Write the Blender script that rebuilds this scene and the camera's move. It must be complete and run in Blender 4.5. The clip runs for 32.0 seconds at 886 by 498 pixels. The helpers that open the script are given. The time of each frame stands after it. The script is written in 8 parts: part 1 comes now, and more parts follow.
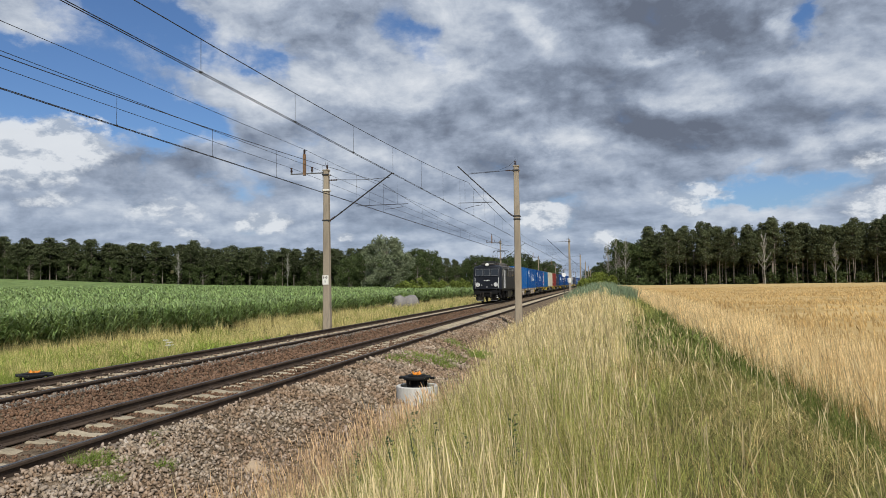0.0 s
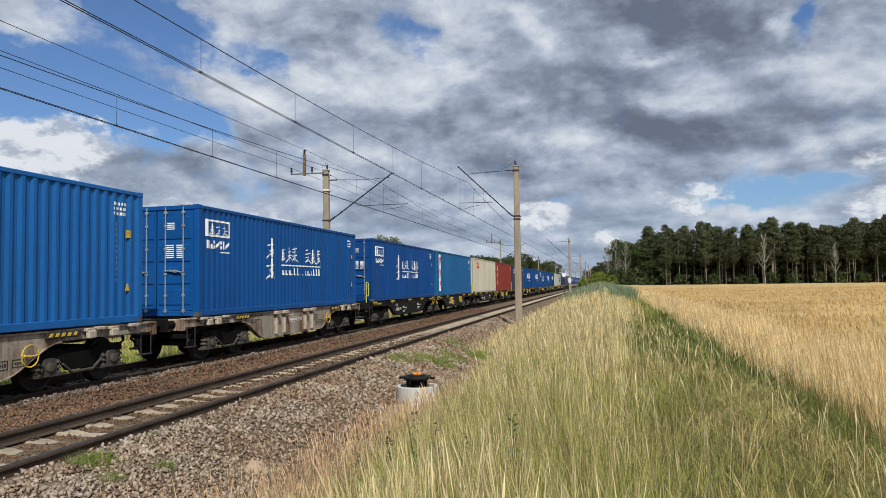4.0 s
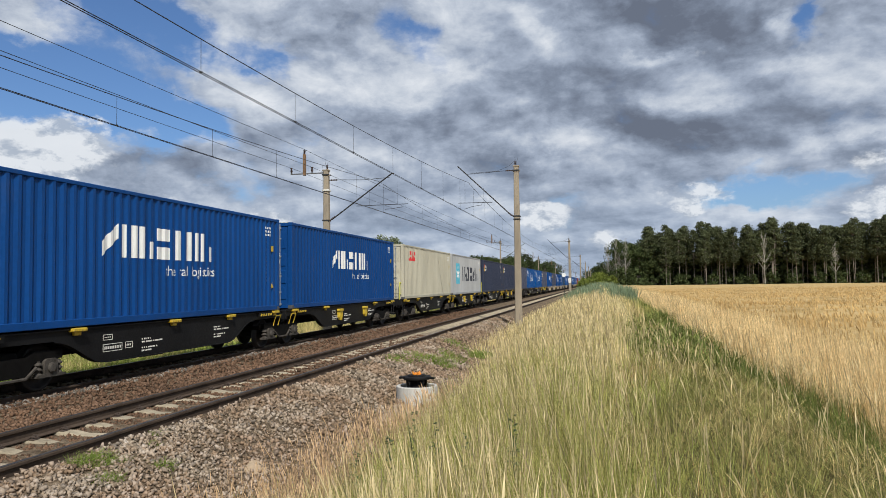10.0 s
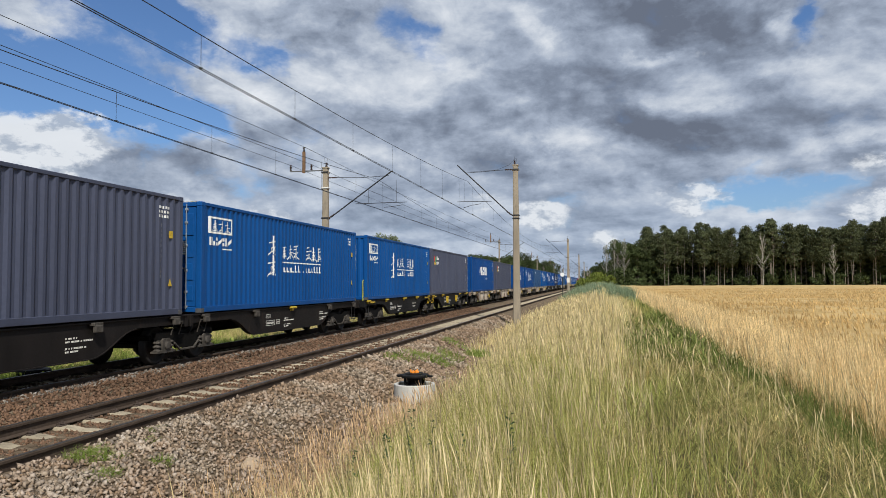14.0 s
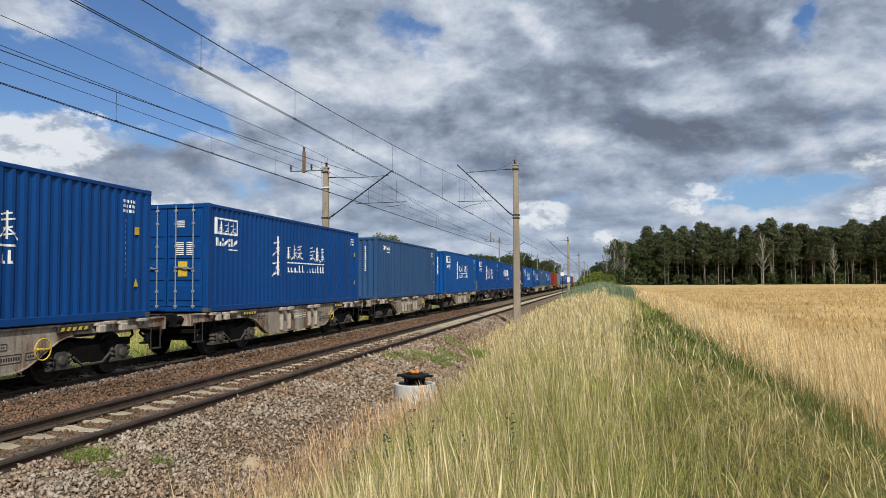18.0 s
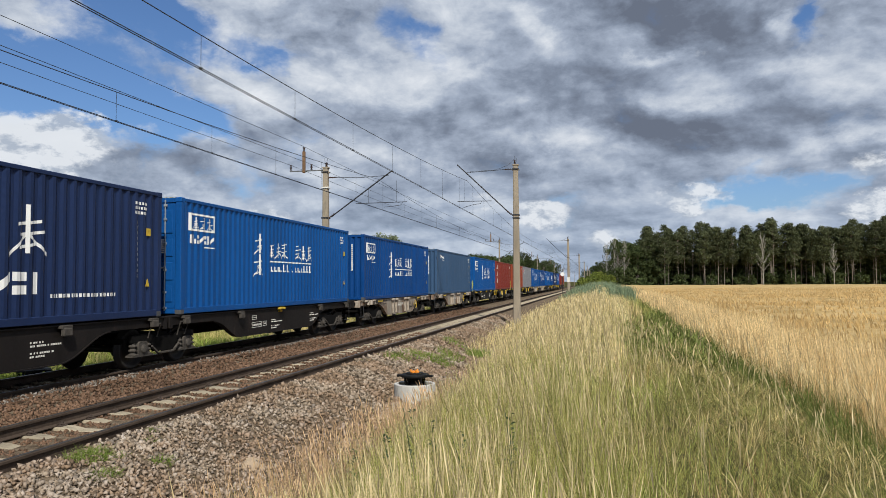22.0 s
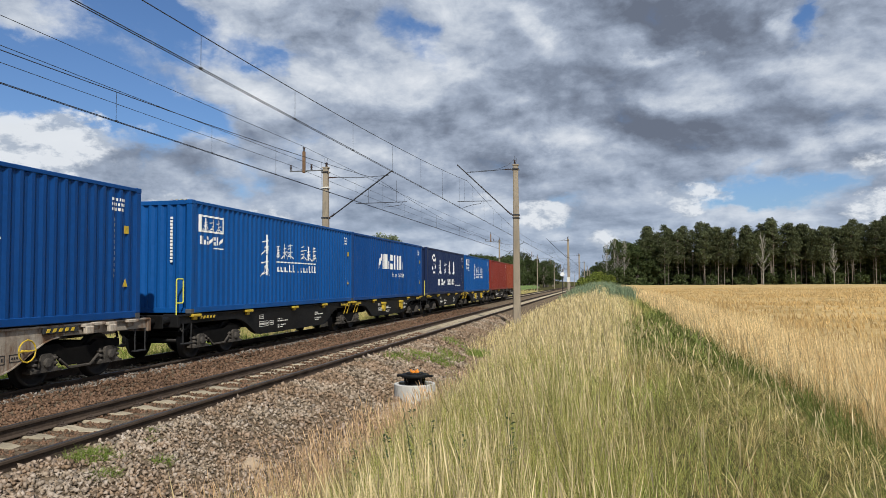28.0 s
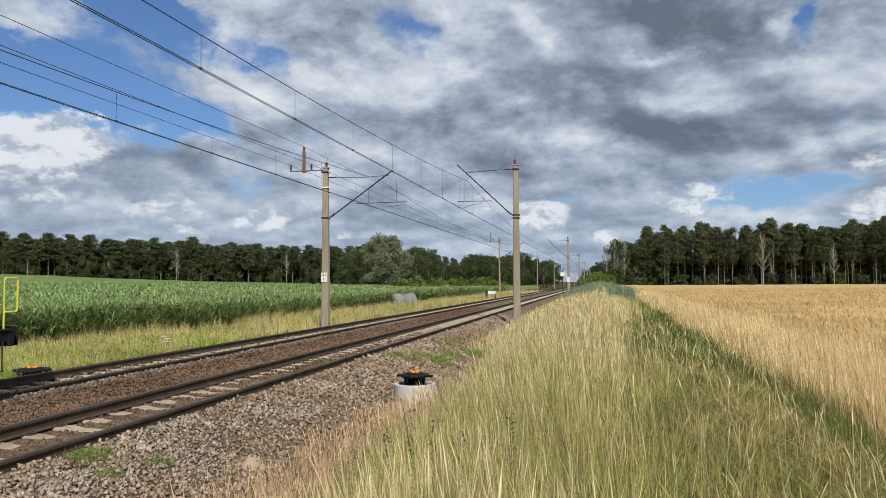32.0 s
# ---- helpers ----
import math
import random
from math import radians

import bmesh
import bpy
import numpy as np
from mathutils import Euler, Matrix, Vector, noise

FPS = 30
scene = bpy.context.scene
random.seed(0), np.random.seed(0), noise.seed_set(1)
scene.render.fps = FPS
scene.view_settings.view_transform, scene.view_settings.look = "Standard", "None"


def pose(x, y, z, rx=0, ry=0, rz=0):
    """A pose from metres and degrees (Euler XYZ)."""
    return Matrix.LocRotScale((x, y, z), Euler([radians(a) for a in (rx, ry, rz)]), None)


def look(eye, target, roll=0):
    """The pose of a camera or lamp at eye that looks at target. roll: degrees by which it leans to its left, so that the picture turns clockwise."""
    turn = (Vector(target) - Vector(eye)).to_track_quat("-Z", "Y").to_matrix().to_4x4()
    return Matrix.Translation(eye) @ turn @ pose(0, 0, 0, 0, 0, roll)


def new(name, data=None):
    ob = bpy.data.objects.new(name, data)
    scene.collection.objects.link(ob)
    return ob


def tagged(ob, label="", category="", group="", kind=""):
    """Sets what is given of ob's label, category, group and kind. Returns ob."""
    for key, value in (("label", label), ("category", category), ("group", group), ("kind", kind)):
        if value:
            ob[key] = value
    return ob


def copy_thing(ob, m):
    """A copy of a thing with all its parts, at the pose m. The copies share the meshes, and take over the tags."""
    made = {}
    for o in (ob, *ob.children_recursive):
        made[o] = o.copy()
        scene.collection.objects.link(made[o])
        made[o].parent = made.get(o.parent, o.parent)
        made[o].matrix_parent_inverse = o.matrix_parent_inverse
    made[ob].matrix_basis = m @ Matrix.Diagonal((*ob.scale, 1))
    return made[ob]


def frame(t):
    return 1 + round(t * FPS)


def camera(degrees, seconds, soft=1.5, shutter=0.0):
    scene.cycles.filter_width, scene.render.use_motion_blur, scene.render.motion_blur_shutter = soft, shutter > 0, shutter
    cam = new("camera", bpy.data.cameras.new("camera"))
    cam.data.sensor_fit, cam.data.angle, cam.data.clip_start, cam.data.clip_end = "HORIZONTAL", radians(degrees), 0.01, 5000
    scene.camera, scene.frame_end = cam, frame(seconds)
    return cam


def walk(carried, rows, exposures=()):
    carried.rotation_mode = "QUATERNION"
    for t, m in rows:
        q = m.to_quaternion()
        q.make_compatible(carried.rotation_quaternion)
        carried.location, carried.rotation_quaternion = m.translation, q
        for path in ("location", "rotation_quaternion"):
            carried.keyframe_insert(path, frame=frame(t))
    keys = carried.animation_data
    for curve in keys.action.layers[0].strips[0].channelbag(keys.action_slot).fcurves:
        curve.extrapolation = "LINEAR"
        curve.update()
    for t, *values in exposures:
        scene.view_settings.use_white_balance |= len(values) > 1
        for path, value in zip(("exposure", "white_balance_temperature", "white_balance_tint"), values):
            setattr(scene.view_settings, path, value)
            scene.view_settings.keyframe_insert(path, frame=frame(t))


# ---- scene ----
# ---------------------------------------------------------------- camera
cam = camera(63.19, 32.0, soft=0.75)
EYE_ROWS = [
    (0.0, -0.002, 1.929, 12.218, 2.810, -0.807),
    (8.0, -0.002, 1.929, 12.218, 2.812, -0.800),
    (10.6, -0.001, 1.928, 12.217, 2.818, -0.780),
    (11.0, 0.000, 1.926, 12.214, 2.830, -0.723),
    (11.5, -0.004, 1.924, 12.141, 2.915, -0.288),
    (12.0, -0.002, 1.930, 12.065, 2.961, 0.060),
    (12.5, -0.003, 1.929, 12.020, 2.935, -0.020),
    (13.0, 0.001, 1.925, 12.090, 2.829, -0.147),
    (13.5, 0.000, 1.923, 12.106, 2.743, -0.230),
    (14.0, 0.000, 1.922, 12.122, 2.709, -0.319),
    (14.6, 0.000, 1.924, 12.130, 2.690, -0.350),
    (17.0, 0.000, 1.926, 12.133, 2.680, -0.366),
    (32.0, 0.000, 1.926, 12.133, 2.680, -0.366),
]


def view(x, z, yaw, pitch, roll):
    a, b = radians(yaw), radians(pitch)
    way = Vector((-math.sin(a) * math.cos(b), math.cos(a) * math.cos(b), math.sin(b)))
    eye = Vector((x, 0.0, z))
    return look(eye, eye + way, roll)


walk(cam, [(r[0], view(*r[1:])) for r in EYE_ROWS], [(0.0, -0.14, 6450.0, 9.0), (3.0, -0.11, 6450.0, 9.0), (6.0, -0.07, 6450.0, 9.0), (32.0, -0.07, 6450.0, 9.0)])

# ---------------------------------------------------------------- sun and sky
SUN_WAY = Vector((0.315, -0.625, 0.715)).normalized()
sun = new("sun", bpy.data.lights.new("sun", "SUN"))
sun.data.energy, sun.data.angle, sun.data.color = 4.7, radians(0.6), (1.0, 0.955, 0.87)
sun.matrix_world = look((40, -60, 60), Vector((40, -60, 60)) - SUN_WAY)


class Nodes:
    """A node tree with short calls."""

    def __init__(self, tree):
        self.t = tree
        tree.nodes.clear()

    def n(self, kind, **sets):
        node = self.t.nodes.new(kind)
        for k, v in sets.items():
            setattr(node, k, v)
        return node

    def link(self, a, b):
        self.t.links.new(a, b)

    def put(self, node, **ins):
        for k, v in ins.items():
            k = k.replace("_", " ")
            sock = node.inputs[int(k[1:])] if k[0] == "i" and k[1:].isdigit() else node.inputs[k]
            if hasattr(v, "is_output"):
                self.link(v, sock)
            else:
                sock.default_value = v
        return node

    def math(self, op, a, b=0.0, c=0.0, clamp=False):
        node = self.n("ShaderNodeMath", operation=op, use_clamp=clamp)
        for i, v in enumerate((a, b, c)):
            if hasattr(v, "is_output"):
                self.link(v, node.inputs[i])
            else:
                node.inputs[i].default_value = v
        return node.outputs[0]

    def noise(self, vec, scale, detail=4.0, rough=0.5, distort=0.0):
        node = self.n("ShaderNodeTexNoise")
        self.put(node, Scale=scale, Detail=detail, Roughness=rough, Distortion=distort)
        if vec is not None:
            self.link(vec, node.inputs["Vector"])
        return node.outputs["Fac"]

    def ramp(self, fac, stops, mode="LINEAR"):
        node = self.n("ShaderNodeValToRGB")
        node.color_ramp.interpolation = mode
        el = node.color_ramp.elements
        while len(el) < len(stops):
            el.new(0.5)
        for e, (pos, col) in zip(el, stops):
            e.position, e.color = pos, (*col, 1.0)
        self.link(fac, node.inputs[0])
        return node.outputs[0]

    def mix(self, fac, a, b, mode="MIX"):
        node = self.n("ShaderNodeMix", data_type="RGBA", blend_type=mode)
        for i, v in ((0, fac), (6, a), (7, b)):
            if hasattr(v, "is_output"):
                self.link(v, node.inputs[i])
            else:
                node.inputs[i].default_value = v if i == 0 else (*v, 1.0)
        return node.outputs[2]

    def span(self, v, a, b, c=0.0, d=1.0, kind="SMOOTHSTEP"):
        node = self.n("ShaderNodeMapRange", interpolation_type=kind)
        self.put(node, i1=a, i2=b, i3=c, i4=d)
        self.link(v, node.inputs[0])
        return node.outputs[0]


world = bpy.data.worlds.new("world")
scene.world = world
world.use_nodes = True
W = Nodes(world.node_tree)
sky = W.n("ShaderNodeTexSky", sky_type="NISHITA", sun_disc=False)
sky.sun_elevation = math.asin(SUN_WAY.z)
sky.sun_rotation = math.atan2(SUN_WAY.x, SUN_WAY.y)
sky.air_density, sky.dust_density, sky.ozone_density = 1.0, 0.6, 1.6
direct = W.n("ShaderNodeTexCoord").outputs["Generated"]
sep = W.n("ShaderNodeSeparateXYZ")
W.link(direct, sep.inputs[0])


def sky_place(px, py):
    """Azimuth and elevation of a place in the sky, by its share of the view's width and height."""
    m = view(*EYE_ROWS[-1][1:]).to_3x3()
    half = math.tan(radians(63.19) / 2)
    d = (m @ Vector(((px * 2 - 1) * half, (1 - 2 * py) * half * 0.5625, -1))).normalized()
    return math.atan2(d.x, d.y), math.asin(d.z)


def vec_math(op, a, b, c=None):
    node = W.n("ShaderNodeVectorMath", operation=op)
    for i, v in enumerate((a, b, c)):
        if v is None:
            continue
        if hasattr(v, "is_output"):
            W.link(v, node.inputs[i])
        else:
            node.inputs[i].default_value = v
    return node.outputs["Value"] if op in ("LENGTH", "DOT_PRODUCT") else node.outputs[0]


def noise3(vec, scale, detail, rough):
    node = W.n("ShaderNodeTexNoise")
    W.put(node, Scale=scale, Detail=detail, Roughness=rough, Vector=vec)
    return node.outputs["Color"]


# the sky in azimuth and elevation, folded by eddies at three sizes
angles = W.n("ShaderNodeCombineXYZ")
W.link(W.math("ARCTAN2", sep.outputs[0], sep.outputs[1]), angles.inputs[0])
W.link(W.math("ARCSINE", sep.outputs[2]), angles.inputs[1])
tall_z = vec_math("MULTIPLY", direct, (1.0, 1.0, 1.7))
eddy = vec_math("SUBTRACT", noise3(tall_z, 5.0, 2.0, 0.5), (0.5, 0.5, 0.5))
curl = vec_math("SUBTRACT", noise3(tall_z, 17.0, 5.0, 0.62), (0.5, 0.5, 0.5))
folded = vec_math("MULTIPLY_ADD", eddy, (0.16, 0.07, 0.0), angles.outputs[0])
folded = vec_math("MULTIPLY_ADD", curl, (0.085, 0.055, 0.0), folded)
crisp = vec_math("MULTIPLY_ADD", curl, (0.055, 0.045, 0.0), angles.outputs[0])


def blobs(rows, at, edge=0.0):
    """Soft ellipses summed up; rows: across, down, half width, half height (shares of the view's width), strength."""
    total = None
    for ax, ay, sx, sy, weight in rows:
        a, e = sky_place(ax, ay)
        kx, ky = 1 / (sx * 1.23), 1 / (sy * 1.23)
        q = vec_math("MULTIPLY_ADD", at, (kx, ky, 0.0), (-a * kx, -e * ky, 0.0))
        b = W.span(vec_math("LENGTH", q, None), 1.35, edge, 0.0, weight)
        total = b if total is None else W.math("ADD", total, b)
    return total


GAPS = [
    (0.137, 0.040, 0.065, 0.050, 1.15), (0.035, 0.170, 0.10, 0.048, 1.3), (0.130, 0.215, 0.11, 0.044, 1.25), (0.215, 0.245, 0.08, 0.032, 0.9), (0.215, 0.080, 0.050, 0.036, 0.95),
    (0.300, 0.115, 0.055, 0.022, 0.95), (0.447, 0.055, 0.034, 0.030, 0.55), (0.475, 0.092, 0.026, 0.026, 0.5), (0.252, 0.365, 0.042, 0.028, 0.8), (0.318, 0.295, 0.040, 0.018, 0.5),
    (0.885, 0.358, 0.075, 0.026, 1.1), (0.830, 0.380, 0.055, 0.015, 0.7), (0.932, 0.018, 0.028, 0.026, 1.0), (0.662, 0.405, 0.050, 0.013, 0.4), (0.260, 0.455, 0.040, 0.016, 0.5), (0.010, 0.100, 0.030, 0.025, 0.5),
]
LIGHTS = [
    (0.31, 0.175, 0.10, 0.035, 0.30), (0.44, 0.155, 0.08, 0.042, 0.34), (0.51, 0.07, 0.06, 0.042, 0.28), (0.615, 0.06, 0.032, 0.032, 0.34), (0.745, 0.128, 0.055, 0.011, 0.34),
    (0.638, 0.285, 0.050, 0.025, 0.36), (0.985, 0.170, 0.060, 0.045, 0.24), (0.893, 0.026, 0.018, 0.016, 0.40), (0.850, 0.415, 0.070, 0.018, 0.22), (0.945, 0.278, 0.065, 0.012, 0.20),
    (0.22, 0.10, 0.06, 0.030, 0.20), (0.30, 0.03, 0.07, 0.03, 0.16), (0.05, 0.05, 0.06, 0.03, 0.22), (0.80, 0.20, 0.08, 0.012, 0.16), (0.14, 0.40, 0.10, 0.02, 0.14), (0.36, 0.36, 0.06, 0.03, 0.16),
]
SHADES = [
    (0.745, 0.060, 0.125, 0.048, 0.42), (0.830, 0.025, 0.125, 0.038, 0.34), (0.785, 0.265, 0.130, 0.036, 0.44), (0.560, 0.170, 0.075, 0.034, 0.26), (0.470, 0.262, 0.085, 0.030, 0.30),
    (0.670, 0.215, 0.105, 0.040, 0.28), (0.895, 0.195, 0.095, 0.032, 0.20), (0.593, 0.325, 0.080, 0.020, 0.26), (0.720, 0.362, 0.075, 0.018, 0.20), (0.960, 0.300, 0.075, 0.012, 0.24),
    (0.380, 0.085, 0.085, 0.020, 0.22), (0.190, 0.330, 0.120, 0.030, 0.18), (0.300, 0.262, 0.070, 0.016, 0.16), (0.07, 0.37, 0.08, 0.02, 0.14), (0.68, 0.02, 0.04, 0.03, 0.14), (0.47, 0.40, 0.09, 0.02, 0.12),
]
HEAPS = [
    (0.030, 0.295, 0.075, 0.036, 0.90), (0.085, 0.265, 0.030, 0.022, 0.55), (0.612, 0.430, 0.036, 0.016, 0.80), (0.772, 0.425, 0.019, 0.010, 0.85), (0.785, 0.392, 0.040, 0.012, 0.60), (0.995, 0.425, 0.030, 0.018, 0.90),
    (0.295, 0.443, 0.036, 0.016, 0.65), (0.190, 0.415, 0.055, 0.014, 0.45), (0.389, 0.470, 0.013, 0.008, 0.75), (0.676, 0.487, 0.020, 0.012, 0.60), (0.985, 0.335, 0.030, 0.013, 0.50), (0.215, 0.468, 0.022, 0.010, 0.50),
    (0.05, 0.395, 0.040, 0.010, 0.40), (0.545, 0.405, 0.03, 0.01, 0.35),
]
# a flat broken layer seen in perspective
lift = W.math("ADD", W.math("MAXIMUM", sep.outputs[2], 0.0), 0.22)
layer = W.n("ShaderNodeCombineXYZ")
W.link(W.math("DIVIDE", sep.outputs[0], lift), layer.inputs[0])
W.link(W.math("DIVIDE", sep.outputs[1], lift), layer.inputs[1])
flat = layer.outputs[0]
lumps = W.noise(flat, 2.6, 9.0, 0.56, 0.25)
lumps_sun = W.noise(vec_math("ADD", flat, (0.055, -0.10, 0.0)), 2.6, 9.0, 0.56, 0.25)
wisps = W.noise(folded, 9.0, 8.0, 0.58, 0.3)
puffs = W.noise(tall_z, 13.0, 8.0, 0.60, 0.25)
veil = W.math("SUBTRACT", W.math("ADD", W.math("MULTIPLY", lumps, 0.9), W.math("ADD", W.math("MULTIPLY", wisps, 1.1), W.math("MULTIPLY", puffs, 0.7))), 0.45)
gap = blobs(GAPS, folded, 0.15)
cover = W.span(W.math("SUBTRACT", veil, W.math("MULTIPLY", gap, 0.60)), 0.18, 0.74)
relief = W.math("SUBTRACT", lumps, lumps_sun)
tone = W.math("SUBTRACT", W.math("ADD", blobs(LIGHTS, folded), 0.51), W.math("MULTIPLY", blobs(SHADES, folded), 0.86))
tone = W.math("ADD", tone, W.math("MULTIPLY", relief, 1.0))
puffs_sun = W.noise(vec_math("ADD", tall_z, (0.016, -0.006, 0.030)), 13.0, 8.0, 0.60, 0.25)
tone = W.math("ADD", tone, W.math("MULTIPLY", W.math("SUBTRACT", puffs, puffs_sun), 0.95))
tone = W.math("ADD", tone, W.math("MULTIPLY", W.math("SUBTRACT", wisps, 0.5), 0.75))
thin = W.span(cover, 0.35, 1.0, 0.14, 0.0)
tone = W.math("ADD", tone, thin, clamp=True)
shade = W.ramp(tone, [(0.0, (2.0, 2.35, 3.15)), (0.25, (3.2, 3.8, 5.0)), (0.50, (5.2, 6.0, 7.5)), (0.72, (7.7, 8.4, 9.6)), (1.0, (10.8, 11.2, 11.9))])
haze = W.span(sep.outputs[2], 0.0, 0.20, 0.75, 0.0)
clear = W.mix(W.math("MULTIPLY", haze, 0.55), W.mix(1.0, sky.outputs[0], (0.86, 1.10, 1.45), "MULTIPLY"), (4.2, 6.0, 8.6))
clouds = W.mix(W.math("MULTIPLY", haze, 0.42), shade, (5.2, 6.7, 9.0))
# bright heaps with firm tops low over the horizon
puff = W.noise(tall_z, 30.0, 8.0, 0.60, 0.2)
puff_up = W.noise(vec_math("ADD", tall_z, (0.010, -0.004, 0.024)), 30.0, 8.0, 0.60, 0.2)
heap = blobs(HEAPS, crisp, 0.30)
hmask = W.span(W.math("ADD", heap, W.math("MULTIPLY", W.math("SUBTRACT", puff, 0.5), 1.1)), 0.16, 0.62)
hlit = W.math("ADD", W.math("MULTIPLY", W.math("SUBTRACT", puff, puff_up), 4.0), W.math("ADD", W.math("MULTIPLY", heap, 0.55), 0.25), clamp=True)
hcol = W.ramp(hlit, [(0.10, (6.0, 6.8, 8.1)), (0.80, (11.0, 11.4, 12.0))])
total = W.mix(cover, clear, clouds)
total = W.mix(W.math("MULTIPLY", hmask, 0.9), total, hcol)
back = W.n("ShaderNodeBackground")
W.put(back, Color=total, Strength=0.075)
wout = W.n("ShaderNodeOutputWorld")
W.link(back.outputs[0], wout.inputs[0])
# ---------------------------------------------------------------- materials
def material(name, col, rough=0.7, metal=0.0, var=0.25, scale=3.0, fine=40.0, bump=0.15, tint=None, tint_at=(0.55, 0.7),
             rand=0.0, island=0.0, through_light=0.0, coords="Object", spec=0.5, streak=0.0, dist=0.02):
    """A surface with two scales of variation; tint: a second colour in patches; rand, island: change from piece to piece."""
    m = bpy.data.materials.new(name)
    m.use_nodes = True
    N = Nodes(m.node_tree)
    co = N.n("ShaderNodeTexCoord").outputs[coords]
    if coords == "Object" and rand:
        off = N.n("ShaderNodeVectorMath", operation="ADD")
        N.link(co, off.inputs[0])
        N.link(N.n("ShaderNodeObjectInfo").outputs["Random"], off.inputs[1])
        co = off.outputs[0]
    if streak:
        st = N.n("ShaderNodeMapping")
        N.link(co, st.inputs[0])
        st.inputs["Scale"].default_value = (1.0, 1.0, 1.0 / streak)
        pat = st.outputs[0]
    else:
        pat = co
    a = N.noise(pat, scale, 5.0, 0.6)
    b = N.noise(co, fine, 4.0, 0.65)
    lo = tuple(c * (1 - var) for c in col)
    hi = tuple(min(1, c * (1 + var)) for c in col)
    c1 = N.ramp(N.math("ADD", N.math("MULTIPLY", a, 0.6), N.math("MULTIPLY", b, 0.4)), [(0.36, lo), (0.64, hi)])
    if tint:
        t = N.noise(pat, scale * 1.7 + 0.11, 6.0, 0.65, 0.3)
        c1 = N.mix(N.span(t, tint_at[0], tint_at[1]), c1, tint)
    if rand:
        r = N.n("ShaderNodeObjectInfo").outputs["Random"]
        c1 = N.mix(1.0, c1, N.ramp(r, [(0, (1 - rand,) * 3), (1, (1 + rand * 0.6,) * 3)]), "MULTIPLY")
    if island:
        r = N.n("ShaderNodeNewGeometry").outputs["Random Per Island"]
        c1 = N.mix(1.0, c1, N.ramp(r, [(0, (1 - island,) * 3), (0.5, (1, 1 - island * 0.1, 1 - island * 0.25)), (1, (1 + island * 0.7,) * 3)]), "MULTIPLY")
    bs = N.n("ShaderNodeBsdfPrincipled")
    N.put(bs, Base_Color=c1, Metallic=metal, Roughness=N.span(b, 0.3, 0.7, max(0.03, rough - 0.1), min(1, rough + 0.1)))
    bs.inputs["Specular IOR Level"].default_value = spec
    if bump:
        bp = N.n("ShaderNodeBump")
        N.put(bp, Strength=bump, Distance=dist, Height=N.math("ADD", a, N.math("MULTIPLY", b, 0.6)))
        N.link(bp.outputs[0], bs.inputs["Normal"])
    out = N.n("ShaderNodeOutputMaterial")
    if through_light:
        tr = N.n("ShaderNodeBsdfTranslucent")
        N.put(tr, Color=c1)
        mx = N.n("ShaderNodeMixShader")
        mx.inputs[0].default_value = through_light
        N.link(bs.outputs[0], mx.inputs[1])
        N.link(tr.outputs[0], mx.inputs[2])
        N.link(mx.outputs[0], out.inputs[0])
    else:
        N.link(bs.outputs[0], out.inputs[0])
    return m


def plain(name, col, rough=0.5, metal=0.0):
    return material(name, col, rough, metal, var=0.12, scale=2.0, fine=25.0, bump=0.05)


M_SOIL = material("soil", (0.075, 0.062, 0.036), 0.95, var=0.4, scale=0.25, fine=6.0, bump=0.5, tint=(0.060, 0.070, 0.024), tint_at=(0.42, 0.62), dist=0.1, spec=0.0)
M_BALLAST = material("ballast", (0.160, 0.122, 0.086), 0.95, var=0.6, scale=5.0, fine=28.0, bump=1.0, tint=(0.145, 0.106, 0.076), tint_at=(0.55, 0.72), dist=0.06, spec=0.0)
M_STONE = material("ballast_stone", (0.305, 0.252, 0.200), 0.9, var=0.3, scale=0.45, fine=50.0, bump=0.3, island=0.55, tint=(0.250, 0.183, 0.132), tint_at=(0.42, 0.56), spec=0.03)
M_STONER = material("red_ballast_stone", (0.150, 0.094, 0.064), 0.9, var=0.3, scale=0.6, fine=60.0, bump=0.3, island=0.5, spec=0.1)
M_SLEEPER = material("sleeper_concrete", (0.350, 0.296, 0.215), 0.92, var=0.25, scale=4.0, fine=40.0, bump=0.4, rand=0.16, tint=(0.15, 0.11, 0.08), tint_at=(0.55, 0.8), spec=0.12)
M_RAIL = material("rail_rust", (0.072, 0.053, 0.041), 0.9, 0.0, spec=0.08, var=0.35, scale=2.0, fine=30.0, bump=0.3)
M_RAILTOP = material("rail_head_steel", (0.10, 0.09, 0.085), 0.5, 0.7, var=0.2, scale=1.0, fine=20.0, bump=0.05)
M_CLIP = material("rail_clip_iron", (0.07, 0.05, 0.04), 0.8, 0.3, var=0.3)
M_CONC = material("mast_concrete", (0.30, 0.25, 0.185), 0.9, var=0.22, scale=1.6, fine=25.0, bump=0.35, tint=(0.19, 0.16, 0.125), tint_at=(0.50, 0.72), streak=5.0)
M_RING = material("ring_concrete", (0.50, 0.49, 0.46), 0.9, var=0.15, scale=3.0, fine=35.0, bump=0.3, tint=(0.34, 0.32, 0.28), tint_at=(0.58, 0.8), streak=2.0)
M_STEEL = material("dark_steel", (0.045, 0.045, 0.047), 0.6, 0.5, var=0.3, scale=3.0)
M_GALV = material("galvanised_steel", (0.20, 0.20, 0.20), 0.5, 0.7, var=0.2)
M_WIRE = material("copper_wire_dark", (0.05, 0.047, 0.043), 0.55, 0.6, var=0.2)
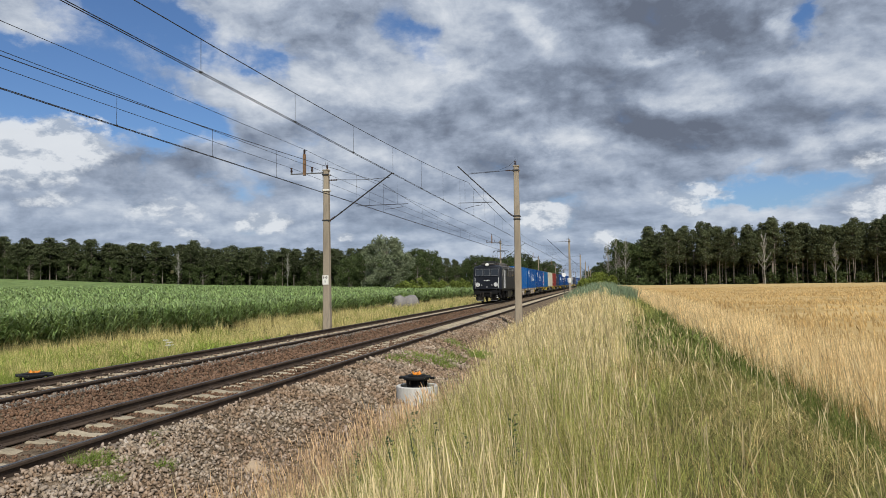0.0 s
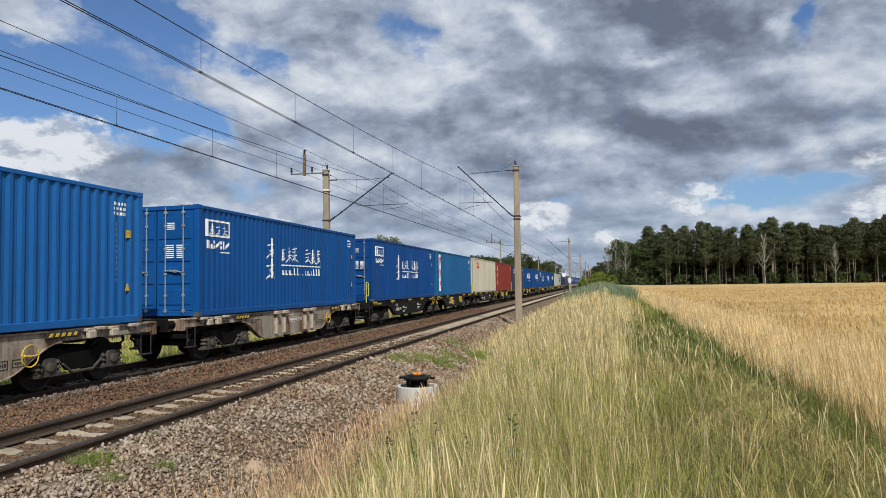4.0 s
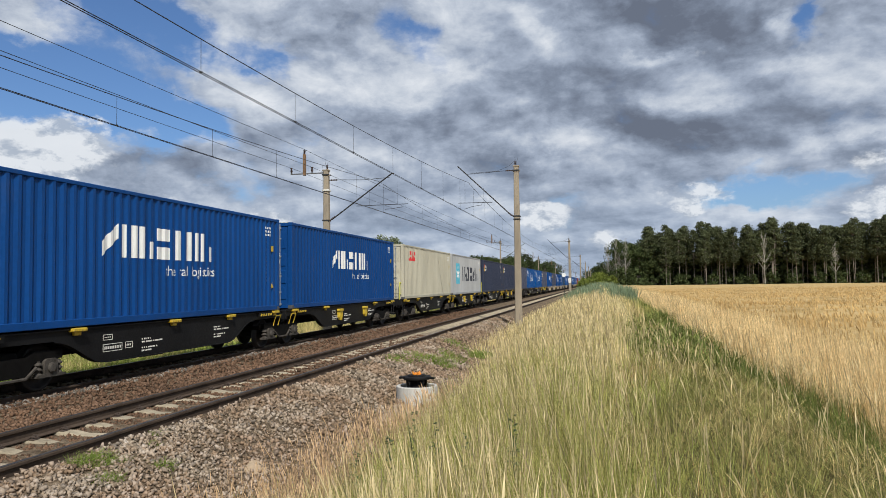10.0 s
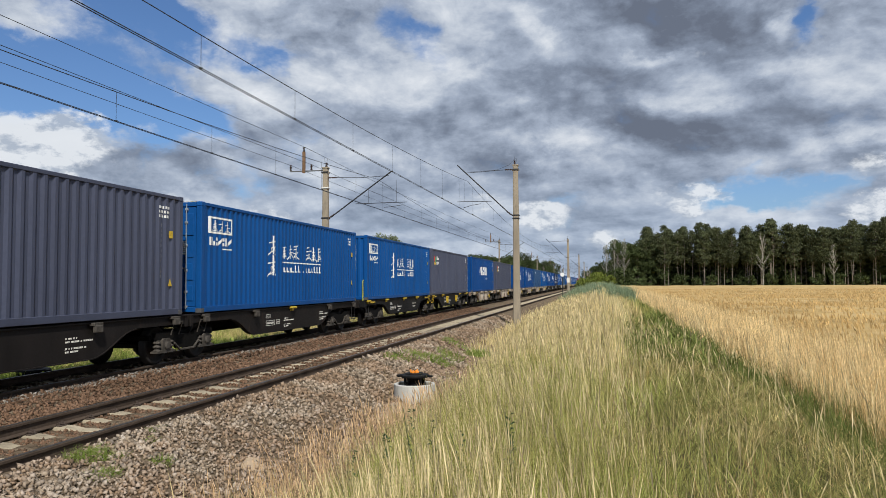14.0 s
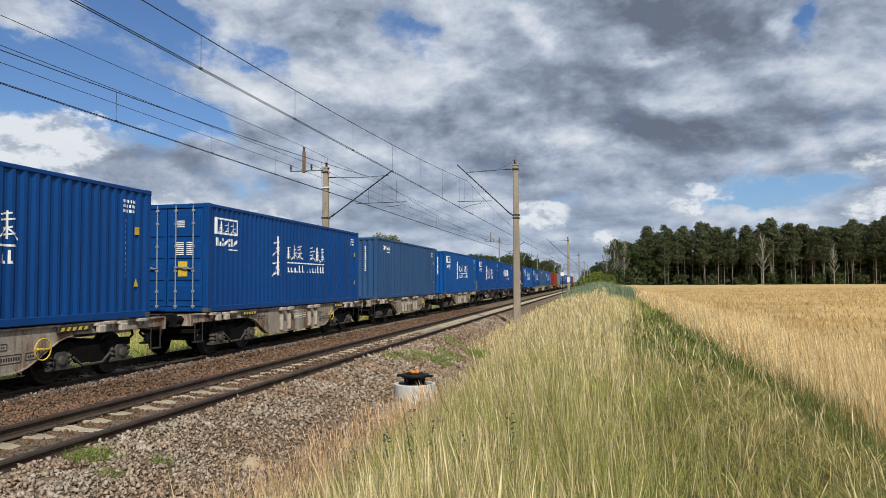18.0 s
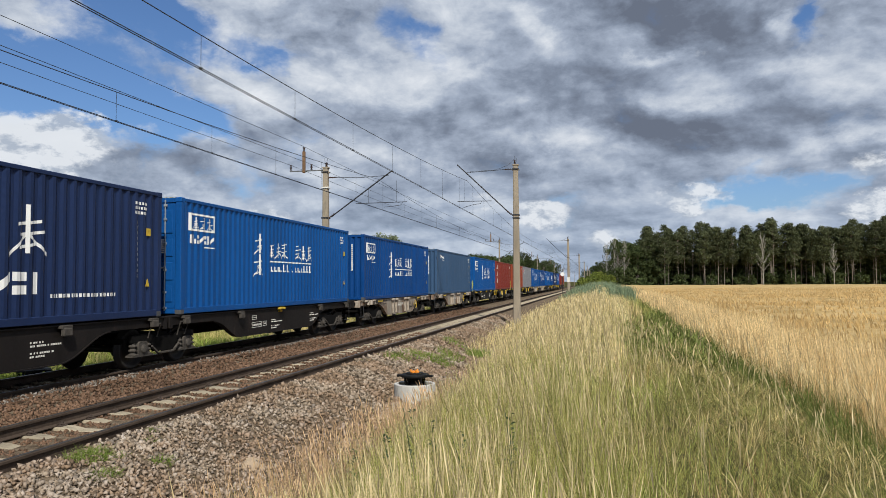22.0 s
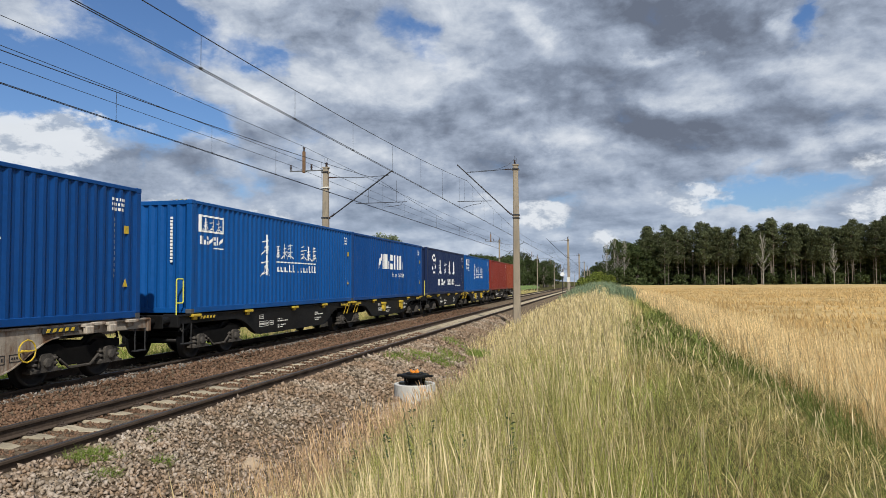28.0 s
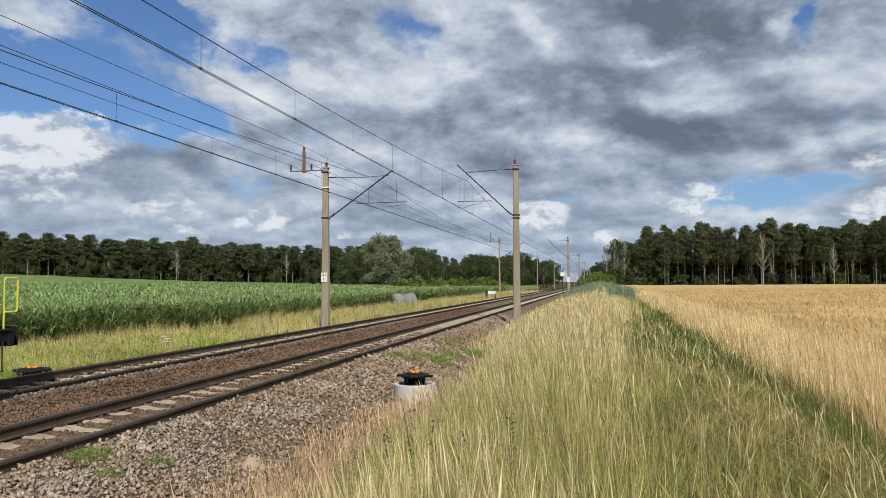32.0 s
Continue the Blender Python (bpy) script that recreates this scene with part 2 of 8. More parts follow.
M_POST = material("rusty_post", (0.20, 0.115, 0.060), 0.85, var=0.35, scale=2.0, bump=0.2)
M_INSUL = material("insulator_brown", (0.055, 0.032, 0.025), 0.25, var=0.2)
M_SIGNW = material("sign_white", (0.72, 0.70, 0.64), 0.6, var=0.1)
M_BLACK = material("black_paint", (0.010, 0.010, 0.0105), 0.65, spec=0.12, var=0.4, scale=4.0)
M_ORANGE = plain("orange_cap", (0.75, 0.25, 0.02))
M_WHITE = material("white_paint", (0.78, 0.78, 0.76), 0.55, var=0.08)
M_YELLOW = material("yellow_paint", (0.58, 0.40, 0.03), 0.6, var=0.25, scale=5.0, tint=(0.16, 0.11, 0.05), tint_at=(0.52, 0.72))
M_RED = plain("red_paint", (0.62, 0.03, 0.035))

# ---------------------------------------------------------------- mesh helpers
class Mesh:
    """Collects plain faces for one part."""

    def __init__(self):
        self.v, self.f = [], []

    def add(self, vs, fs):
        o = len(self.v)
        self.v += [tuple(p) for p in vs]
        self.f += [tuple(i + o for i in f) for f in fs]
        return self

    def box(self, x0, x1, y0, y1, z0, z1, c=0.0):
        """A box, with edges cut off by c."""
        if c <= 0:
            vs = [(x, y, z) for x in (x0, x1) for y in (y0, y1) for z in (z0, z1)]
            return self.add(vs, [(0, 1, 3, 2), (4, 6, 7, 5), (0, 4, 5, 1), (2, 3, 7, 6), (0, 2, 6, 4), (1, 5, 7, 3)])
        lo, hi = (x0, y0, z0), (x1, y1, z1)
        c = min(c, *[(h - l) * 0.45 for l, h in zip(lo, hi)])
        vs, idx = [], {}
        for i in range(8):
            s = [(i >> k) & 1 for k in range(3)]
            for ax in range(3):
                p = []
                for k in range(3):
                    e = hi[k] if s[k] else lo[k]
                    p.append(e if k == ax else (e - c if s[k] else e + c))
                idx[(i, ax)] = len(vs)
                vs.append(p)
        fs = []
        for ax in range(3):
            o1, o2 = (ax + 1) % 3, (ax + 2) % 3
            for s in (0, 1):
                q = [(s << ax) | (a << o1) | (b << o2) for a, b in ((0, 0), (1, 0), (1, 1), (0, 1))]
                fs.append([idx[(i, ax)] for i in (q if s else q[::-1])])
            for a in (0, 1):
                for b in (0, 1):
                    i = (a << o1) | (b << o2)
                    j = i | (1 << ax)
                    fs.append([idx[(i, o1)], idx[(j, o1)], idx[(j, o2)], idx[(i, o2)]])
        for i in range(8):
            fs.append([idx[(i, 0)], idx[(i, 1)], idx[(i, 2)]])
        return self.add(vs, fs)

    def tube(self, pts, r, seg=8, caps=True):
        """A round bar along points; r: a number or one for each point."""
        pts = [Vector(p) for p in pts]
        rs = r if isinstance(r, (list, tuple)) else [r] * len(pts)
        vs, fs = [], []
        for i, p in enumerate(pts):
            d = (pts[min(i + 1, len(pts) - 1)] - pts[max(i - 1, 0)]).normalized()
            a = d.cross(Vector((0, 0, 1)) if abs(d.z) < 0.9 else Vector((1, 0, 0))).normalized()
            b = d.cross(a)
            for k in range(seg):
                w = 2 * math.pi * (k + 0.5) / seg
                vs.append(p + (a * math.cos(w) + b * math.sin(w)) * rs[i])
        for i in range(len(pts) - 1):
            for k in range(seg):
                k2 = (k + 1) % seg
                fs.append((i * seg + k, i * seg + k2, (i + 1) * seg + k2, (i + 1) * seg + k))
        if caps:
            fs.append(tuple(range(seg))[::-1])
            fs.append(tuple(range((len(pts) - 1) * seg, len(pts) * seg)))
        return self.add(vs, fs)

    def prism(self, outline, axis, a, b):
        """An outline in the two other axes (in order), drawn out along axis from a to b."""
        n = len(outline)
        vs = []
        for e in (a, b):
            for p, q in outline:
                vs.append({0: (e, p, q), 1: (p, e, q), 2: (p, q, e)}[axis])
        fs = [(i, (i + 1) % n, (i + 1) % n + n, i + n) for i in range(n)]
        fs += [tuple(range(n))[::-1], tuple(range(n, 2 * n))]
        return self.add(vs, fs)

    def quad(self, *ps):
        return self.add(ps, [tuple(range(len(ps)))])

    def data(self, name, smooth=False):
        me = bpy.data.meshes.new(name)
        me.from_pydata(self.v, [], self.f)
        bm = bmesh.new()
        bm.from_mesh(me)
        bmesh.ops.recalc_face_normals(bm, faces=bm.faces)
        bm.to_mesh(me)
        bm.free()
        if smooth:
            me.shade_smooth()
        return me


def thing(name, label, category, group="", kind="", at=None):
    ob = new(name)
    ob.empty_display_size = 0.2
    if at is not None:
        ob.matrix_world = at
    return tagged(ob, label, category, group, kind)


def part(name, mesh, mat, parent=None, label="", smooth=False):
    """One mesh object; mesh: a Mesh or ready mesh data, whose material sits on the object."""
    me = mesh.data(name, smooth) if isinstance(mesh, Mesh) else mesh
    if not me.materials:
        me.materials.append(None)
    ob = new(name, me)
    ob.material_slots[0].link = "OBJECT"
    ob.material_slots[0].material = mat
    if parent:
        ob.parent = parent
    if label:
        ob["label"] = label
    return ob


def raw(name, verts, faces, mat, smooth=False):
    """A mesh object from arrays of equal-sized faces."""
    verts = np.asarray(verts, np.float32).reshape(-1, 3)
    faces = np.asarray(faces, np.int32)
    k = faces.shape[1]
    me = bpy.data.meshes.new(name)
    me.vertices.add(len(verts))
    me.vertices.foreach_set("co", verts.ravel())
    me.loops.add(faces.size)
    me.loops.foreach_set("vertex_index", faces.ravel())
    me.polygons.add(len(faces))
    me.polygons.foreach_set("loop_start", np.arange(0, faces.size, k, dtype=np.int32))
    me.polygons.foreach_set("loop_total", np.full(len(faces), k, np.int32))
    me.update(calc_edges=True)
    if smooth:
        me.shade_smooth()
    me.materials.append(mat)
    return new(name, me)


def soft_noise(x, y, cell, seed=0):
    """Smooth value noise, 0 to 1, on arrays."""
    rng = np.random.RandomState(seed)
    tab = rng.rand(64, 64)
    u, v = np.asarray(x) / cell, np.asarray(y) / cell
    i, j = np.floor(u).astype(int), np.floor(v).astype(int)
    fu, fv = u - i, v - j
    fu, fv = fu * fu * (3 - 2 * fu), fv * fv * (3 - 2 * fv)
    g = lambda a, b: tab[a % 64, b % 64]
    return (g(i, j) * (1 - fu) + g(i + 1, j) * fu) * (1 - fv) + (g(i, j + 1) * (1 - fu) + g(i + 1, j + 1) * fu) * fv


# ---------------------------------------------------------------- ground
X1, X2 = -7.20, -11.24          # centre lines of the two tracks
PROFILE_X = [-23, -15.0, -13.9, -13.2, -4.6, -4.0, -3.3, -2.4, -1.4, -0.4, 2.0, 4.2, 6.0, 500]
PROFILE_Z = [-0.75, -0.7, -0.62, -0.8, -0.9, -0.88, -0.78, -0.32, 0.12, 0.28, 0.22, 0.16, 0.12, 0.12]


def ground_z(x, y):
    x, y = np.asarray(x, float), np.asarray(y, float)
    z = np.interp(x, PROFILE_X, PROFILE_Z)
    far = np.clip(-22 - x, 0, 330)
    z = np.where(x < -22, -0.75 + 1.74e-4 * far ** 2, z)
    bank = np.exp(-((x - 0.5) / 4.0) ** 2) * np.clip((y - 25) / 90.0, 0, 1) * 0.75
    lumps = (soft_noise(x, y, 1.3, 3) - 0.5) * 0.10 + (soft_noise(x, y, 5.0, 4) - 0.5) * 0.16
    lumps = lumps * np.where((x > -4.2) | (x < -13.8), 1.0, 0.0)
    return z + bank + lumps


gx = np.unique(np.concatenate([[-3000, -2000, -1200, -800, -500], np.arange(-400, -60, 15), np.arange(-60, -20, 4), np.arange(-20, -13, 0.5), np.arange(-13, -4.5, 1.0),
                               np.arange(-4.5, 6.5, 0.25), np.arange(7, 20, 1.5), np.arange(20, 80, 8), np.arange(80, 420, 30), [500, 800, 1200, 2000, 3000]]))
gy = np.unique(np.concatenate([[-1500, -800, -400, -200, -100, -60, -40, -20, -10], np.arange(-5, 40, 0.4), np.arange(40, 120, 2.0), np.arange(120, 400, 10), np.arange(400, 1000, 60), [1300, 2000, 3000, 4200]]))
GX, GY = np.meshgrid(gx, gy)
GZ = ground_z(GX, GY)
nx, ny = len(gx), len(gy)
ii = (np.arange(ny - 1)[:, None] * nx + np.arange(nx - 1)).ravel()
ground = raw("ground", np.stack([GX, GY, GZ], -1), np.stack([ii, ii + 1, ii + nx + 1, ii + nx], 1), M_SOIL, True)
tagged(ground, "dry earth and short grass beside the railway line", "ground", kind="structure")

# ---------------------------------------------------------------- track
BED_X = [-14.0, -13.1, -12.6, -12.10, -11.92, -10.56, -10.36, -9.9, -9.22, -8.5, -8.06, -7.88, -6.52, -6.33, -5.95, -5.4, -4.6, -4.1, -3.4, -3.0]
BED_Z = [-0.86, -0.34, -0.20, -0.165, -0.208, -0.208, -0.115, -0.13, -0.22, -0.18, -0.165, -0.208, -0.208, -0.105, -0.125, -0.28, -0.66, -0.77, -0.70, -0.72]


def bed_z(x, y):
    calm = np.clip(1.15 - np.asarray(y) / 60.0, 0.12, 1.0)
    return np.interp(x, BED_X, BED_Z) - 0.03 * (1 - calm) + calm * ((soft_noise(x, y, 0.5, 7) - 0.5) * 0.04 + (soft_noise(x, y, 2.2, 8) - 0.5) * 0.04 * np.where(np.abs(np.abs(np.asarray(x) + 9.22) - 2.02) < 1.3, 0.3, 1.6))


bx = np.linspace(-14.0, -3.0, 112)
by = np.unique(np.concatenate([[-300, -100, -40, -10], np.arange(-4, 45, 0.3), np.arange(45, 140, 1.5), np.arange(140, 400, 10), [500, 700, 1000, 1500]]))
BX, BY = np.meshgrid(bx, by)
nx, ny = len(bx), len(by)
ii = (np.arange(ny - 1)[:, None] * nx + np.arange(nx - 1)).ravel()
bed = raw("ballast_bed", np.stack([BX, BY, bed_z(BX, BY)], -1), np.stack([ii, ii + 1, ii + nx + 1, ii + nx], 1), M_BALLAST, True)
tagged(bed, "brown crushed stone ballast bed under two tracks", "ballast", kind="structure")

RAIL = [(-0.075, -0.172), (0.075, -0.172), (0.075, -0.160), (0.012, -0.140), (0.009, -0.052), (0.036, -0.040), (0.036, -0.010), (0.026, 0.0),
        (-0.026, 0.0), (-0.036, -0.010), (-0.036, -0.040), (-0.009, -0.052), (-0.012, -0.140), (-0.075, -0.160)]


def build_track(name, xc, label):
    t = thing(name, label, "railway track", kind="structure")
    for s in (-0.7525, 0.7525):
        r = Mesh().prism([(xc + s + a, b) for a, b in RAIL], 1, -120, 1400)
        ro = part("rail", r, M_RAIL, t)
        part("running_surface", Mesh().box(xc + s - 0.028, xc + s + 0.028, -120, 1400, 0.0005, 0.003), M_RAILTOP, ro, "worn shiny rail head")
    sl = Mesh()
    prof = [(-1.25, -0.175), (-0.5, -0.175), (-0.3, -0.21), (0.3, -0.21), (0.5, -0.175), (1.25, -0.175)]
    vs, fs = [], []
    for x, z in prof:
        vs += [(x, -0.15, z - 0.16), (x, -0.115, z - 0.015), (x, -0.095, z), (x, 0.095, z), (x, 0.115, z - 0.015), (x, 0.15, z - 0.16)]
    for i in range(5):
        for k in range(5):
            fs.append((i * 6 + k, (i + 1) * 6 + k, (i + 1) * 6 + k + 1, i * 6 + k + 1))
    fs += [tuple(range(6)), tuple(range(30, 36))]
    sl.add(vs, fs)
    sm = sl.data("sleeper")
    clip = Mesh()
    for s in (-1, 1):
        clip.box(s * 0.115 - 0.04, s * 0.115 + 0.04, -0.07, 0.07, -0.178, -0.155, 0.01)
        clip.tube([(s * 0.06, -0.04, -0.150), (s * 0.11, -0.05, -0.125), (s * 0.15, 0.0, -0.145), (s * 0.11, 0.05, -0.125), (s * 0.06, 0.04, -0.150)], 0.012, 5)
        clip.tube([(s * 0.11, 0, -0.16), (s * 0.11, 0, -0.10)], 0.017, 6)
    cm = clip.data("rail_clip")
    rng = random.Random(5)
    y, i = 1.0, 0
    while i < 300:
        s = part("sleeper", sm, M_SLEEPER, t)
        s.matrix_basis = pose(xc + rng.uniform(-0.02, 0.02), y + rng.uniform(-0.02, 0.02), rng.uniform(-0.006, 0.006), 0, 0, rng.uniform(-0.6, 0.6))
        if y < 34:
            for e in (-0.7525, 0.7525):
                c = part("rail_clip", cm, M_CLIP, s)
                c.matrix_basis = pose(e, 0, 0)
        y += 0.6
        i += 1
    return t


build_track("track_1", X1, "empty railway track with rusty rails on concrete sleepers")
build_track("track_2", X2, "railway track carrying the freight train, concrete sleepers")
# ---------------------------------------------------------------- masts and overhead line
LEFT_X, RIGHT_X = X2 - 2.90, X1 + 2.75
LEFT_Y = [-34.0, 36.1, 105.2, 172.6, 240.0, 308.0, 376.0, 444.0]
RIGHT_Y = [-32.0, 40.3, 112.5, 177.5, 243.0, 311.0, 379.0, 447.0]
CONTACT_Z = {X1: 5.95, X2: 5.84}


def mast_shaft(top, base, k=1.0):
    """A square, tapering concrete mast with cut corners and a sunk panel on each broad side."""
    m = Mesh()
    vs = []
    for z, h in ((base, 0.205), (top - 0.35, 0.135), (top, 0.130)):
        h = h * k
        c = h * 0.22
        vs += [(h, -h + c, z), (h, h - c, z), (h - c, h, z), (-h + c, h, z), (-h, h - c, z), (-h, -h + c, z), (-h + c, -h, z), (h - c, -h, z)]
    fs = [(i * 8 + k, i * 8 + (k + 1) % 8, (i + 1) * 8 + (k + 1) % 8, (i + 1) * 8 + k) for i in range(2) for k in range(8)]
    return m.add(vs, fs + [tuple(range(16, 24))])


def insulator(p, q, n=5, r=0.055):
    p, q = Vector(p), Vector(q)
    pts, rs = [], []
    for i in range(n):
        for f, w in ((0.1, 0.45), (0.35, 1.0), (0.65, 1.0), (0.9, 0.45)):
            pts.append(p.lerp(q, (i + f) / n))
            rs.append(r * w)
    return Mesh().tube(pts, rs, 8)


def build_mast(x, y, side, track, feeder):
    """side: +1 when the arm reaches towards +x."""
    top = 8.08 if side > 0 else 8.5
    base = float(ground_z(x, y)) - 0.3
    t = thing("catenary_mast", "weathered concrete catenary mast with a slanting steel bracket arm", "catenary mast", "masts along the line", at=pose(x, y, 0))
    slim = side > 0 and y > 60
    part("shaft", mast_shaft(top, base, 0.66 if slim else 1.0), M_CONC, t)
    cap = Mesh().box(-0.17, 0.17, -0.15, 0.15, top - 0.02, top + 0.06, 0.015)
    cap.box(-0.2, 0.2, -0.03, 0.03, top - 0.28, top - 0.2, 0.01)
    part("cap", cap, M_CONC, t)
    zc = CONTACT_Z[track]
    reach = abs(track - x)
    s = side
    foot = 5.41 if s > 0 else 5.70
    tip = (s * (3.65 if s > 0 else 3.35), 0, 7.79 if s > 0 else 8.68)
    arm = Mesh().tube([(s * 0.30, 0, foot + 0.05), tip], 0.035, 8)
    for h in (foot, top - 0.22):
        arm.box(-0.20, 0.20, -0.17, -0.135, h - 0.04, h + 0.04, 0.008)
        arm.box(-0.20, 0.20, 0.135, 0.17, h - 0.04, h + 0.04, 0.008)
    part("bracket_arm", arm, M_STEEL, t, "dark slanting steel arm")
    part("insulator", insulator((s * 0.16, 0, foot - 0.02), (s * 0.50, 0, foot + 0.22), 4, 0.05), M_INSUL, t)
    tz, te = (7.57, 3.5) if s > 0 else (8.30, 2.83)
    part("tie_rod", Mesh().tube([(s * 0.62, 0, tz), (s * (0.62 + te) / 2, 0, tz - 0.06), (s * te, 0, tz - (0.0 if s > 0 else 0.1))], 0.014, 6), M_STEEL, t)
    part("insulator", insulator((s * 0.14, 0, tz), (s * 0.62, 0, tz), 5, 0.045), M_INSUL, t)
    sz, s0, s1 = (6.13, 1.69, 4.47) if s > 0 else (6.54, 1.38, 3.34)
    g0, g1 = (3.24, 4.23) if s > 0 else (1.96, 3.0)
    if s < 0:
        g0, g1 = g1, g0
    steady = Mesh().tube([(s * s0, 0, sz), (s * s1, 0, sz + 0.02)], 0.017, 6)
    steady.tube([(s * g1, 0, sz), (s * (g1 * 0.97 + g0 * 0.03), 0, sz - 0.13), (s * (g0 * 0.55 + g1 * 0.45), 0, sz - 0.20), (s * g0, 0, zc + 0.06 if s > 0 else sz - 0.34)], 0.013, 6)
    part("steady_arm", steady, M_STEEL, t)
    for f in (0.25, 0.8):
        xx = s * (s0 + (s1 - s0) * f)
        part("hanger", Mesh().tube([(xx, 0, sz), (xx, 0, sz + 1.1 * (0.6 + f * 0.6))], 0.007, 4), M_WIRE, t)
    if s < 0:
        part("jumper_wire", Mesh().tube([(0.0, 0, top + 0.42), (-0.4, 0, top + 0.05), (-1.1, 0, top - 0.2), (-2.6, 0, tz - 0.05)], 0.008, 5), M_WIRE, t)
    horn = Mesh().tube([(0, 0, top), (0, 0, top + 0.12)], 0.03, 6)
    horn.tube([(0, -0.03, top + 0.10), (-0.06, -0.03, top + 0.55)], 0.008, 4)
    horn.tube([(0, 0.03, top + 0.10), (0.09, 0.03, top + 0.50)], 0.008, 4)
    part("surge_horn", horn, M_STEEL, t)
    part("insulator", insulator((0.0 + s * 0.05, 0, top + 0.05), (s * 0.05, 0, top + 0.32), 3, 0.06), M_INSUL, t)
    if feeder:
        b = Mesh().box(-2.05, 0.1, -0.03, 0.03, top - 0.13, top - 0.07, 0.006)
        part("bracket_post", Mesh().box(-1.32, -1.18, -0.07, 0.07, top - 0.2, top + 0.95, 0.01), M_POST, t, "rust-brown upright bracket post")
        part("cross_bar", b, M_GALV, t, "steel cross bar for the feeder lines")
        for dx, dz in ((-2.0, 0.32), (-0.82, 0.32)):
            part("insulator", insulator((dx, 0, top - 0.06), (dx, 0, top - 0.06 + dz), 4, 0.07), M_INSUL, t)
        part("insulator", insulator((-1.25, 0, top + 0.95), (-1.25, 0, top + 1.2), 4, 0.07), M_INSUL, t)
    if y < 60 and y > 0:
        if s > 0:
            sign = part("kilometre_sign", Mesh().box(-0.18, 0.16, -0.215, -0.195, 2.0, 2.5, 0.006), M_SIGNW, t, "white enamel kilometre sign with worn black digits")
            dg = Mesh()
            for k, (a, b, w) in enumerate(((-0.13, 2.3, 0.06), (-0.04, 2.3, 0.06), (0.05, 2.3, 0.06), (-0.04, 2.08, 0.06))):
                dg.box(a, a + w * 0.35, -0.222, -0.216, b, b + 0.15)
                dg.box(a, a + w, -0.2225, -0.2165, b + 0.06, b + 0.08)
            part("digit_mark", dg, M_BLACK, sign)
            part("band", Mesh().box(-0.19, 0.19, -0.19, 0.19, 6.98, 7.06, 0.01), M_SIGNW, t, "pale band round the mast")
        else:
            part("band", Mesh().box(-0.19, 0.19, -0.19, 0.19, 5.5, 5.56, 0.01), M_STEEL, t)
    return t


for i, y in enumerate(LEFT_Y):
    build_mast(LEFT_X, y, 1, X2, y > 0)
for i, y in enumerate(RIGHT_Y):
    build_mast(RIGHT_X, y, -1, X1, False)


def span_points(a, b, sag, n=14):
    return [Vector(a).lerp(Vector(b), i / n) - Vector((0, 0, 4 * sag * (i / n) * (1 - i / n))) for i in range(n + 1)]


def overhead(name, xc, ys, hung, sag, first, step, label):
    """Contact wire pair, carrying cable and droppers of one track."""
    t = thing(name, label, "overhead line")
    zc = CONTACT_Z[xc]
    lo, hi = ys[0], ys[-1]
    for d in (-0.03, 0.03):
        part("contact_wire", Mesh().tube([(xc + d, lo, zc), (xc + d, hi, zc)], 0.009, 6), M_WIRE, t)
    cable = []
    for a, b in zip(ys[:-1], ys[1:]):
        pts = span_points((xc, a, hung), (xc, b, hung), sag, 24)
        cable += pts if not cable else pts[1:]
    drops = []
    y = first
    while y < 200:
        for a, b in zip(ys[:-1], ys[1:]):
            if a <= y < b:
                f = (y - a) / (b - a)
                drops.append((y, hung - 4 * sag * f * (1 - f)))
        y += step
    part("carrying_cable", Mesh().tube(cable, 0.0105, 6), M_WIRE, t)
    for y, z in drops:
        if y > 0:
            part("dropper", Mesh().tube([(xc, y, zc), (xc, y, z)], 0.005, 4).box(xc - 0.03, xc + 0.03, y - 0.015, y + 0.015, zc - 0.01, zc + 0.025), M_WIRE, t)
    return t


overhead("overhead_line", X1, RIGHT_Y, 7.72, 1.19, -9.35, 4.28, "dark contact wires hung by droppers over the near track")
overhead("overhead_line", X2, LEFT_Y, 7.39, 1.0, -11.2, 4.38, "dark contact wires hung by droppers over the far track")
for dx, z in ((-2.0, 8.32), (-0.82, 8.32), (-1.25, 9.3)):
    pts = []
    for a, b in zip(LEFT_Y[:-1], LEFT_Y[1:]):
        p = span_points((LEFT_X + dx, a, z), (LEFT_X + dx, b, z), 0.25, 20)
        pts += p if not pts else p[1:]
    f = part("feeder_line", Mesh().tube(pts, 0.010, 5), M_WIRE)
    tagged(f, "thin dark feeder cable strung along the masts", "cable", "feeder cables")
# ---------------------------------------------------------------- the train: containers
def paint(name, col, worn=0.0, rust=(0.16, 0.075, 0.035)):
    return material(name, tuple(c * 1.10 for c in col), 0.5, 0.0, spec=0.16, var=0.16, scale=0.9, fine=14.0, bump=0.06, rand=0.10,
                    tint=tuple(c * 0.92 + 0.02 for c in col) if not worn else rust, tint_at=(0.60, 0.85) if not worn else (0.66 - worn, 0.86), streak=4.0)


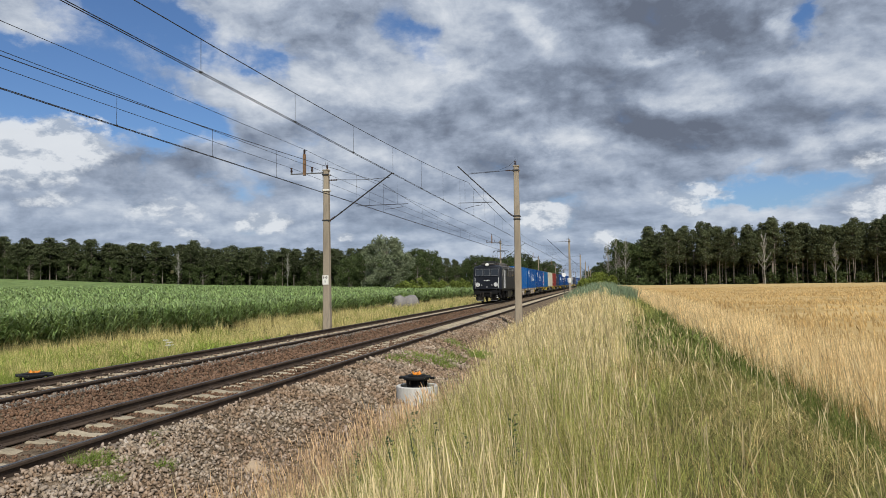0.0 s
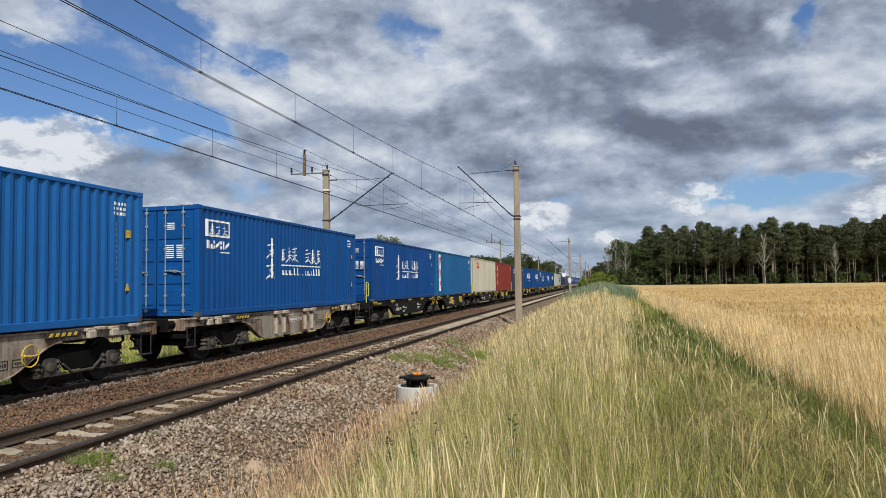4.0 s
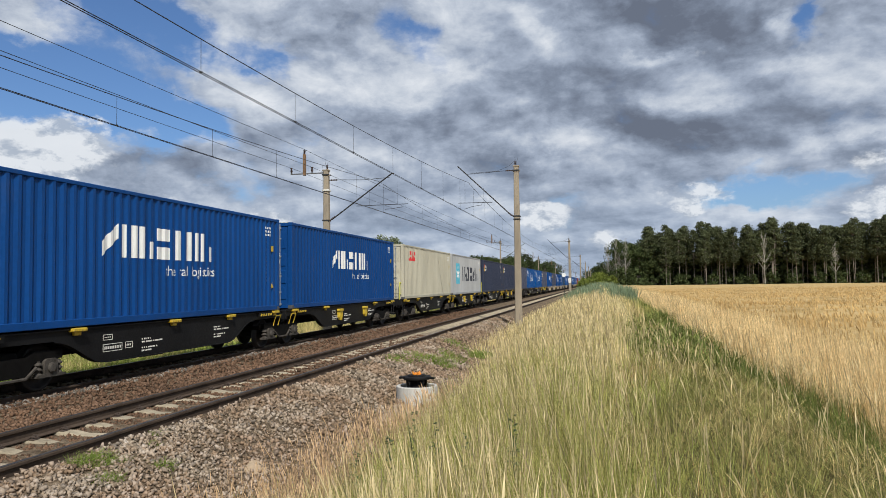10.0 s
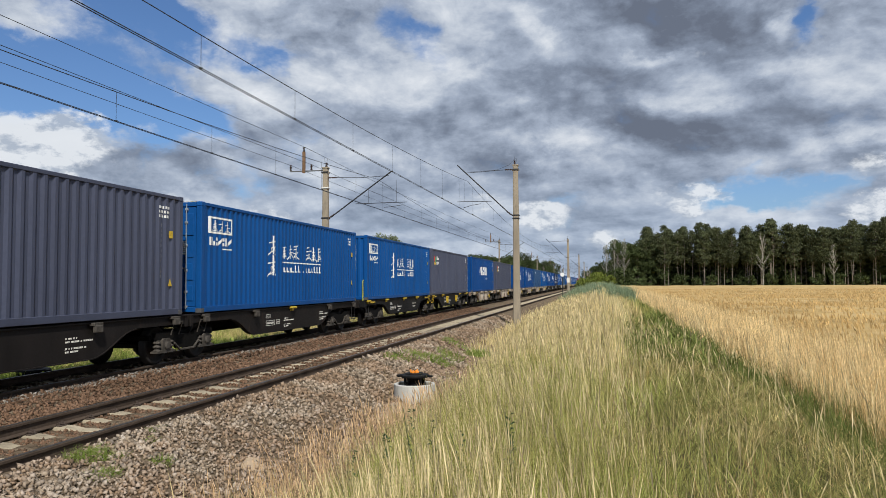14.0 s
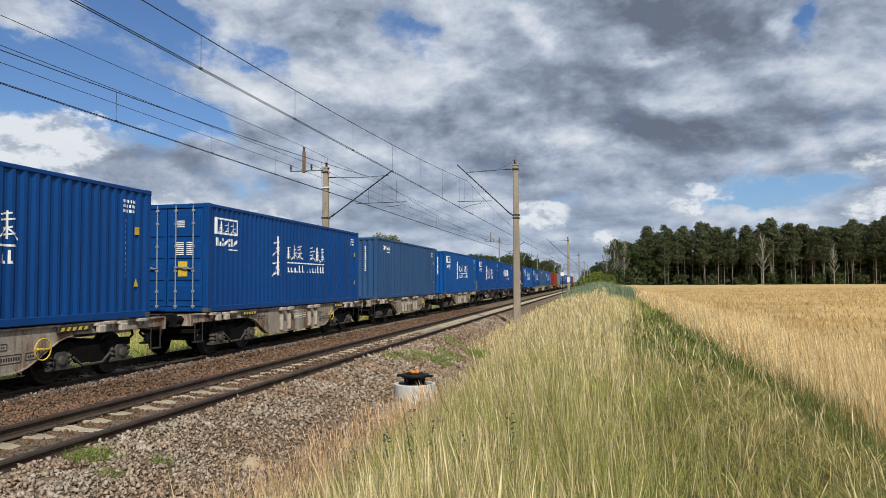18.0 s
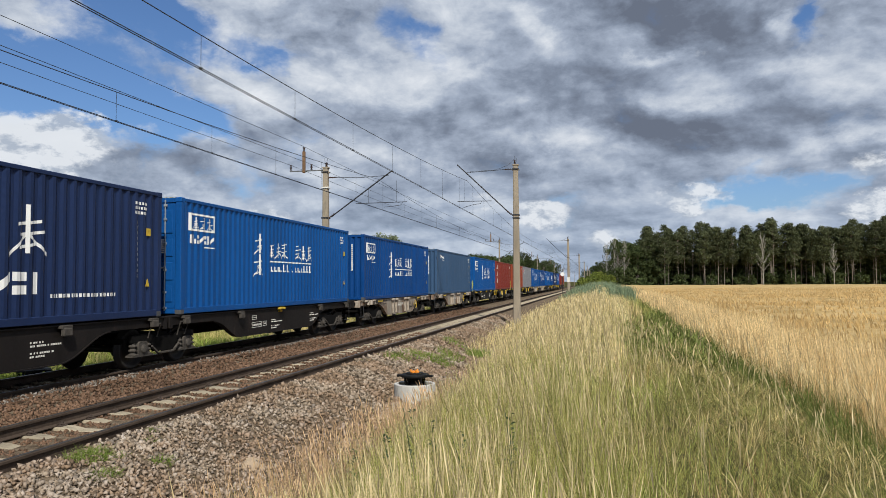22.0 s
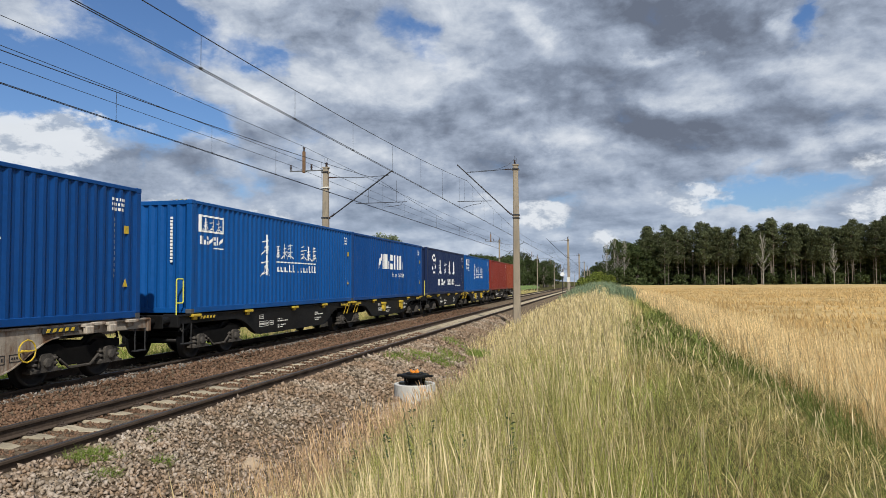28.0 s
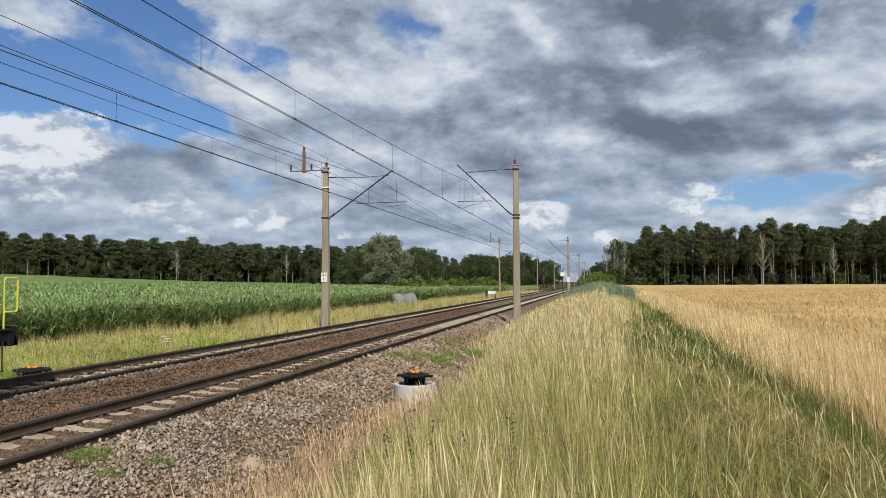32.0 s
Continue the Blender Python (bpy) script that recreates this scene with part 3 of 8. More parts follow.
C_BLUE = paint("container_blue", (0.0035, 0.048, 0.190))
C_BLUE2 = paint("container_bright_blue", (0.0045, 0.066, 0.240))
C_SKY = paint("container_mid_blue", (0.012, 0.095, 0.24), 0.02)
C_WORN = paint("container_worn_blue", (0.026, 0.072, 0.170), 0.03)
C_FADED = paint("container_faded_blue", (0.038, 0.080, 0.155), 0.05)
C_BRIGHT = paint("container_bright_blue", (0.011, 0.098, 0.31))
C_NAVY = paint("container_navy", (0.031, 0.038, 0.066))
C_CRAIL = paint("container_dark_blue", (0.012, 0.024, 0.072))
C_GREYBLUE = paint("container_grey_blue", (0.060, 0.068, 0.105))
C_CREAM = paint("container_cream", (0.45, 0.425, 0.335), 0.01)
C_SILVER = paint("container_light_grey", (0.36, 0.365, 0.365), 0.01)
C_GREY = paint("container_grey", (0.20, 0.205, 0.225))
C_RED = paint("container_red_brown", (0.185, 0.030, 0.022))
C_ORANGE = paint("container_orange_brown", (0.235, 0.048, 0.024), 0.04)
M_ROD = material("zinc_rod", (0.40, 0.43, 0.46), 0.45, 0.6, var=0.15)
M_CAST = material("corner_casting_dark", (0.06, 0.06, 0.065), 0.7, var=0.3)
M_TEAL = plain("pale_blue_panel", (0.10, 0.42, 0.55))
M_INK = plain("dark_ink", (0.03, 0.035, 0.05))
M_GREEN = plain("green_mark", (0.05, 0.32, 0.09))

L, HW, HT = 12.192, 1.219, 2.896
PITCH, DEPTH = 0.2785, 0.036
FIRST = 0.17


def waves(a, b, pitch=PITCH, depth=DEPTH):
    """Break points of a trapezoid wave from a to b: (place, depth inwards)."""
    n = max(1, round((b - a) / pitch))
    p = (b - a) / n
    out = []
    for i in range(n):
        o = a + i * p
        out += [(o, 0.0), (o + 0.26 * p, 0.0), (o + 0.5 * p, depth), (o + 0.76 * p, depth)]
    out.append((b, 0.0))
    return out


SIDE = waves(FIRST, L - FIRST)
SY, SD = np.array([w[0] for w in SIDE]), np.array([w[1] for w in SIDE])
OUT = HW - 0.008


def sheet(points, place, z0, z1):
    """A corrugated wall: place(u, depth, z) gives the point."""
    vs, fs = [], []
    for u, d in points:
        vs += [place(u, d, z0), place(u, d, z1)]
    for i in range(len(points) - 1):
        fs.append((2 * i, 2 * i + 2, 2 * i + 3, 2 * i + 1))
    return Mesh().add(vs, fs)


def decal(strokes, shift=0.0):
    """Painted marks that follow the corrugated side. stroke: (y0, za0, za1, y1, zb0, zb1), a band from y0 to y1."""
    m = Mesh()
    for i, (y0, a0, a1, y1, b0, b1) in enumerate(strokes):
        cuts = [y0] + [y for y in SY if y0 < y < y1] + [y1]
        vs = []
        for y in cuts:
            f = (y - y0) / (y1 - y0)
            x = OUT - float(np.interp(y, SY, SD)) + 0.004 + shift + (i % 12) * 0.0005
            vs += [(x, y, a0 + (b0 - a0) * f), (x, y, a1 + (b1 - a1) * f)]
        m.add(vs, [(2 * i, 2 * i + 2, 2 * i + 3, 2 * i + 1) for i in range(len(cuts) - 1)])
    return m


def bar(y0, y1, z0, z1):
    return (y0, z0, z1, y1, z0, z1)


def slash(y0, z0, y1, z1, w):
    if y1 < y0:
        y0, z0, y1, z1 = y1, z1, y0, z0
    return (y0, z0 - w / 2, z0 + w / 2, y1, z1 - w / 2, z1 + w / 2)


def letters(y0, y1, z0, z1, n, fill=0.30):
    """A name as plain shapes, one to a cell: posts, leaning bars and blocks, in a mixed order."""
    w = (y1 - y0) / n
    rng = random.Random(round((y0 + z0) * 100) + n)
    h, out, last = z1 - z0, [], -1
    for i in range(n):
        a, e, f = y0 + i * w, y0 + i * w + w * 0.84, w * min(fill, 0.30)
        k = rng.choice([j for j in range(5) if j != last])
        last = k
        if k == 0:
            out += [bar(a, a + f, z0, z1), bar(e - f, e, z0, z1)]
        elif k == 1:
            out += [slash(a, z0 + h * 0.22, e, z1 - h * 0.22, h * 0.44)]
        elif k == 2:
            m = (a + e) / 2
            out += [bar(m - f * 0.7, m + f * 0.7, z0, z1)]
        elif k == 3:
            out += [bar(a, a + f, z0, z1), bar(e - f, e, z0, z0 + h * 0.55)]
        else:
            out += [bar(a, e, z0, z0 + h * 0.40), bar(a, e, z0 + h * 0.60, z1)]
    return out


def brush(y, z, s, seed):
    """A brushed sign as a few plain strokes within a square of size s."""
    rng = random.Random(seed)
    out = []
    for k in range(rng.choice((3, 4))):
        h = z + s * (0.14 + 0.25 * k + rng.uniform(-0.05, 0.05))
        a = y + s * rng.uniform(0.05, 0.3)
        out.append(slash(a, h - s * 0.03, y + s * rng.uniform(0.6, 0.95), h + s * 0.06, s * 0.062))
    v = y + s * rng.uniform(0.35, 0.6)
    out.append(bar(v - s * 0.042, v + s * 0.042, z + s * 0.02, z + s * 0.98))
    out.append(slash(y + s * 0.02, z - s * 0.04, v, z + s * 0.42, s * 0.08))
    out.append(slash(v, z + s * 0.40, y + s * rng.uniform(0.8, 1.0), z + s * 0.02, s * 0.08))
    return out


def plate_rows(y0, y1, z0, z1, rows, seed):
    rng = random.Random(seed)
    out = []
    h = (z1 - z0) / rows
    for k in range(rows):
        y = y0
        while y < y1:
            w = rng.uniform(0.03, 0.07)
            out.append(bar(y, min(y + w, y1), z0 + k * h + h * 0.2, z0 + k * h + h * 0.8))
            y += w + 0.03
    return out


def words(text, y0, y1, z):
    """Lettering in one line from y0 to y1, laid on the corrugated side."""
    cu = bpy.data.curves.new("lettering", "FONT")
    cu.body, cu.resolution_u = text, 2
    ob = bpy.data.objects.new("lettering", cu)
    scene.collection.objects.link(ob)
    me = bpy.data.meshes.new_from_object(ob.evaluated_get(bpy.context.evaluated_depsgraph_get()))
    bpy.data.objects.remove(ob)
    bm = bmesh.new()
    bm.from_mesh(me)
    lo, hi = min(v.co.x for v in bm.verts), max(v.co.x for v in bm.verts)
    k = (y1 - y0) / (hi - lo)
    for v in bm.verts:
        v.co = Vector((0.0, y0 + (v.co.x - lo) * k, z + v.co.y * k))
    for y in SY:
        if y0 < y < y1:
            bmesh.ops.bisect_plane(bm, geom=bm.verts[:] + bm.edges[:] + bm.faces[:], plane_co=(0, y, 0), plane_no=(0, 1, 0))
    for v in bm.verts:
        v.co.x = OUT - float(np.interp(v.co.y, SY, SD)) + 0.004
    bm.to_mesh(me)
    bm.free()
    me.name = "lettering"
    me.materials.clear()
    return me


def groups(strokes, near=0.06):
    """Strokes that touch or nearly touch, sorted into signs."""
    out = []
    for s in strokes:
        box = [s[0] - near, s[3] + near, min(s[1], s[4]) - near, max(s[2], s[5]) + near]
        hit = [g for g in out if not (g[0][1] < box[0] or g[0][0] > box[1] or g[0][3] < box[2] or g[0][2] > box[3])]
        got = [s]
        for g in hit:
            got += g[1]
            box = [min(box[0], g[0][0]), max(box[1], g[0][1]), min(box[2], g[0][2]), max(box[3], g[0][3])]
            out = [o for o in out if o is not g]
        out.append((box, got))
    return [g[1] for g in out]


CM = {}


def container_meshes():
    c = CM
    c["side_r"] = sheet(SIDE, lambda u, d, z: (OUT - d, u, z), 0.15, HT - 0.09).data("side_wall")
    c["side_l"] = sheet(SIDE, lambda u, d, z: (-OUT + d, u, z), 0.15, HT - 0.09).data("side_wall")
    ew = waves(-HW + 0.16, HW - 0.16, 0.25, 0.045)
    c["end_front"] = sheet(ew, lambda u, d, z: (u, 0.012 + d, z), 0.15, HT - 0.12).data("end_wall")
    c["end_back"] = sheet(ew, lambda u, d, z: (u, L - 0.012 - d, z), 0.15, HT - 0.12).data("end_wall")
    rw = waves(0.25, L - 0.25, 0.42, 0.02)
    vs, fs = [], []
    for u, d in rw:
        vs += [(-HW + 0.06, u, HT - 0.02 - d), (HW - 0.06, u, HT - 0.02 - d)]
    for i in range(len(rw) - 1):
        fs.append((2 * i, 2 * i + 2, 2 * i + 3, 2 * i + 1))
    c["roof"] = Mesh().add(vs, fs).data("roof_sheet")
    fr = Mesh()
    for s in (-1, 1):
        a, b = sorted((s * HW, s * (HW - 0.06)))
        fr.box(a, b, 0.17, L - 0.17, 0.015, 0.165, 0.012)
        fr.box(a, b, 0.17, L - 0.17, HT - 0.10, HT - 0.012, 0.012)
        for y0, y1 in ((0.004, 0.17), (L - 0.17, L - 0.004)):
            p, q = sorted((s * (HW - 0.004), s * (HW - 0.16)))
            fr.box(p, q, y0, y1, 0.11, HT - 0.11, 0.015)
    for y0, y1 in ((0.006, 0.11), (L - 0.11, L - 0.006)):
        fr.box(-HW + 0.16, HW - 0.16, y0, y1, 0.02, 0.15, 0.01)
        fr.box(-HW + 0.16, HW - 0.16, y0, y1, HT - 0.13, HT - 0.015, 0.01)
    fr.box(-HW + 0.07, HW - 0.07, 0.12, L - 0.12, 0.10, 0.14)
    c["frame"] = fr.data("frame")
    c["casting"] = Mesh().box(-0.081, 0.081, -0.089, 0.089, -0.059, 0.059, 0.012).data("corner_casting")
    d = Mesh().box(0.0, 1.03, 0.0, 0.05, 0.16, HT - 0.14, 0.008)
    zs = [0.24, 0.78, 1.36, 1.94, HT - 0.24]
    c["panels"] = [Mesh().box(0.06, 0.97, -0.022, 0.004, z0 + 0.07, z1 - 0.07, 0.02).data("door_panel") for z0, z1 in zip(zs[:-1], zs[1:])]
    c["door"] = d.data("door")
    r = Mesh().tube([(0, -0.045, 0.10), (0, -0.045, HT - 0.06)], 0.018, 6)
    for z in (0.16, 0.55, 1.1, 1.75, 2.35, HT - 0.2):
        r.box(-0.04, 0.04, -0.065, 0.0, z - 0.03, z + 0.03, 0.008)
    c["rod"] = r.data("lock_rod")
    c["handle"] = Mesh().tube([(-0.02, -0.07, 1.18), (0.16, -0.075, 1.20), (0.30, -0.075, 1.15), (0.40, -0.07, 1.17)], 0.02, 6).data("door_handle")
    st = Mesh()
    for k in range(4):
        st.prism([(0.02 + k * 0.13, HT + 0.001), (0.09 + k * 0.13, HT + 0.001), (0.06 + k * 0.13, HT + 0.006), (-0.01 + k * 0.13, HT + 0.006)], 1, 0.02, 0.14)
    c["stripe"] = st.data("warning_stripe")
    plate = Mesh()
    for k in range(4):
        plate.box(0.30, 0.52, -0.031, -0.026, 2.26 + k * 0.05, 2.285 + k * 0.05)
    for k in range(7):
        plate.box(0.26, 0.50, -0.031, -0.026, 1.52 + k * 0.052, 1.548 + k * 0.052)
        plate.box(0.58, 0.78, -0.031, -0.026, 1.52 + k * 0.052, 1.548 + k * 0.052)
    c["door_text"] = plate.data("door_stencil")
    col = Mesh()
    for k in range(14):
        col.box(0.62, 0.69, -0.006, 0.008, 1.30 + k * 0.085, 1.36 + k * 0.085)
    c["end_text"] = col.data("number_stencil")
    c["warn"] = Mesh().prism([(L - 0.62, 0.70), (L - 0.46, 0.70), (L - 0.54, 0.88)], 0, OUT + 0.001, OUT + 0.004).data("warning_triangle")
    c["warn2"] = Mesh().box(OUT + 0.001, OUT + 0.005, L - 0.60, L - 0.44, 1.85, 2.02).data("hazard_plate")
    tx = plate_rows(L - 1.0, L - 0.55, 2.30, 2.62, 3, 3) + [bar(L - 0.92, L - 0.86, 0.9 + k * 0.12, 0.97 + k * 0.12) for k in range(11)]
    c["side_text"] = decal(tx).data("number_stencil")
    c["slogan_line"] = [words("the rail logistics", 6.0, 8.2, 1.04)]
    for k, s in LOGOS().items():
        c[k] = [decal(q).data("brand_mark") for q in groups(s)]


def LOGOS():
    g = {}
    # route slogan: two upright signs, three and three signs, an underline and a row of small letters
    s = []
    s += brush(3.92, 1.66, 0.62, 1) + brush(3.88, 1.00, 0.66, 2)
    for k, y in enumerate((4.92, 5.32, 5.80)):
        s += brush(y, 1.56, 0.50 if k else 0.40, 5 + k)
    for k, y in enumerate((6.86, 7.36, 7.84)):
        s += brush(y, 1.54, 0.52, 9 + k)
    s.append(bar(4.92, 8.30, 1.42, 1.46))
    rng = random.Random(4)
    y = 4.94
    while y < 8.25:
        w = rng.uniform(0.07, 0.13)
        if rng.random() > 0.14:
            s.append(bar(y, y + w * 0.45, 1.12, 1.12 + rng.choice((0.16, 0.16, 0.24))))
            s.append(bar(y + w * 0.45, y + w, 1.12, 1.17))
        y += w + 0.04
    g["slogan"] = s
    e = [bar(0.38, 1.60, 2.50, 2.55), bar(0.38, 1.60, 2.10, 2.15), bar(0.38, 0.48, 2.15, 2.50), bar(1.54, 1.60, 2.15, 2.50)]
    for k in range(3):
        e += brush(0.56 + k * 0.33, 2.15, 0.32, 20 + k)
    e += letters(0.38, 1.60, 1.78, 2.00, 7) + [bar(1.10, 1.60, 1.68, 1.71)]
    g["emblem"] = e
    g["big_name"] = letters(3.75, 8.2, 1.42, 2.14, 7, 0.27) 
    g["small_name"] = letters(1.0, 2.3, 2.34, 2.54, 7) + [bar(1.75, 2.3, 2.22, 2.26)]
    ring = []
    cy, cz, rr = 1.90, 1.98, 0.50
    for k in range(20):
        a, b = 2 * math.pi * k / 20 - 1.0, 2 * math.pi * (k + 1) / 20 - 1.0
        if k > 16:
            continue
        for q in range(2):
            a2, b2 = a + (b - a) * q / 2, a + (b - a) * (q + 1) / 2
            p1 = (cy + rr * math.cos(a2), cz + rr * math.sin(a2))
            p2 = (cy + rr * math.cos(b2), cz + rr * math.sin(b2))
            ring.append(slash(p1[0], p1[1], p2[0] + (0.001 if abs(p1[0] - p2[0]) < 0.001 else 0), p2[1], 0.11 + 0.10 * abs(math.cos(a2))))
    ring += [bar(1.84, 1.96, 1.45, 2.20), bar(1.62, 2.18, 1.33, 1.45), bar(1.68, 2.12, 2.08, 2.22)]
    c = list(ring)
    for k, y in enumerate((3.20, 4.85, 6.25, 7.70)):
        c += brush(y, 1.30, 0.92, 30 + k)
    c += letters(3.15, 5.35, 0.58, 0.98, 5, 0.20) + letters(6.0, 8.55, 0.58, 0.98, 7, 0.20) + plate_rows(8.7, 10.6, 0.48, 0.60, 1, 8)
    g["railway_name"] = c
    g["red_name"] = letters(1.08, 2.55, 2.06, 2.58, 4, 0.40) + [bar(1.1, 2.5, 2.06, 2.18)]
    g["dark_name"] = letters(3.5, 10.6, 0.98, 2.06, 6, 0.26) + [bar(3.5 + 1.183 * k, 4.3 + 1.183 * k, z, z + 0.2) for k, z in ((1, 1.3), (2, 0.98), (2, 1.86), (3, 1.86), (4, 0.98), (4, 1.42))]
    g["pale_panel"] = [bar(1.34, 2.82, 0.78, 2.26)]
    st = []
    for k in range(7):
        a = math.pi * 2 * k / 7 + 0.2
        st.append(slash(2.08, 1.52, 2.08 + 0.56 * math.cos(a), 1.52 + 0.54 * math.sin(a), 0.17))
    g["star"] = st + [bar(1.93, 2.23, 1.36, 1.68)]
    g["white_strip"] = [bar(0.62, 1.14, 0.32, 2.66)]
    g["strip_letters"] = [s2 for z in (0.42, 1.15, 1.95) for s2 in (bar(0.70, 0.82, z, z + 0.55), bar(0.82, 1.04, z + 0.43, z + 0.55), bar(0.94, 1.06, z + 0.2, z + 0.55))]
    g["three_marks"] = [s2 for z in (0.72, 1.40, 2.08) for s2 in (bar(0.74, 1.00, z, z + 0.40), slash(0.68, z + 0.05, 0.85, z + 0.12, 0.12))]
    g["hex_red"] = [(0.50, 2.02, 2.32, 0.77, 2.17, 2.48)]
    g["hex_green"] = [(0.80, 2.17, 2.48, 1.07, 2.02, 2.32)]
    g["hex_yellow"] = [(0.52, 1.97, 1.99, 0.785, 1.83, 2.13), (0.785, 1.83, 2.13, 1.05, 1.97, 1.99)]
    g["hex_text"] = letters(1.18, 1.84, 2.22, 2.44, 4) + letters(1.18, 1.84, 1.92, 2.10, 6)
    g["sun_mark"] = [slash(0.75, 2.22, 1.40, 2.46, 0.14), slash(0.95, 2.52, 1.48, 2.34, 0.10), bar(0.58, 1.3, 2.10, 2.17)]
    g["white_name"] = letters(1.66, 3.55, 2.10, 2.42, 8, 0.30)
    return g


container_meshes()


def build_container(label, mat, doors, marks):
    t = thing("shipping_container", label, "shipping container", "containers on the train")
    part("frame", CM["frame"], mat, t)
    part("side_wall", CM["side_r"], mat, t)
    part("side_wall", CM["side_l"], mat, t)
    part("roof", CM["roof"], mat, t)
    part("end_wall", CM["end_back" if doors else "end_front"], mat, t)
    for k in (0, 1):
        d = part("door", CM["door"], mat, t)
        if doors:
            d.matrix_basis = pose(-1.05 + k * 1.06, 0.03, 0)
        else:
            d.matrix_basis = pose(1.05 - k * 1.06, L - 0.03, 0, 0, 0, 180)
        for me in CM["panels"]:
            if doors:
                part("door_panel", me, mat, d)
        for rx in (0.27, 0.78):
            r = part("lock_rod", CM["rod"], M_ROD, d)
            r.matrix_basis = pose(rx, 0, 0)
            if doors:
                h = part("door_handle", CM["handle"], M_ROD, d)
                h.matrix_basis = pose(rx if rx < 0.5 else rx - 0.36, 0, 0)
        if doors and k == 1:
            part("door_stencil", CM["door_text"], M_WHITE, d, "rows of small white data lettering")
    for x in (-HW + 0.081, HW - 0.081):
        for y in (0.089, L - 0.089):
            for z in (0.059, HT - 0.059):
                c = part("corner_casting", CM["casting"], M_CAST if z < 1 else mat, t)
                c.matrix_basis = pose(x, y, z)
    if not doors:
        tagged(part("number_stencil", CM["end_text"], M_WHITE, t), kind="stuff")
    for y in (0.0, L - 0.16):
        s = part("warning_stripe", CM["stripe"], M_YELLOW, t, "yellow warning stripes on the top corner")
        s.matrix_basis = pose(HW - 0.62, y, 0)
    part("warning_triangle", CM["warn"], M_YELLOW, t, "yellow warning triangle")
    part("hazard_plate", CM["warn2"], M_YELLOW, t)
    tagged(part("number_stencil", CM["side_text"], M_WHITE, t), kind="stuff")
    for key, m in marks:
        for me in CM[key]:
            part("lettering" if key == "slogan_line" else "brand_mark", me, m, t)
    return t


BLUE_TXT = "blue corrugated steel container with white slogan lettering, on a flat wagon"
KINDS = {
    "CQ": (BLUE_TXT, C_BLUE, [("slogan", M_WHITE), ("emblem", M_WHITE)]),
    "CB": ("bright blue corrugated container with white slogan lettering", C_BLUE2, [("slogan", M_WHITE), ("emblem", M_WHITE)]),
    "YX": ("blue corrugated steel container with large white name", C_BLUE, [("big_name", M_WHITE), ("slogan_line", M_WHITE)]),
    "FO": ("bright blue container with yellow emblem and white name", C_BRIGHT, [("sun_mark", M_YELLOW), ("white_name", M_WHITE)]),
    "PI": ("mid-blue container with red letters on a white strip", C_SKY, [("white_strip", M_WHITE), ("strip_letters", M_RED)]),
    "OO": ("cream corrugated container with a red name mark", C_CREAM, [("red_name", M_RED)]),
    "MA": ("light grey container with pale blue star panel and dark name", C_SILVER, [("pale_panel", M_TEAL), ("dark_name", M_INK)]),
    "RD": ("red-brown corrugated container with white marks", C_RED, [("three_marks", M_WHITE)]),
    "RR": ("plain red-brown corrugated container", C_RED, []),
    "OR": ("worn orange-brown corrugated container", C_ORANGE, []),
    "NV": ("dark navy container with a three-colour emblem", C_NAVY, [("hex_red", M_RED), ("hex_green", M_GREEN), ("hex_yellow", M_YELLOW), ("hex_text", M_WHITE)]),
    "GB": ("slate blue-grey container with a three-colour emblem", C_GREYBLUE, [("hex_red", M_RED), ("hex_green", M_GREEN), ("hex_yellow", M_YELLOW), ("hex_text", M_WHITE)]),
    "GR": ("pale grey container with a small red emblem", C_GREY, [("hex_red", M_RED), ("hex_text", M_WHITE)]),
    "WO": ("faded, rust-streaked blue container with a small white name", C_WORN, [("small_name", M_WHITE)]),
    "CR": ("very dark blue container with white railway emblem and signs", C_CRAIL, [("railway_name", M_WHITE)]),
}
# kind, place of the front end along the train, doors in front
CONSIST = [
    ("FO", 89.81, 1), ("CB", 104.30, 1), ("CQ", 118.90, 1), ("PI", 132.07, 1), ("OO", 146.02, 0), ("RD", 158.97, 1), ("NV", 172.89, 1), ("YX", 185.93, 1),
    ("YX", 199.76, 0), ("CQ", 212.98, 0), ("YX", 227.03, 1), ("YX", 240.19, 1), ("OO", 254.23, 1), ("MA", 267.03, 1), ("NV", 280.76, 1), ("NV", 293.68, 0),
    ("GB", 307.52, 1), ("CB", 320.55, 1), ("CB", 334.27, 0), ("GB", 347.20, 1), ("YX", 361.69, 1), ("GR2", 376.20, 0), ("CQ", 391.43, 1), ("CQ", 406.09, 1),
    ("WO", 420.91, 0), ("CB", 436.36, 0), ("CQ", 450.21, 1), ("YX", 463.02, 1), ("CR", 476.38, 0), ("CB", 489.36, 1), ("CQ", 503.59, 0), ("WF", 518.20, 0),
    ("CB", 532.59, 1), ("RD", 545.39, 1), ("OR", 559.19, 0), ("GR", 572.10, 0), ("CB", 586.50, 0), ("CQ", 601.11, 1), ("CB", 615.35, 0), ("YX", 627.50, 0),
    ("CR", 640.99, 0), ("CB", 653.89, 1), ("RR", 667.26, 1), ("OR", 679.99, 0),
]
KINDS["WF"] = ("faded grey-blue container with rust streaks and a small name", C_FADED, KINDS["WO"][2])
KINDS["GR2"] = ("slate grey container with a three-colour emblem", C_GREYBLUE, KINDS["NV"][2])
FLOOR_Z = 1.185
MOVERS = []            # (thing, place along the train, height)
MADE = {}
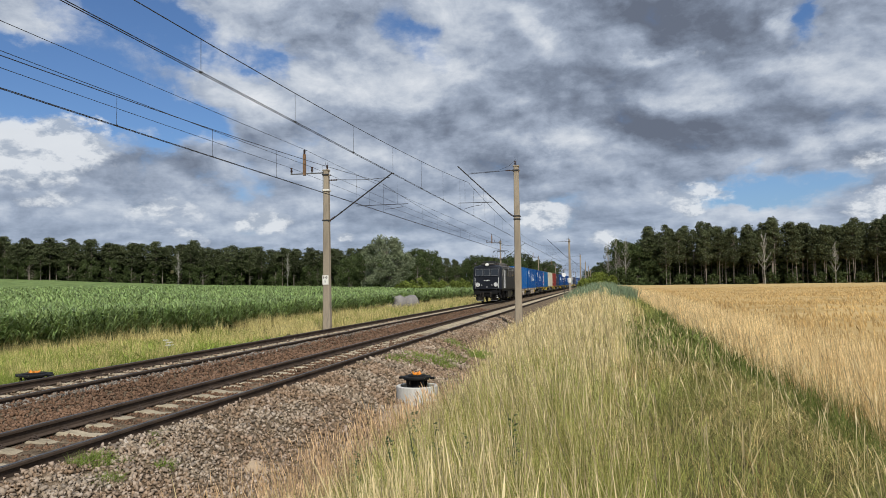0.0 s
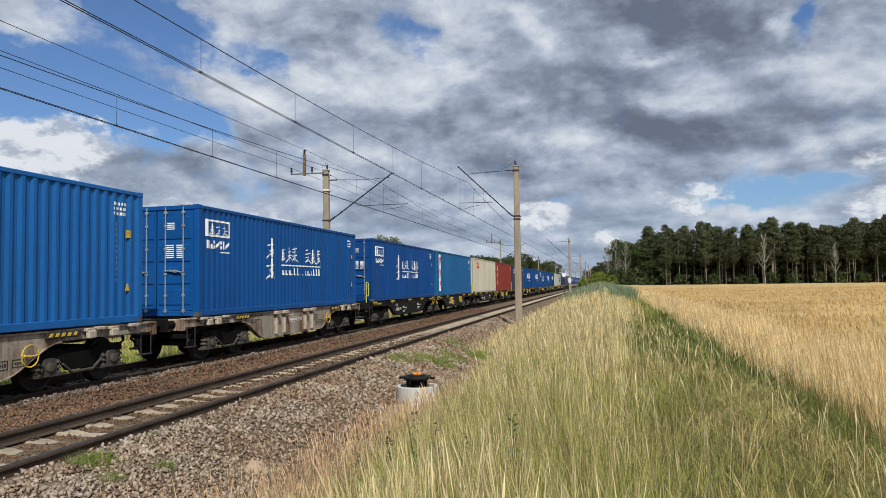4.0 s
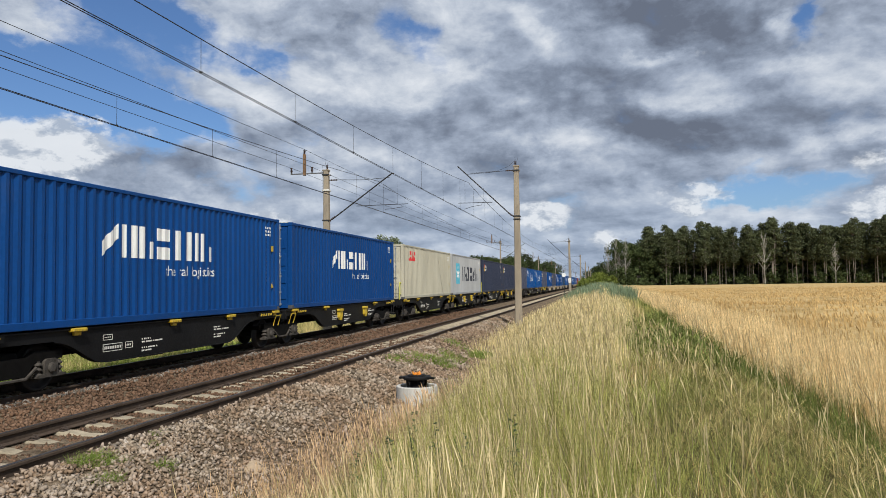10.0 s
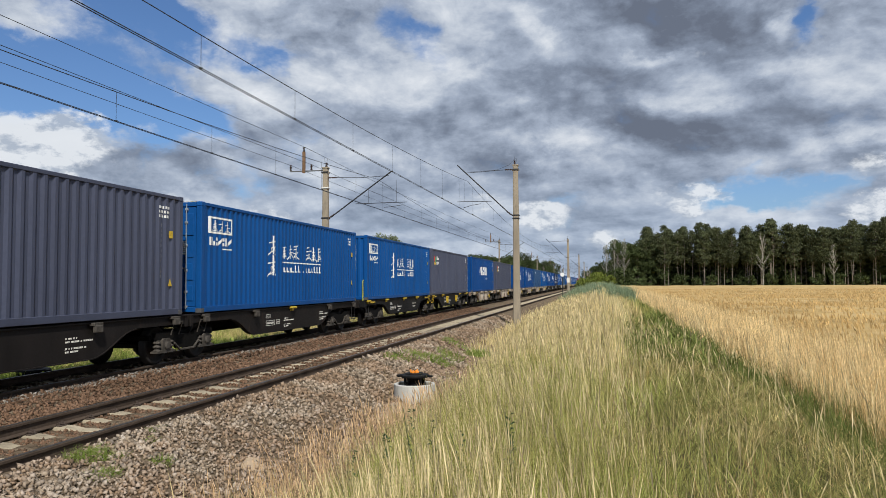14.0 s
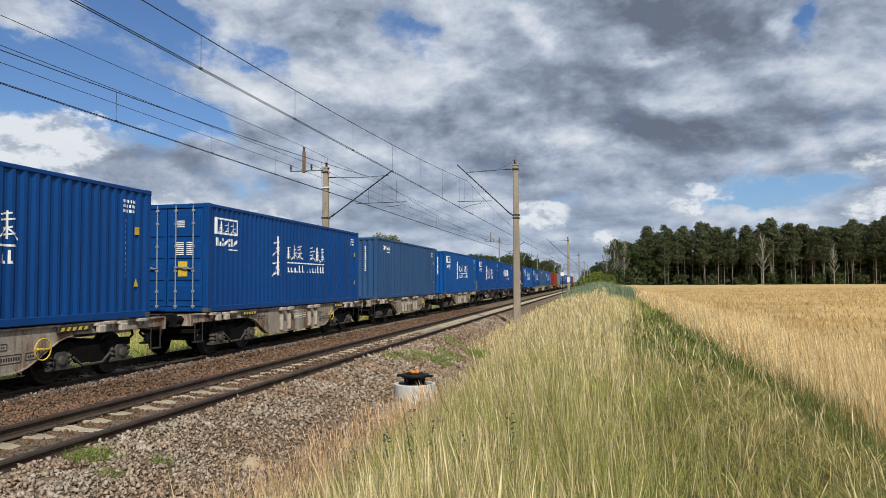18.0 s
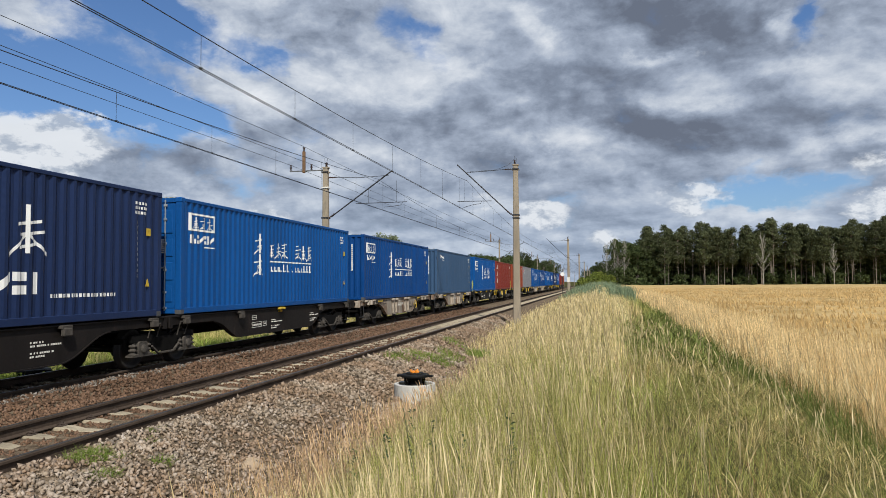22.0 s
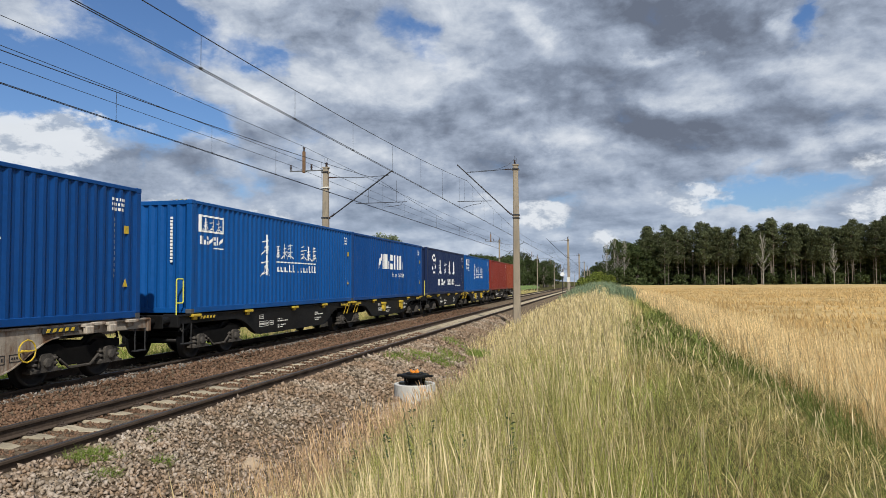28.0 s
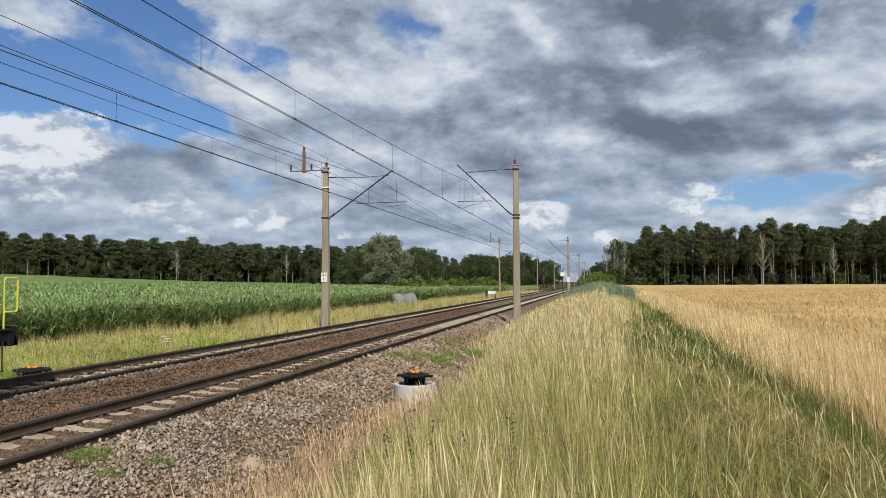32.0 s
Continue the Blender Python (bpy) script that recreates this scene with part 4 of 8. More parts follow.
for kind, at, doors in CONSIST:
    key = (kind, doors)
    if key not in MADE:
        txt, mat, marks = KINDS[kind]
        ob = MADE[key] = build_container(txt, mat, doors, marks)
        if kind == "MA":
            part("star", decal([s for s in LOGOS()["star"]], 0.004), M_WHITE, ob, "white star")
    else:
        ob = copy_thing(MADE[key], pose(0, 0, 0))
    MOVERS.append((ob, at, FLOOR_Z))
    if kind in ("CB", "CQ") and at > 405 and at < 410:
        part("sticker", Mesh().box(0.35, 0.62, -0.005, -0.0, 0.95, 1.35), M_YELLOW, ob)

# ---------------------------------------------------------------- wagons
M_WBLACK = material("wagon_black", (0.0075, 0.0075, 0.008), 0.6, var=0.4, scale=1.5, fine=20, bump=0.15, tint=(0.030, 0.024, 0.020), tint_at=(0.62, 0.8), streak=3.0, spec=0.2)
M_WBROWN = material("wagon_dark_brown", (0.0125, 0.0100, 0.0092), 0.65, var=0.4, scale=1.5, fine=20, bump=0.2, tint=(0.042, 0.026, 0.019), tint_at=(0.55, 0.8), streak=3.0, spec=0.2)
M_WRUST = material("wagon_grey_rust", (0.33, 0.285, 0.230), 0.8, var=0.4, scale=1.2, fine=18, bump=0.25, tint=(0.14, 0.075, 0.040), tint_at=(0.46, 0.62), streak=4.0)
# grimy running gear, base colour taken near black for the shade beneath the train
M_BOGIE = material("bogie_grime", (0.0065, 0.006, 0.0056), 0.85, var=0.45, scale=5, fine=30, bump=0.3, tint=(0.024, 0.020, 0.017), tint_at=(0.60, 0.80), spec=0.1)
M_AXLE = material("axle_box_dusty", (0.070, 0.062, 0.054), 0.9, spec=0.1, var=0.45, scale=8, bump=0.3)
M_LEMON = plain("pale_yellow_paint", (0.62, 0.60, 0.08))
M_TYRE = material("wheel_steel", (0.025, 0.023, 0.022), 0.6, 0.4, var=0.3)


def wheelset_mesh():
    m = Mesh()
    for s in (-1, 1):
        prof = [(s * 0.68, 0.05), (s * 0.68, 0.49), (s * 0.705, 0.49), (s * 0.715, 0.462), (s * 0.80, 0.455), (s * 0.82, 0.44), (s * 0.82, 0.39), (s * 0.76, 0.37), (s * 0.77, 0.16), (s * 0.84, 0.14), (s * 0.84, 0.05)]
        n = 18
        vs = [(x, r * math.cos(2 * math.pi * k / n), r * math.sin(2 * math.pi * k / n)) for x, r in prof for k in range(n)]
        fs = [(i * n + k, i * n + (k + 1) % n, (i + 1) * n + (k + 1) % n, (i + 1) * n + k) for i in range(len(prof) - 1) for k in range(n)]
        m.add(vs, fs)
    m.tube([(-1.02, 0, 0), (1.02, 0, 0)], 0.08, 10)
    return m.data("wheelset", True)


WM = {"wheelset": wheelset_mesh()}
WM["side_frame"] = Mesh().prism([(-1.25, 0.62), (-1.25, 0.78), (-0.55, 0.80), (-0.35, 0.70), (0.35, 0.70), (0.55, 0.80), (1.25, 0.78), (1.25, 0.62), (0.55, 0.58), (0.35, 0.36), (-0.35, 0.36), (-0.55, 0.58)], 0, -0.05, 0.05).data("side_frame")
WM["bogie"] = Mesh().box(-0.95, 0.95, -0.28, 0.28, 0.48, 0.80, 0.03).box(-0.25, 0.25, -0.25, 0.25, 0.79, 0.93, 0.02).data("bogie_bolster")
WM["end_beam"] = Mesh().box(-0.95, 0.95, -0.05, 0.05, 0.60, 0.72, 0.01).data("end_beam")
WM["brake_pipe"] = Mesh().tube([(0, -0.55, 0.5), (0, -0.30, 0.32), (0, 0.30, 0.32), (0, 0.55, 0.5)], 0.03, 6).data("brake_rod")
ab = Mesh().prism([(-0.37, -0.17), (0.37, -0.17), (0.37, -0.13), (0.17, -0.11), (0.16, 0.13), (0.10, 0.17), (-0.10, 0.17), (-0.16, 0.13), (-0.17, -0.11), (-0.37, -0.13)], 0, -0.08, 0.12)
WM["axle_box"] = ab.data("axle_box")
WM["axle_cover"] = Mesh().tube([(0.12, 0, 0), (0.145, 0, 0), (0.16, 0, 0)], [0.10, 0.10, 0.07], 10).data("axle_cover")
WM["spring"] = Mesh().tube([(0.02, 0, -0.13 + 0.024 * k) for k in range(12)], [0.095 if k % 4 < 2 else 0.06 for k in range(12)], 8).data("spring")
bu = Mesh().tube([(0, 0, 0), (0, -0.34, 0)], 0.10, 12).tube([(0, -0.30, 0), (0, -0.56, 0)], 0.075, 12)
bu.box(-0.22, 0.22, -0.60, -0.55, -0.17, 0.17, 0.03).box(-0.17, 0.17, 0.0, 0.05, -0.17, 0.17, 0.015)
WM["buffer"] = bu.data("buffer")


def add_bogie(t, y):
    b = part("bogie", WM["bogie"], M_BOGIE, t)
    b.matrix_basis = pose(0, y, 0)
    for s in (-1, 1):
        part("side_frame", WM["side_frame"], M_BOGIE, b).matrix_basis = pose(s * 1.01, 0, 0)
        part("end_beam", WM["end_beam"], M_BOGIE, b).matrix_basis = pose(0, s * 1.32, 0)
    part("brake_rod", WM["brake_pipe"], M_AXLE, b).matrix_basis = pose(1.09, 0, 0)
    for dy in (-0.9, 0.9):
        w = part("wheelset", WM["wheelset"], M_TYRE, b)
        w.matrix_basis = pose(0, dy, 0.46)
        for s in (-1, 1):
            a = part("axle_box", WM["axle_box"], M_AXLE, b)
            a.matrix_basis = pose(s * 1.0, dy, 0.47, 0, 0, 0 if s > 0 else 180)
            if s > 0:
                for key, o in (("axle_cover", 0.0), ("spring", -0.26), ("spring", 0.26)):
                    q = part(key, WM[key], M_AXLE, b)
                    q.matrix_basis = pose(1.0, dy + o, 0.47)


def underframe(a, b, y0, y1, deep, top=FLOOR_Z - 0.02):
    """Two fish-bellied side sills from y0 to y1 (deep part a to b), cross beams and end sills."""
    m = Mesh()
    for s in (-1, 1):
        x0, x1 = sorted((s * 1.14, s * 1.10))
        rise = [0.5 - 0.5 * math.cos(math.pi * k / 8) for k in range(9)]
        low = [(b + 1.5 - 1.5 * k / 8, top - 0.22 - (deep - 0.22) * r) for k, r in enumerate(rise)] + [(a - 1.5 * k / 8, top - deep + (deep - 0.22) * r) for k, r in enumerate(rise)]
        m.prism([(y0, top), (y1, top), (y1, top - 0.22)] + low + [(y0, top - 0.22)], 0, x0, x1)
        g0, g1 = sorted((s * 1.17, s * 1.02))
        for (p, u), (q, v) in zip(low[:-1], low[1:]):
            m.add([(x, y, z + h) for x in (g0, g1) for y, z in ((p, u), (q, v)) for h in (-0.022, 0.0)], [(0, 1, 3, 2), (4, 6, 7, 5), (0, 2, 6, 4), (1, 5, 7, 3)])
        f0, f1 = sorted((s * 1.18, s * 0.98))
        m.box(f0, f1, y0, y1, top - 0.035, top + 0.004, 0.006)
    y = y0 + 0.3
    while y < y1 - 0.2:
        d = 0.22 if (y < a - 0.4 or y > b + 0.4) else 0.42
        m.box(-1.1, 1.1, y - 0.07, y + 0.07, top - d, top - 0.03)
        y += 1.35
    m.box(-0.28, 0.28, y0, y1, top - 0.36, top - 0.02)
    for e in (y0, y1):
        m.box(-1.16, 1.16, e - 0.07, e + 0.07, top - 0.30, top - 0.005, 0.012)
    return m


WM["lug"] = Mesh().box(1.12, 1.27, -0.19, 0.19, FLOOR_Z - 0.085, FLOOR_Z - 0.012, 0.015).box(1.14, 1.2, -0.10, 0.10, FLOOR_Z - 0.16, FLOOR_Z - 0.08, 0.01).data("twist_lock")
WM["cradle"] = Mesh().box(1.10, 1.25, -0.17, 0.17, FLOOR_Z - 0.52, FLOOR_Z - 0.20, 0.03).box(1.10, 1.27, -0.22, 0.22, FLOOR_Z - 0.26, FLOOR_Z - 0.16, 0.02).box(1.10, 1.26, -0.08, 0.08, FLOOR_Z - 0.60, FLOOR_Z - 0.48, 0.02).data("folding_bracket")
WM["flap"] = Mesh().box(1.10, 1.27, -0.14, 0.14, FLOOR_Z - 0.10, FLOOR_Z - 0.03, 0.012).box(1.20, 1.29, -0.12, 0.12, FLOOR_Z - 0.24, FLOOR_Z - 0.08, 0.02).data("twist_lock")
WM["rib"] = Mesh().box(1.12, 1.24, -0.05, 0.05, FLOOR_Z - 0.75, FLOOR_Z - 0.06, 0.012).box(1.12, 1.30, -0.16, 0.16, FLOOR_Z - 0.13, FLOOR_Z - 0.02, 0.015).data("stiffening_rib")
hz = Mesh()
for k in range(5):
    hz.prism([(k * 0.16, FLOOR_Z - 0.145), (k * 0.16 + 0.08, FLOOR_Z - 0.145), (k * 0.16 + 0.12, FLOOR_Z - 0.075), (k * 0.16 + 0.04, FLOOR_Z - 0.075)], 0, 1.205, 1.212)
WM["hazard"] = hz.data("hazard_bar")
hb2 = Mesh().box(1.15, 1.203, -0.05, 0.85, FLOOR_Z - 0.17, FLOOR_Z - 0.05, 0.006)
WM["hazard_base"] = hb2.data("hazard_board")
rg = Mesh()
for k in range(12):
    w0, w1 = 2 * math.pi * k / 12, 2 * math.pi * (k + 1) / 12
    rg.tube([(1.26, 0.2 * math.cos(w0), 0.75 + 0.2 * math.sin(w0)), (1.26, 0.2 * math.cos(w1), 0.75 + 0.2 * math.sin(w1))], 0.014, 5)
rg.tube([(1.26, -0.2, 0.75), (1.26, 0.2, 0.75)], 0.012, 5).tube([(1.12, 0, 0.75), (1.27, 0, 0.75)], 0.02, 6)
WM["wheel"] = rg.data("brake_handwheel")
WM["step"] = Mesh().tube([(1.15, 0, 0.95), (1.15, 0, 0.45), (1.15, 0.36, 0.45), (1.15, 0.36, 0.95)], 0.016, 5).box(1.06, 1.2, 0, 0.36, 0.44, 0.46).data("step")
WM["grab"] = Mesh().tube([(1.05, 0, 1.15), (1.05, 0, 2.02), (1.05, 0.03, 2.06), (1.05, 0.27, 2.06), (1.05, 0.30, 2.02), (1.05, 0.30, 1.50), (1.05, 0.27, 1.46), (1.05, 0.0, 1.46)], 0.018, 6).data("grab_rail")
WM["grab_low"] = Mesh().tube([(1.12, 0, 0.70), (1.22, 0, 1.02), (1.22, 0.34, 1.02), (1.12, 0.34, 0.70)], 0.018, 6).data("grab_rail")
tb = Mesh()
rng = random.Random(12)
for k, length in ((0, 0.35), (1, 0.55), (3, 0.75), (4, 0.30)):
    y = 0.0
    while y < length:
        w = rng.choice((0.02, 0.03, 0.045))
        tb.box(1.142, 1.147, y, y + w, k * 0.065, k * 0.065 + 0.034)
        y += w + rng.choice((0.014, 0.014, 0.05))
WM["marks"] = tb.data("data_stencil")
fp = Mesh()
for y0, y1, z0, z1 in ((0.0, 0.62, 0.0, 0.16), (0.72, 0.98, 0.02, 0.16), (0.0, 0.30, 0.24, 0.36)):
    for a0, a1, b0, b1 in ((y0, y1, z0, z0 + 0.012), (y0, y1, z1 - 0.012, z1), (y0, y0 + 0.014, z0, z1), (y1 - 0.014, y1, z0, z1)):
        fp.box(1.142, 1.146, a0, a1, b0, b1)
    y = y0 + 0.05
    while y < y1 - 0.06:
        fp.box(1.142, 1.146, y, y + 0.03, z0 + 0.05, z1 - 0.05)
        y += 0.055
WM["panel"] = fp.data("data_stencil")
sb = Mesh()
for y0, y1, z0, z1, x1 in ((0.0, 0.9, 0.34, 0.72, 0.86), (1.5, 1.9, 0.42, 0.80, 0.95)):
    sb.box(0.45, x1, y0, y1, z0, z1, 0.03)
sb.tube([(0.8, -0.9, 0.60), (0.8, 0.0, 0.60)], 0.13, 10).tube([(0.98, -1.6, 0.78), (0.98, 2.6, 0.70)], 0.022, 6)
WM["brake_gear"] = sb.data("brake_gear")
cp = Mesh().tube([(0, 0, 1.02), (0, -0.35, 0.95), (0, -0.45, 0.70), (0, -0.30, 0.62)], 0.035, 6).tube([(0.35, 0, 0.9), (0.38, -0.25, 0.45), (0.30, -0.5, 0.55)], 0.03, 6)
WM["coupler"] = cp.data("coupling")


def end_gear(t, y, way, mat, last=False):
    """Buffers, coupling, steps at one end; way -1: facing the train's front."""
    rz = 0 if way < 0 else 180
    for x in (-0.875, 0.875):
        b = part("buffer", WM["buffer"], mat, t)
        b.matrix_basis = pose(x, y, 1.03, 0, 0, rz)
    c = part("coupling", WM["coupler"], M_BOGIE, t)
    c.matrix_basis = pose(0, y, 0, 0, 0, rz)


def put(t, key, y, mat, z=0.0, x=0.0, name=None, label=""):
    p = part(name or WM[key].name.split(".")[0], WM[key], mat, t, label)
    p.matrix_basis = pose(x, y, z)
    return p


def add_fittings(t, a, brackets, mat, yel):
    """Fittings along one 40-foot section whose container starts at a."""
    worn = yel is not M_YELLOW
    for f in (0.25, 3.1, 9.1, 11.9):
        put(t, "flap" if worn else "lug", a + f, yel, label="grimy brown twist lock" if worn else "yellow twist lock")
    if worn:
        put(t, "lug", a + 5.8, M_YELLOW, label="yellow twist lock")
    elif brackets:
        put(t, "cradle", a + 4.6, yel, label="yellow folding container bracket")
        put(t, "cradle", a + 7.7, yel)
    else:
        put(t, "lug", a + 6.4, yel)
    put(t, "marks", a + 5.2, M_SIGNW, 0.52, label="white stencilled wagon data")
    put(t, "marks", a + 8.3, M_SIGNW, 0.60)
    put(t, "panel", a + 3.9, M_SIGNW, 0.62, label="white outlined data panels")
    put(t, "brake_gear", a + 5.6, M_BOGIE)
    for y in () if worn else (0.45, 10.9):
        put(t, "hazard_base", a + y, mat)
        put(t, "hazard", a + y, M_YELLOW, label="yellow and black hazard bar")


SINGLES = {1, 2, 21, 22, 23, 24, 25, 26, 31, 32, 37, 38}


def place_of(i):
    return CONSIST[i - 1][1]


def single_wagon(a, front, back):
    t = thing("flat_wagon", "grey rust-stained container flat wagon", "flat wagon", "wagons of the train")
    y0, y1 = a - (front - 0.6), a + L + (back - 0.6)
    part("underframe", underframe(a + 3.9, a + L - 3.9, y0, y1, 0.78), M_WRUST, t, "fish-bellied steel underframe streaked with rust")
    for y in (a + 1.75, a + L - 1.75):
        add_bogie(t, y)
    end_gear(t, y0, -1, M_BOGIE)
    end_gear(t, y1, 1, M_BOGIE)
    for y in (4.6, 5.2, 6.9, 7.5):
        put(t, "rib", a + y, M_WRUST)
    put(t, "wheel", a + 8.9, M_YELLOW, label="brake handwheel with worn yellow paint")
    for y in (0.3, 1.4, 10.8, 11.9):
        put(t, "lug", a + y, M_WRUST)
    for y in (2.0, 9.4):
        put(t, "hazard_base", a + y, M_STEEL)
        put(t, "hazard", a + y, M_YELLOW)
    put(t, "step", y0 + 0.15, M_STEEL)
    put(t, "step", y1 - 0.5, M_STEEL)
    put(t, "marks", a + 3.0, M_STEEL, 0.86)
    put(t, "panel", a + 7.9, M_STEEL, 0.55)
    put(t, "panel", a + 5.7, M_SIGNW, 0.75, label="small pale data panel")
    put(t, "brake_gear", a + 5.2, M_BOGIE)
    for y in (0.5, 0.95, 10.5, 11.2):
        put(t, "flap", a + y, M_WRUST, label="rusty folding twist lock")
    return t


def double_wagon(a, b, front, back, mat, label, last):
    t = thing("articulated_wagon", label, "flat wagon", "wagons of the train")
    yel = M_AXLE if mat is M_WBROWN else M_YELLOW
    y0, y1 = a - (front - 0.6), b + L + (back - 0.6)
    mid = (a + L + b) / 2
    part("underframe", underframe(a + 4.0, a + L - 3.2, y0, mid - 0.12, 0.74), mat, t)
    part("underframe", underframe(b + 3.2, b + L - 4.0, mid + 0.12, y1, 0.74), mat, t)
    for y in (a + 1.6, mid, b + L - 1.6):
        add_bogie(t, y)
    end_gear(t, y0, -1, mat)
    end_gear(t, y1 - (0.36 if last else 0.0), 1, mat)
    add_fittings(t, a, False, mat, yel)
    add_fittings(t, b, True, mat, yel)
    put(t, "grab", y0 + 0.05, M_LEMON, label="yellow hand rail")
    put(t, "grab", y1 - (0.07 if last else 0.35), M_LEMON, label="yellow hand rail")
    for y in (mid - 0.75, mid + 0.42):
        put(t, "grab_low", y, yel)
    put(t, "step", y0 + 0.2, M_STEEL)
    put(t, "step", y1 - 0.55, M_STEEL)
    return t


n_c = len(CONSIST)
i = 1
while i <= n_c:
    a = place_of(i)
    gap_before = a - (place_of(i - 1) + L) if i > 1 else 2.3
    j = i if i in SINGLES else i + 1
    b = place_of(j)
    gap_after = place_of(j + 1) - (b + L) if j < n_c else 2.0
    if i in SINGLES:
        w = single_wagon(0.0, gap_before / 2, gap_after / 2)
    else:
        dark = i in (17, 27, 29, 43)
        w = double_wagon(0.0, b - a, gap_before / 2, gap_after / 2, M_WBROWN if dark else M_WBLACK,
                         "dark brown articulated container wagon" if dark else "black articulated container wagon with yellow brackets", j == n_c)
    MOVERS.append((w, a, 0.0))
    i = j + 1
# ---------------------------------------------------------------- locomotive
M_LOCO = material("loco_dark_grey", (0.0185, 0.0172, 0.0165), 0.5, spec=0.2, var=0.3, scale=0.8, fine=12, bump=0.06, tint=(0.030, 0.028, 0.026), tint_at=(0.58, 0.8), streak=4.0)
M_LROOF = material("loco_roof_grey", (0.095, 0.086, 0.076), 0.75, var=0.3, scale=1.2, bump=0.15, tint=(0.05, 0.04, 0.035), tint_at=(0.55, 0.75))
M_GLASS = material("dark_glass", (0.020, 0.024, 0.030), 0.06, var=0.2, scale=1.0, bump=0.0, spec=0.5)
M_LAMP = material("lamp_glass", (0.75, 0.75, 0.70), 0.15, var=0.1, bump=0.0)
M_LENS = material("grey_lens", (0.52, 0.53, 0.54), 0.15, var=0.2, bump=0.0)
M_VOID = material("unlit_interior", (0.004, 0.004, 0.0045), 0.9, var=0.2, bump=0.0, spec=0.05)
M_NOSE = material("loco_blue_black", (0.010, 0.012, 0.018), 0.4, spec=0.25, var=0.25, scale=0.8, fine=12, bump=0.05)
M_GRIME = material("dusty_running_gear", (0.050, 0.044, 0.038), 0.85, spec=0.15, var=0.5, scale=6, fine=30, bump=0.3, tint=(0.016, 0.014, 0.012), tint_at=(0.45, 0.62))
M_FRAME = material("window_frame_grey", (0.16, 0.165, 0.17), 0.4, 0.4, var=0.2)
M_CHROME = material("bright_ring", (0.66, 0.66, 0.63), 0.4, 0.1, var=0.1)


def dish(x, z, prof, seg=20):
    """A body of revolution along the train, from (radius, place) points."""
    vs = [(x + r * math.cos(2 * math.pi * k / seg), y, z + r * math.sin(2 * math.pi * k / seg)) for r, y in prof for k in range(seg)]
    fs = [(i * seg + k, i * seg + (k + 1) % seg, (i + 1) * seg + (k + 1) % seg, (i + 1) * seg + k) for i in range(len(prof) - 1) for k in range(seg)]
    return Mesh().add(vs, fs)


LEVELS = ([0.0, 0.8, 1.14, 1.66, 2.05, 2.5, 3.02, 3.10, 3.62, 3.86, 4.06, 4.75, 5.80], [0.0, 0.80, 1.32, 1.83, 2.26, 2.74, 3.42, 3.53, 3.90, 4.12, 4.30, 4.85, 5.80])


def set_levels(t):
    """Brings the body, drawn to low levels, to the heights of its class."""
    for ob in t.children_recursive:
        if ob.name.split(".")[0] in ("bogie", "wheelset", "axle_box", "coupling", "buffer"):
            continue
        for v in ob.data.vertices:
            v.co.z = float(np.interp(v.co.z, *LEVELS))


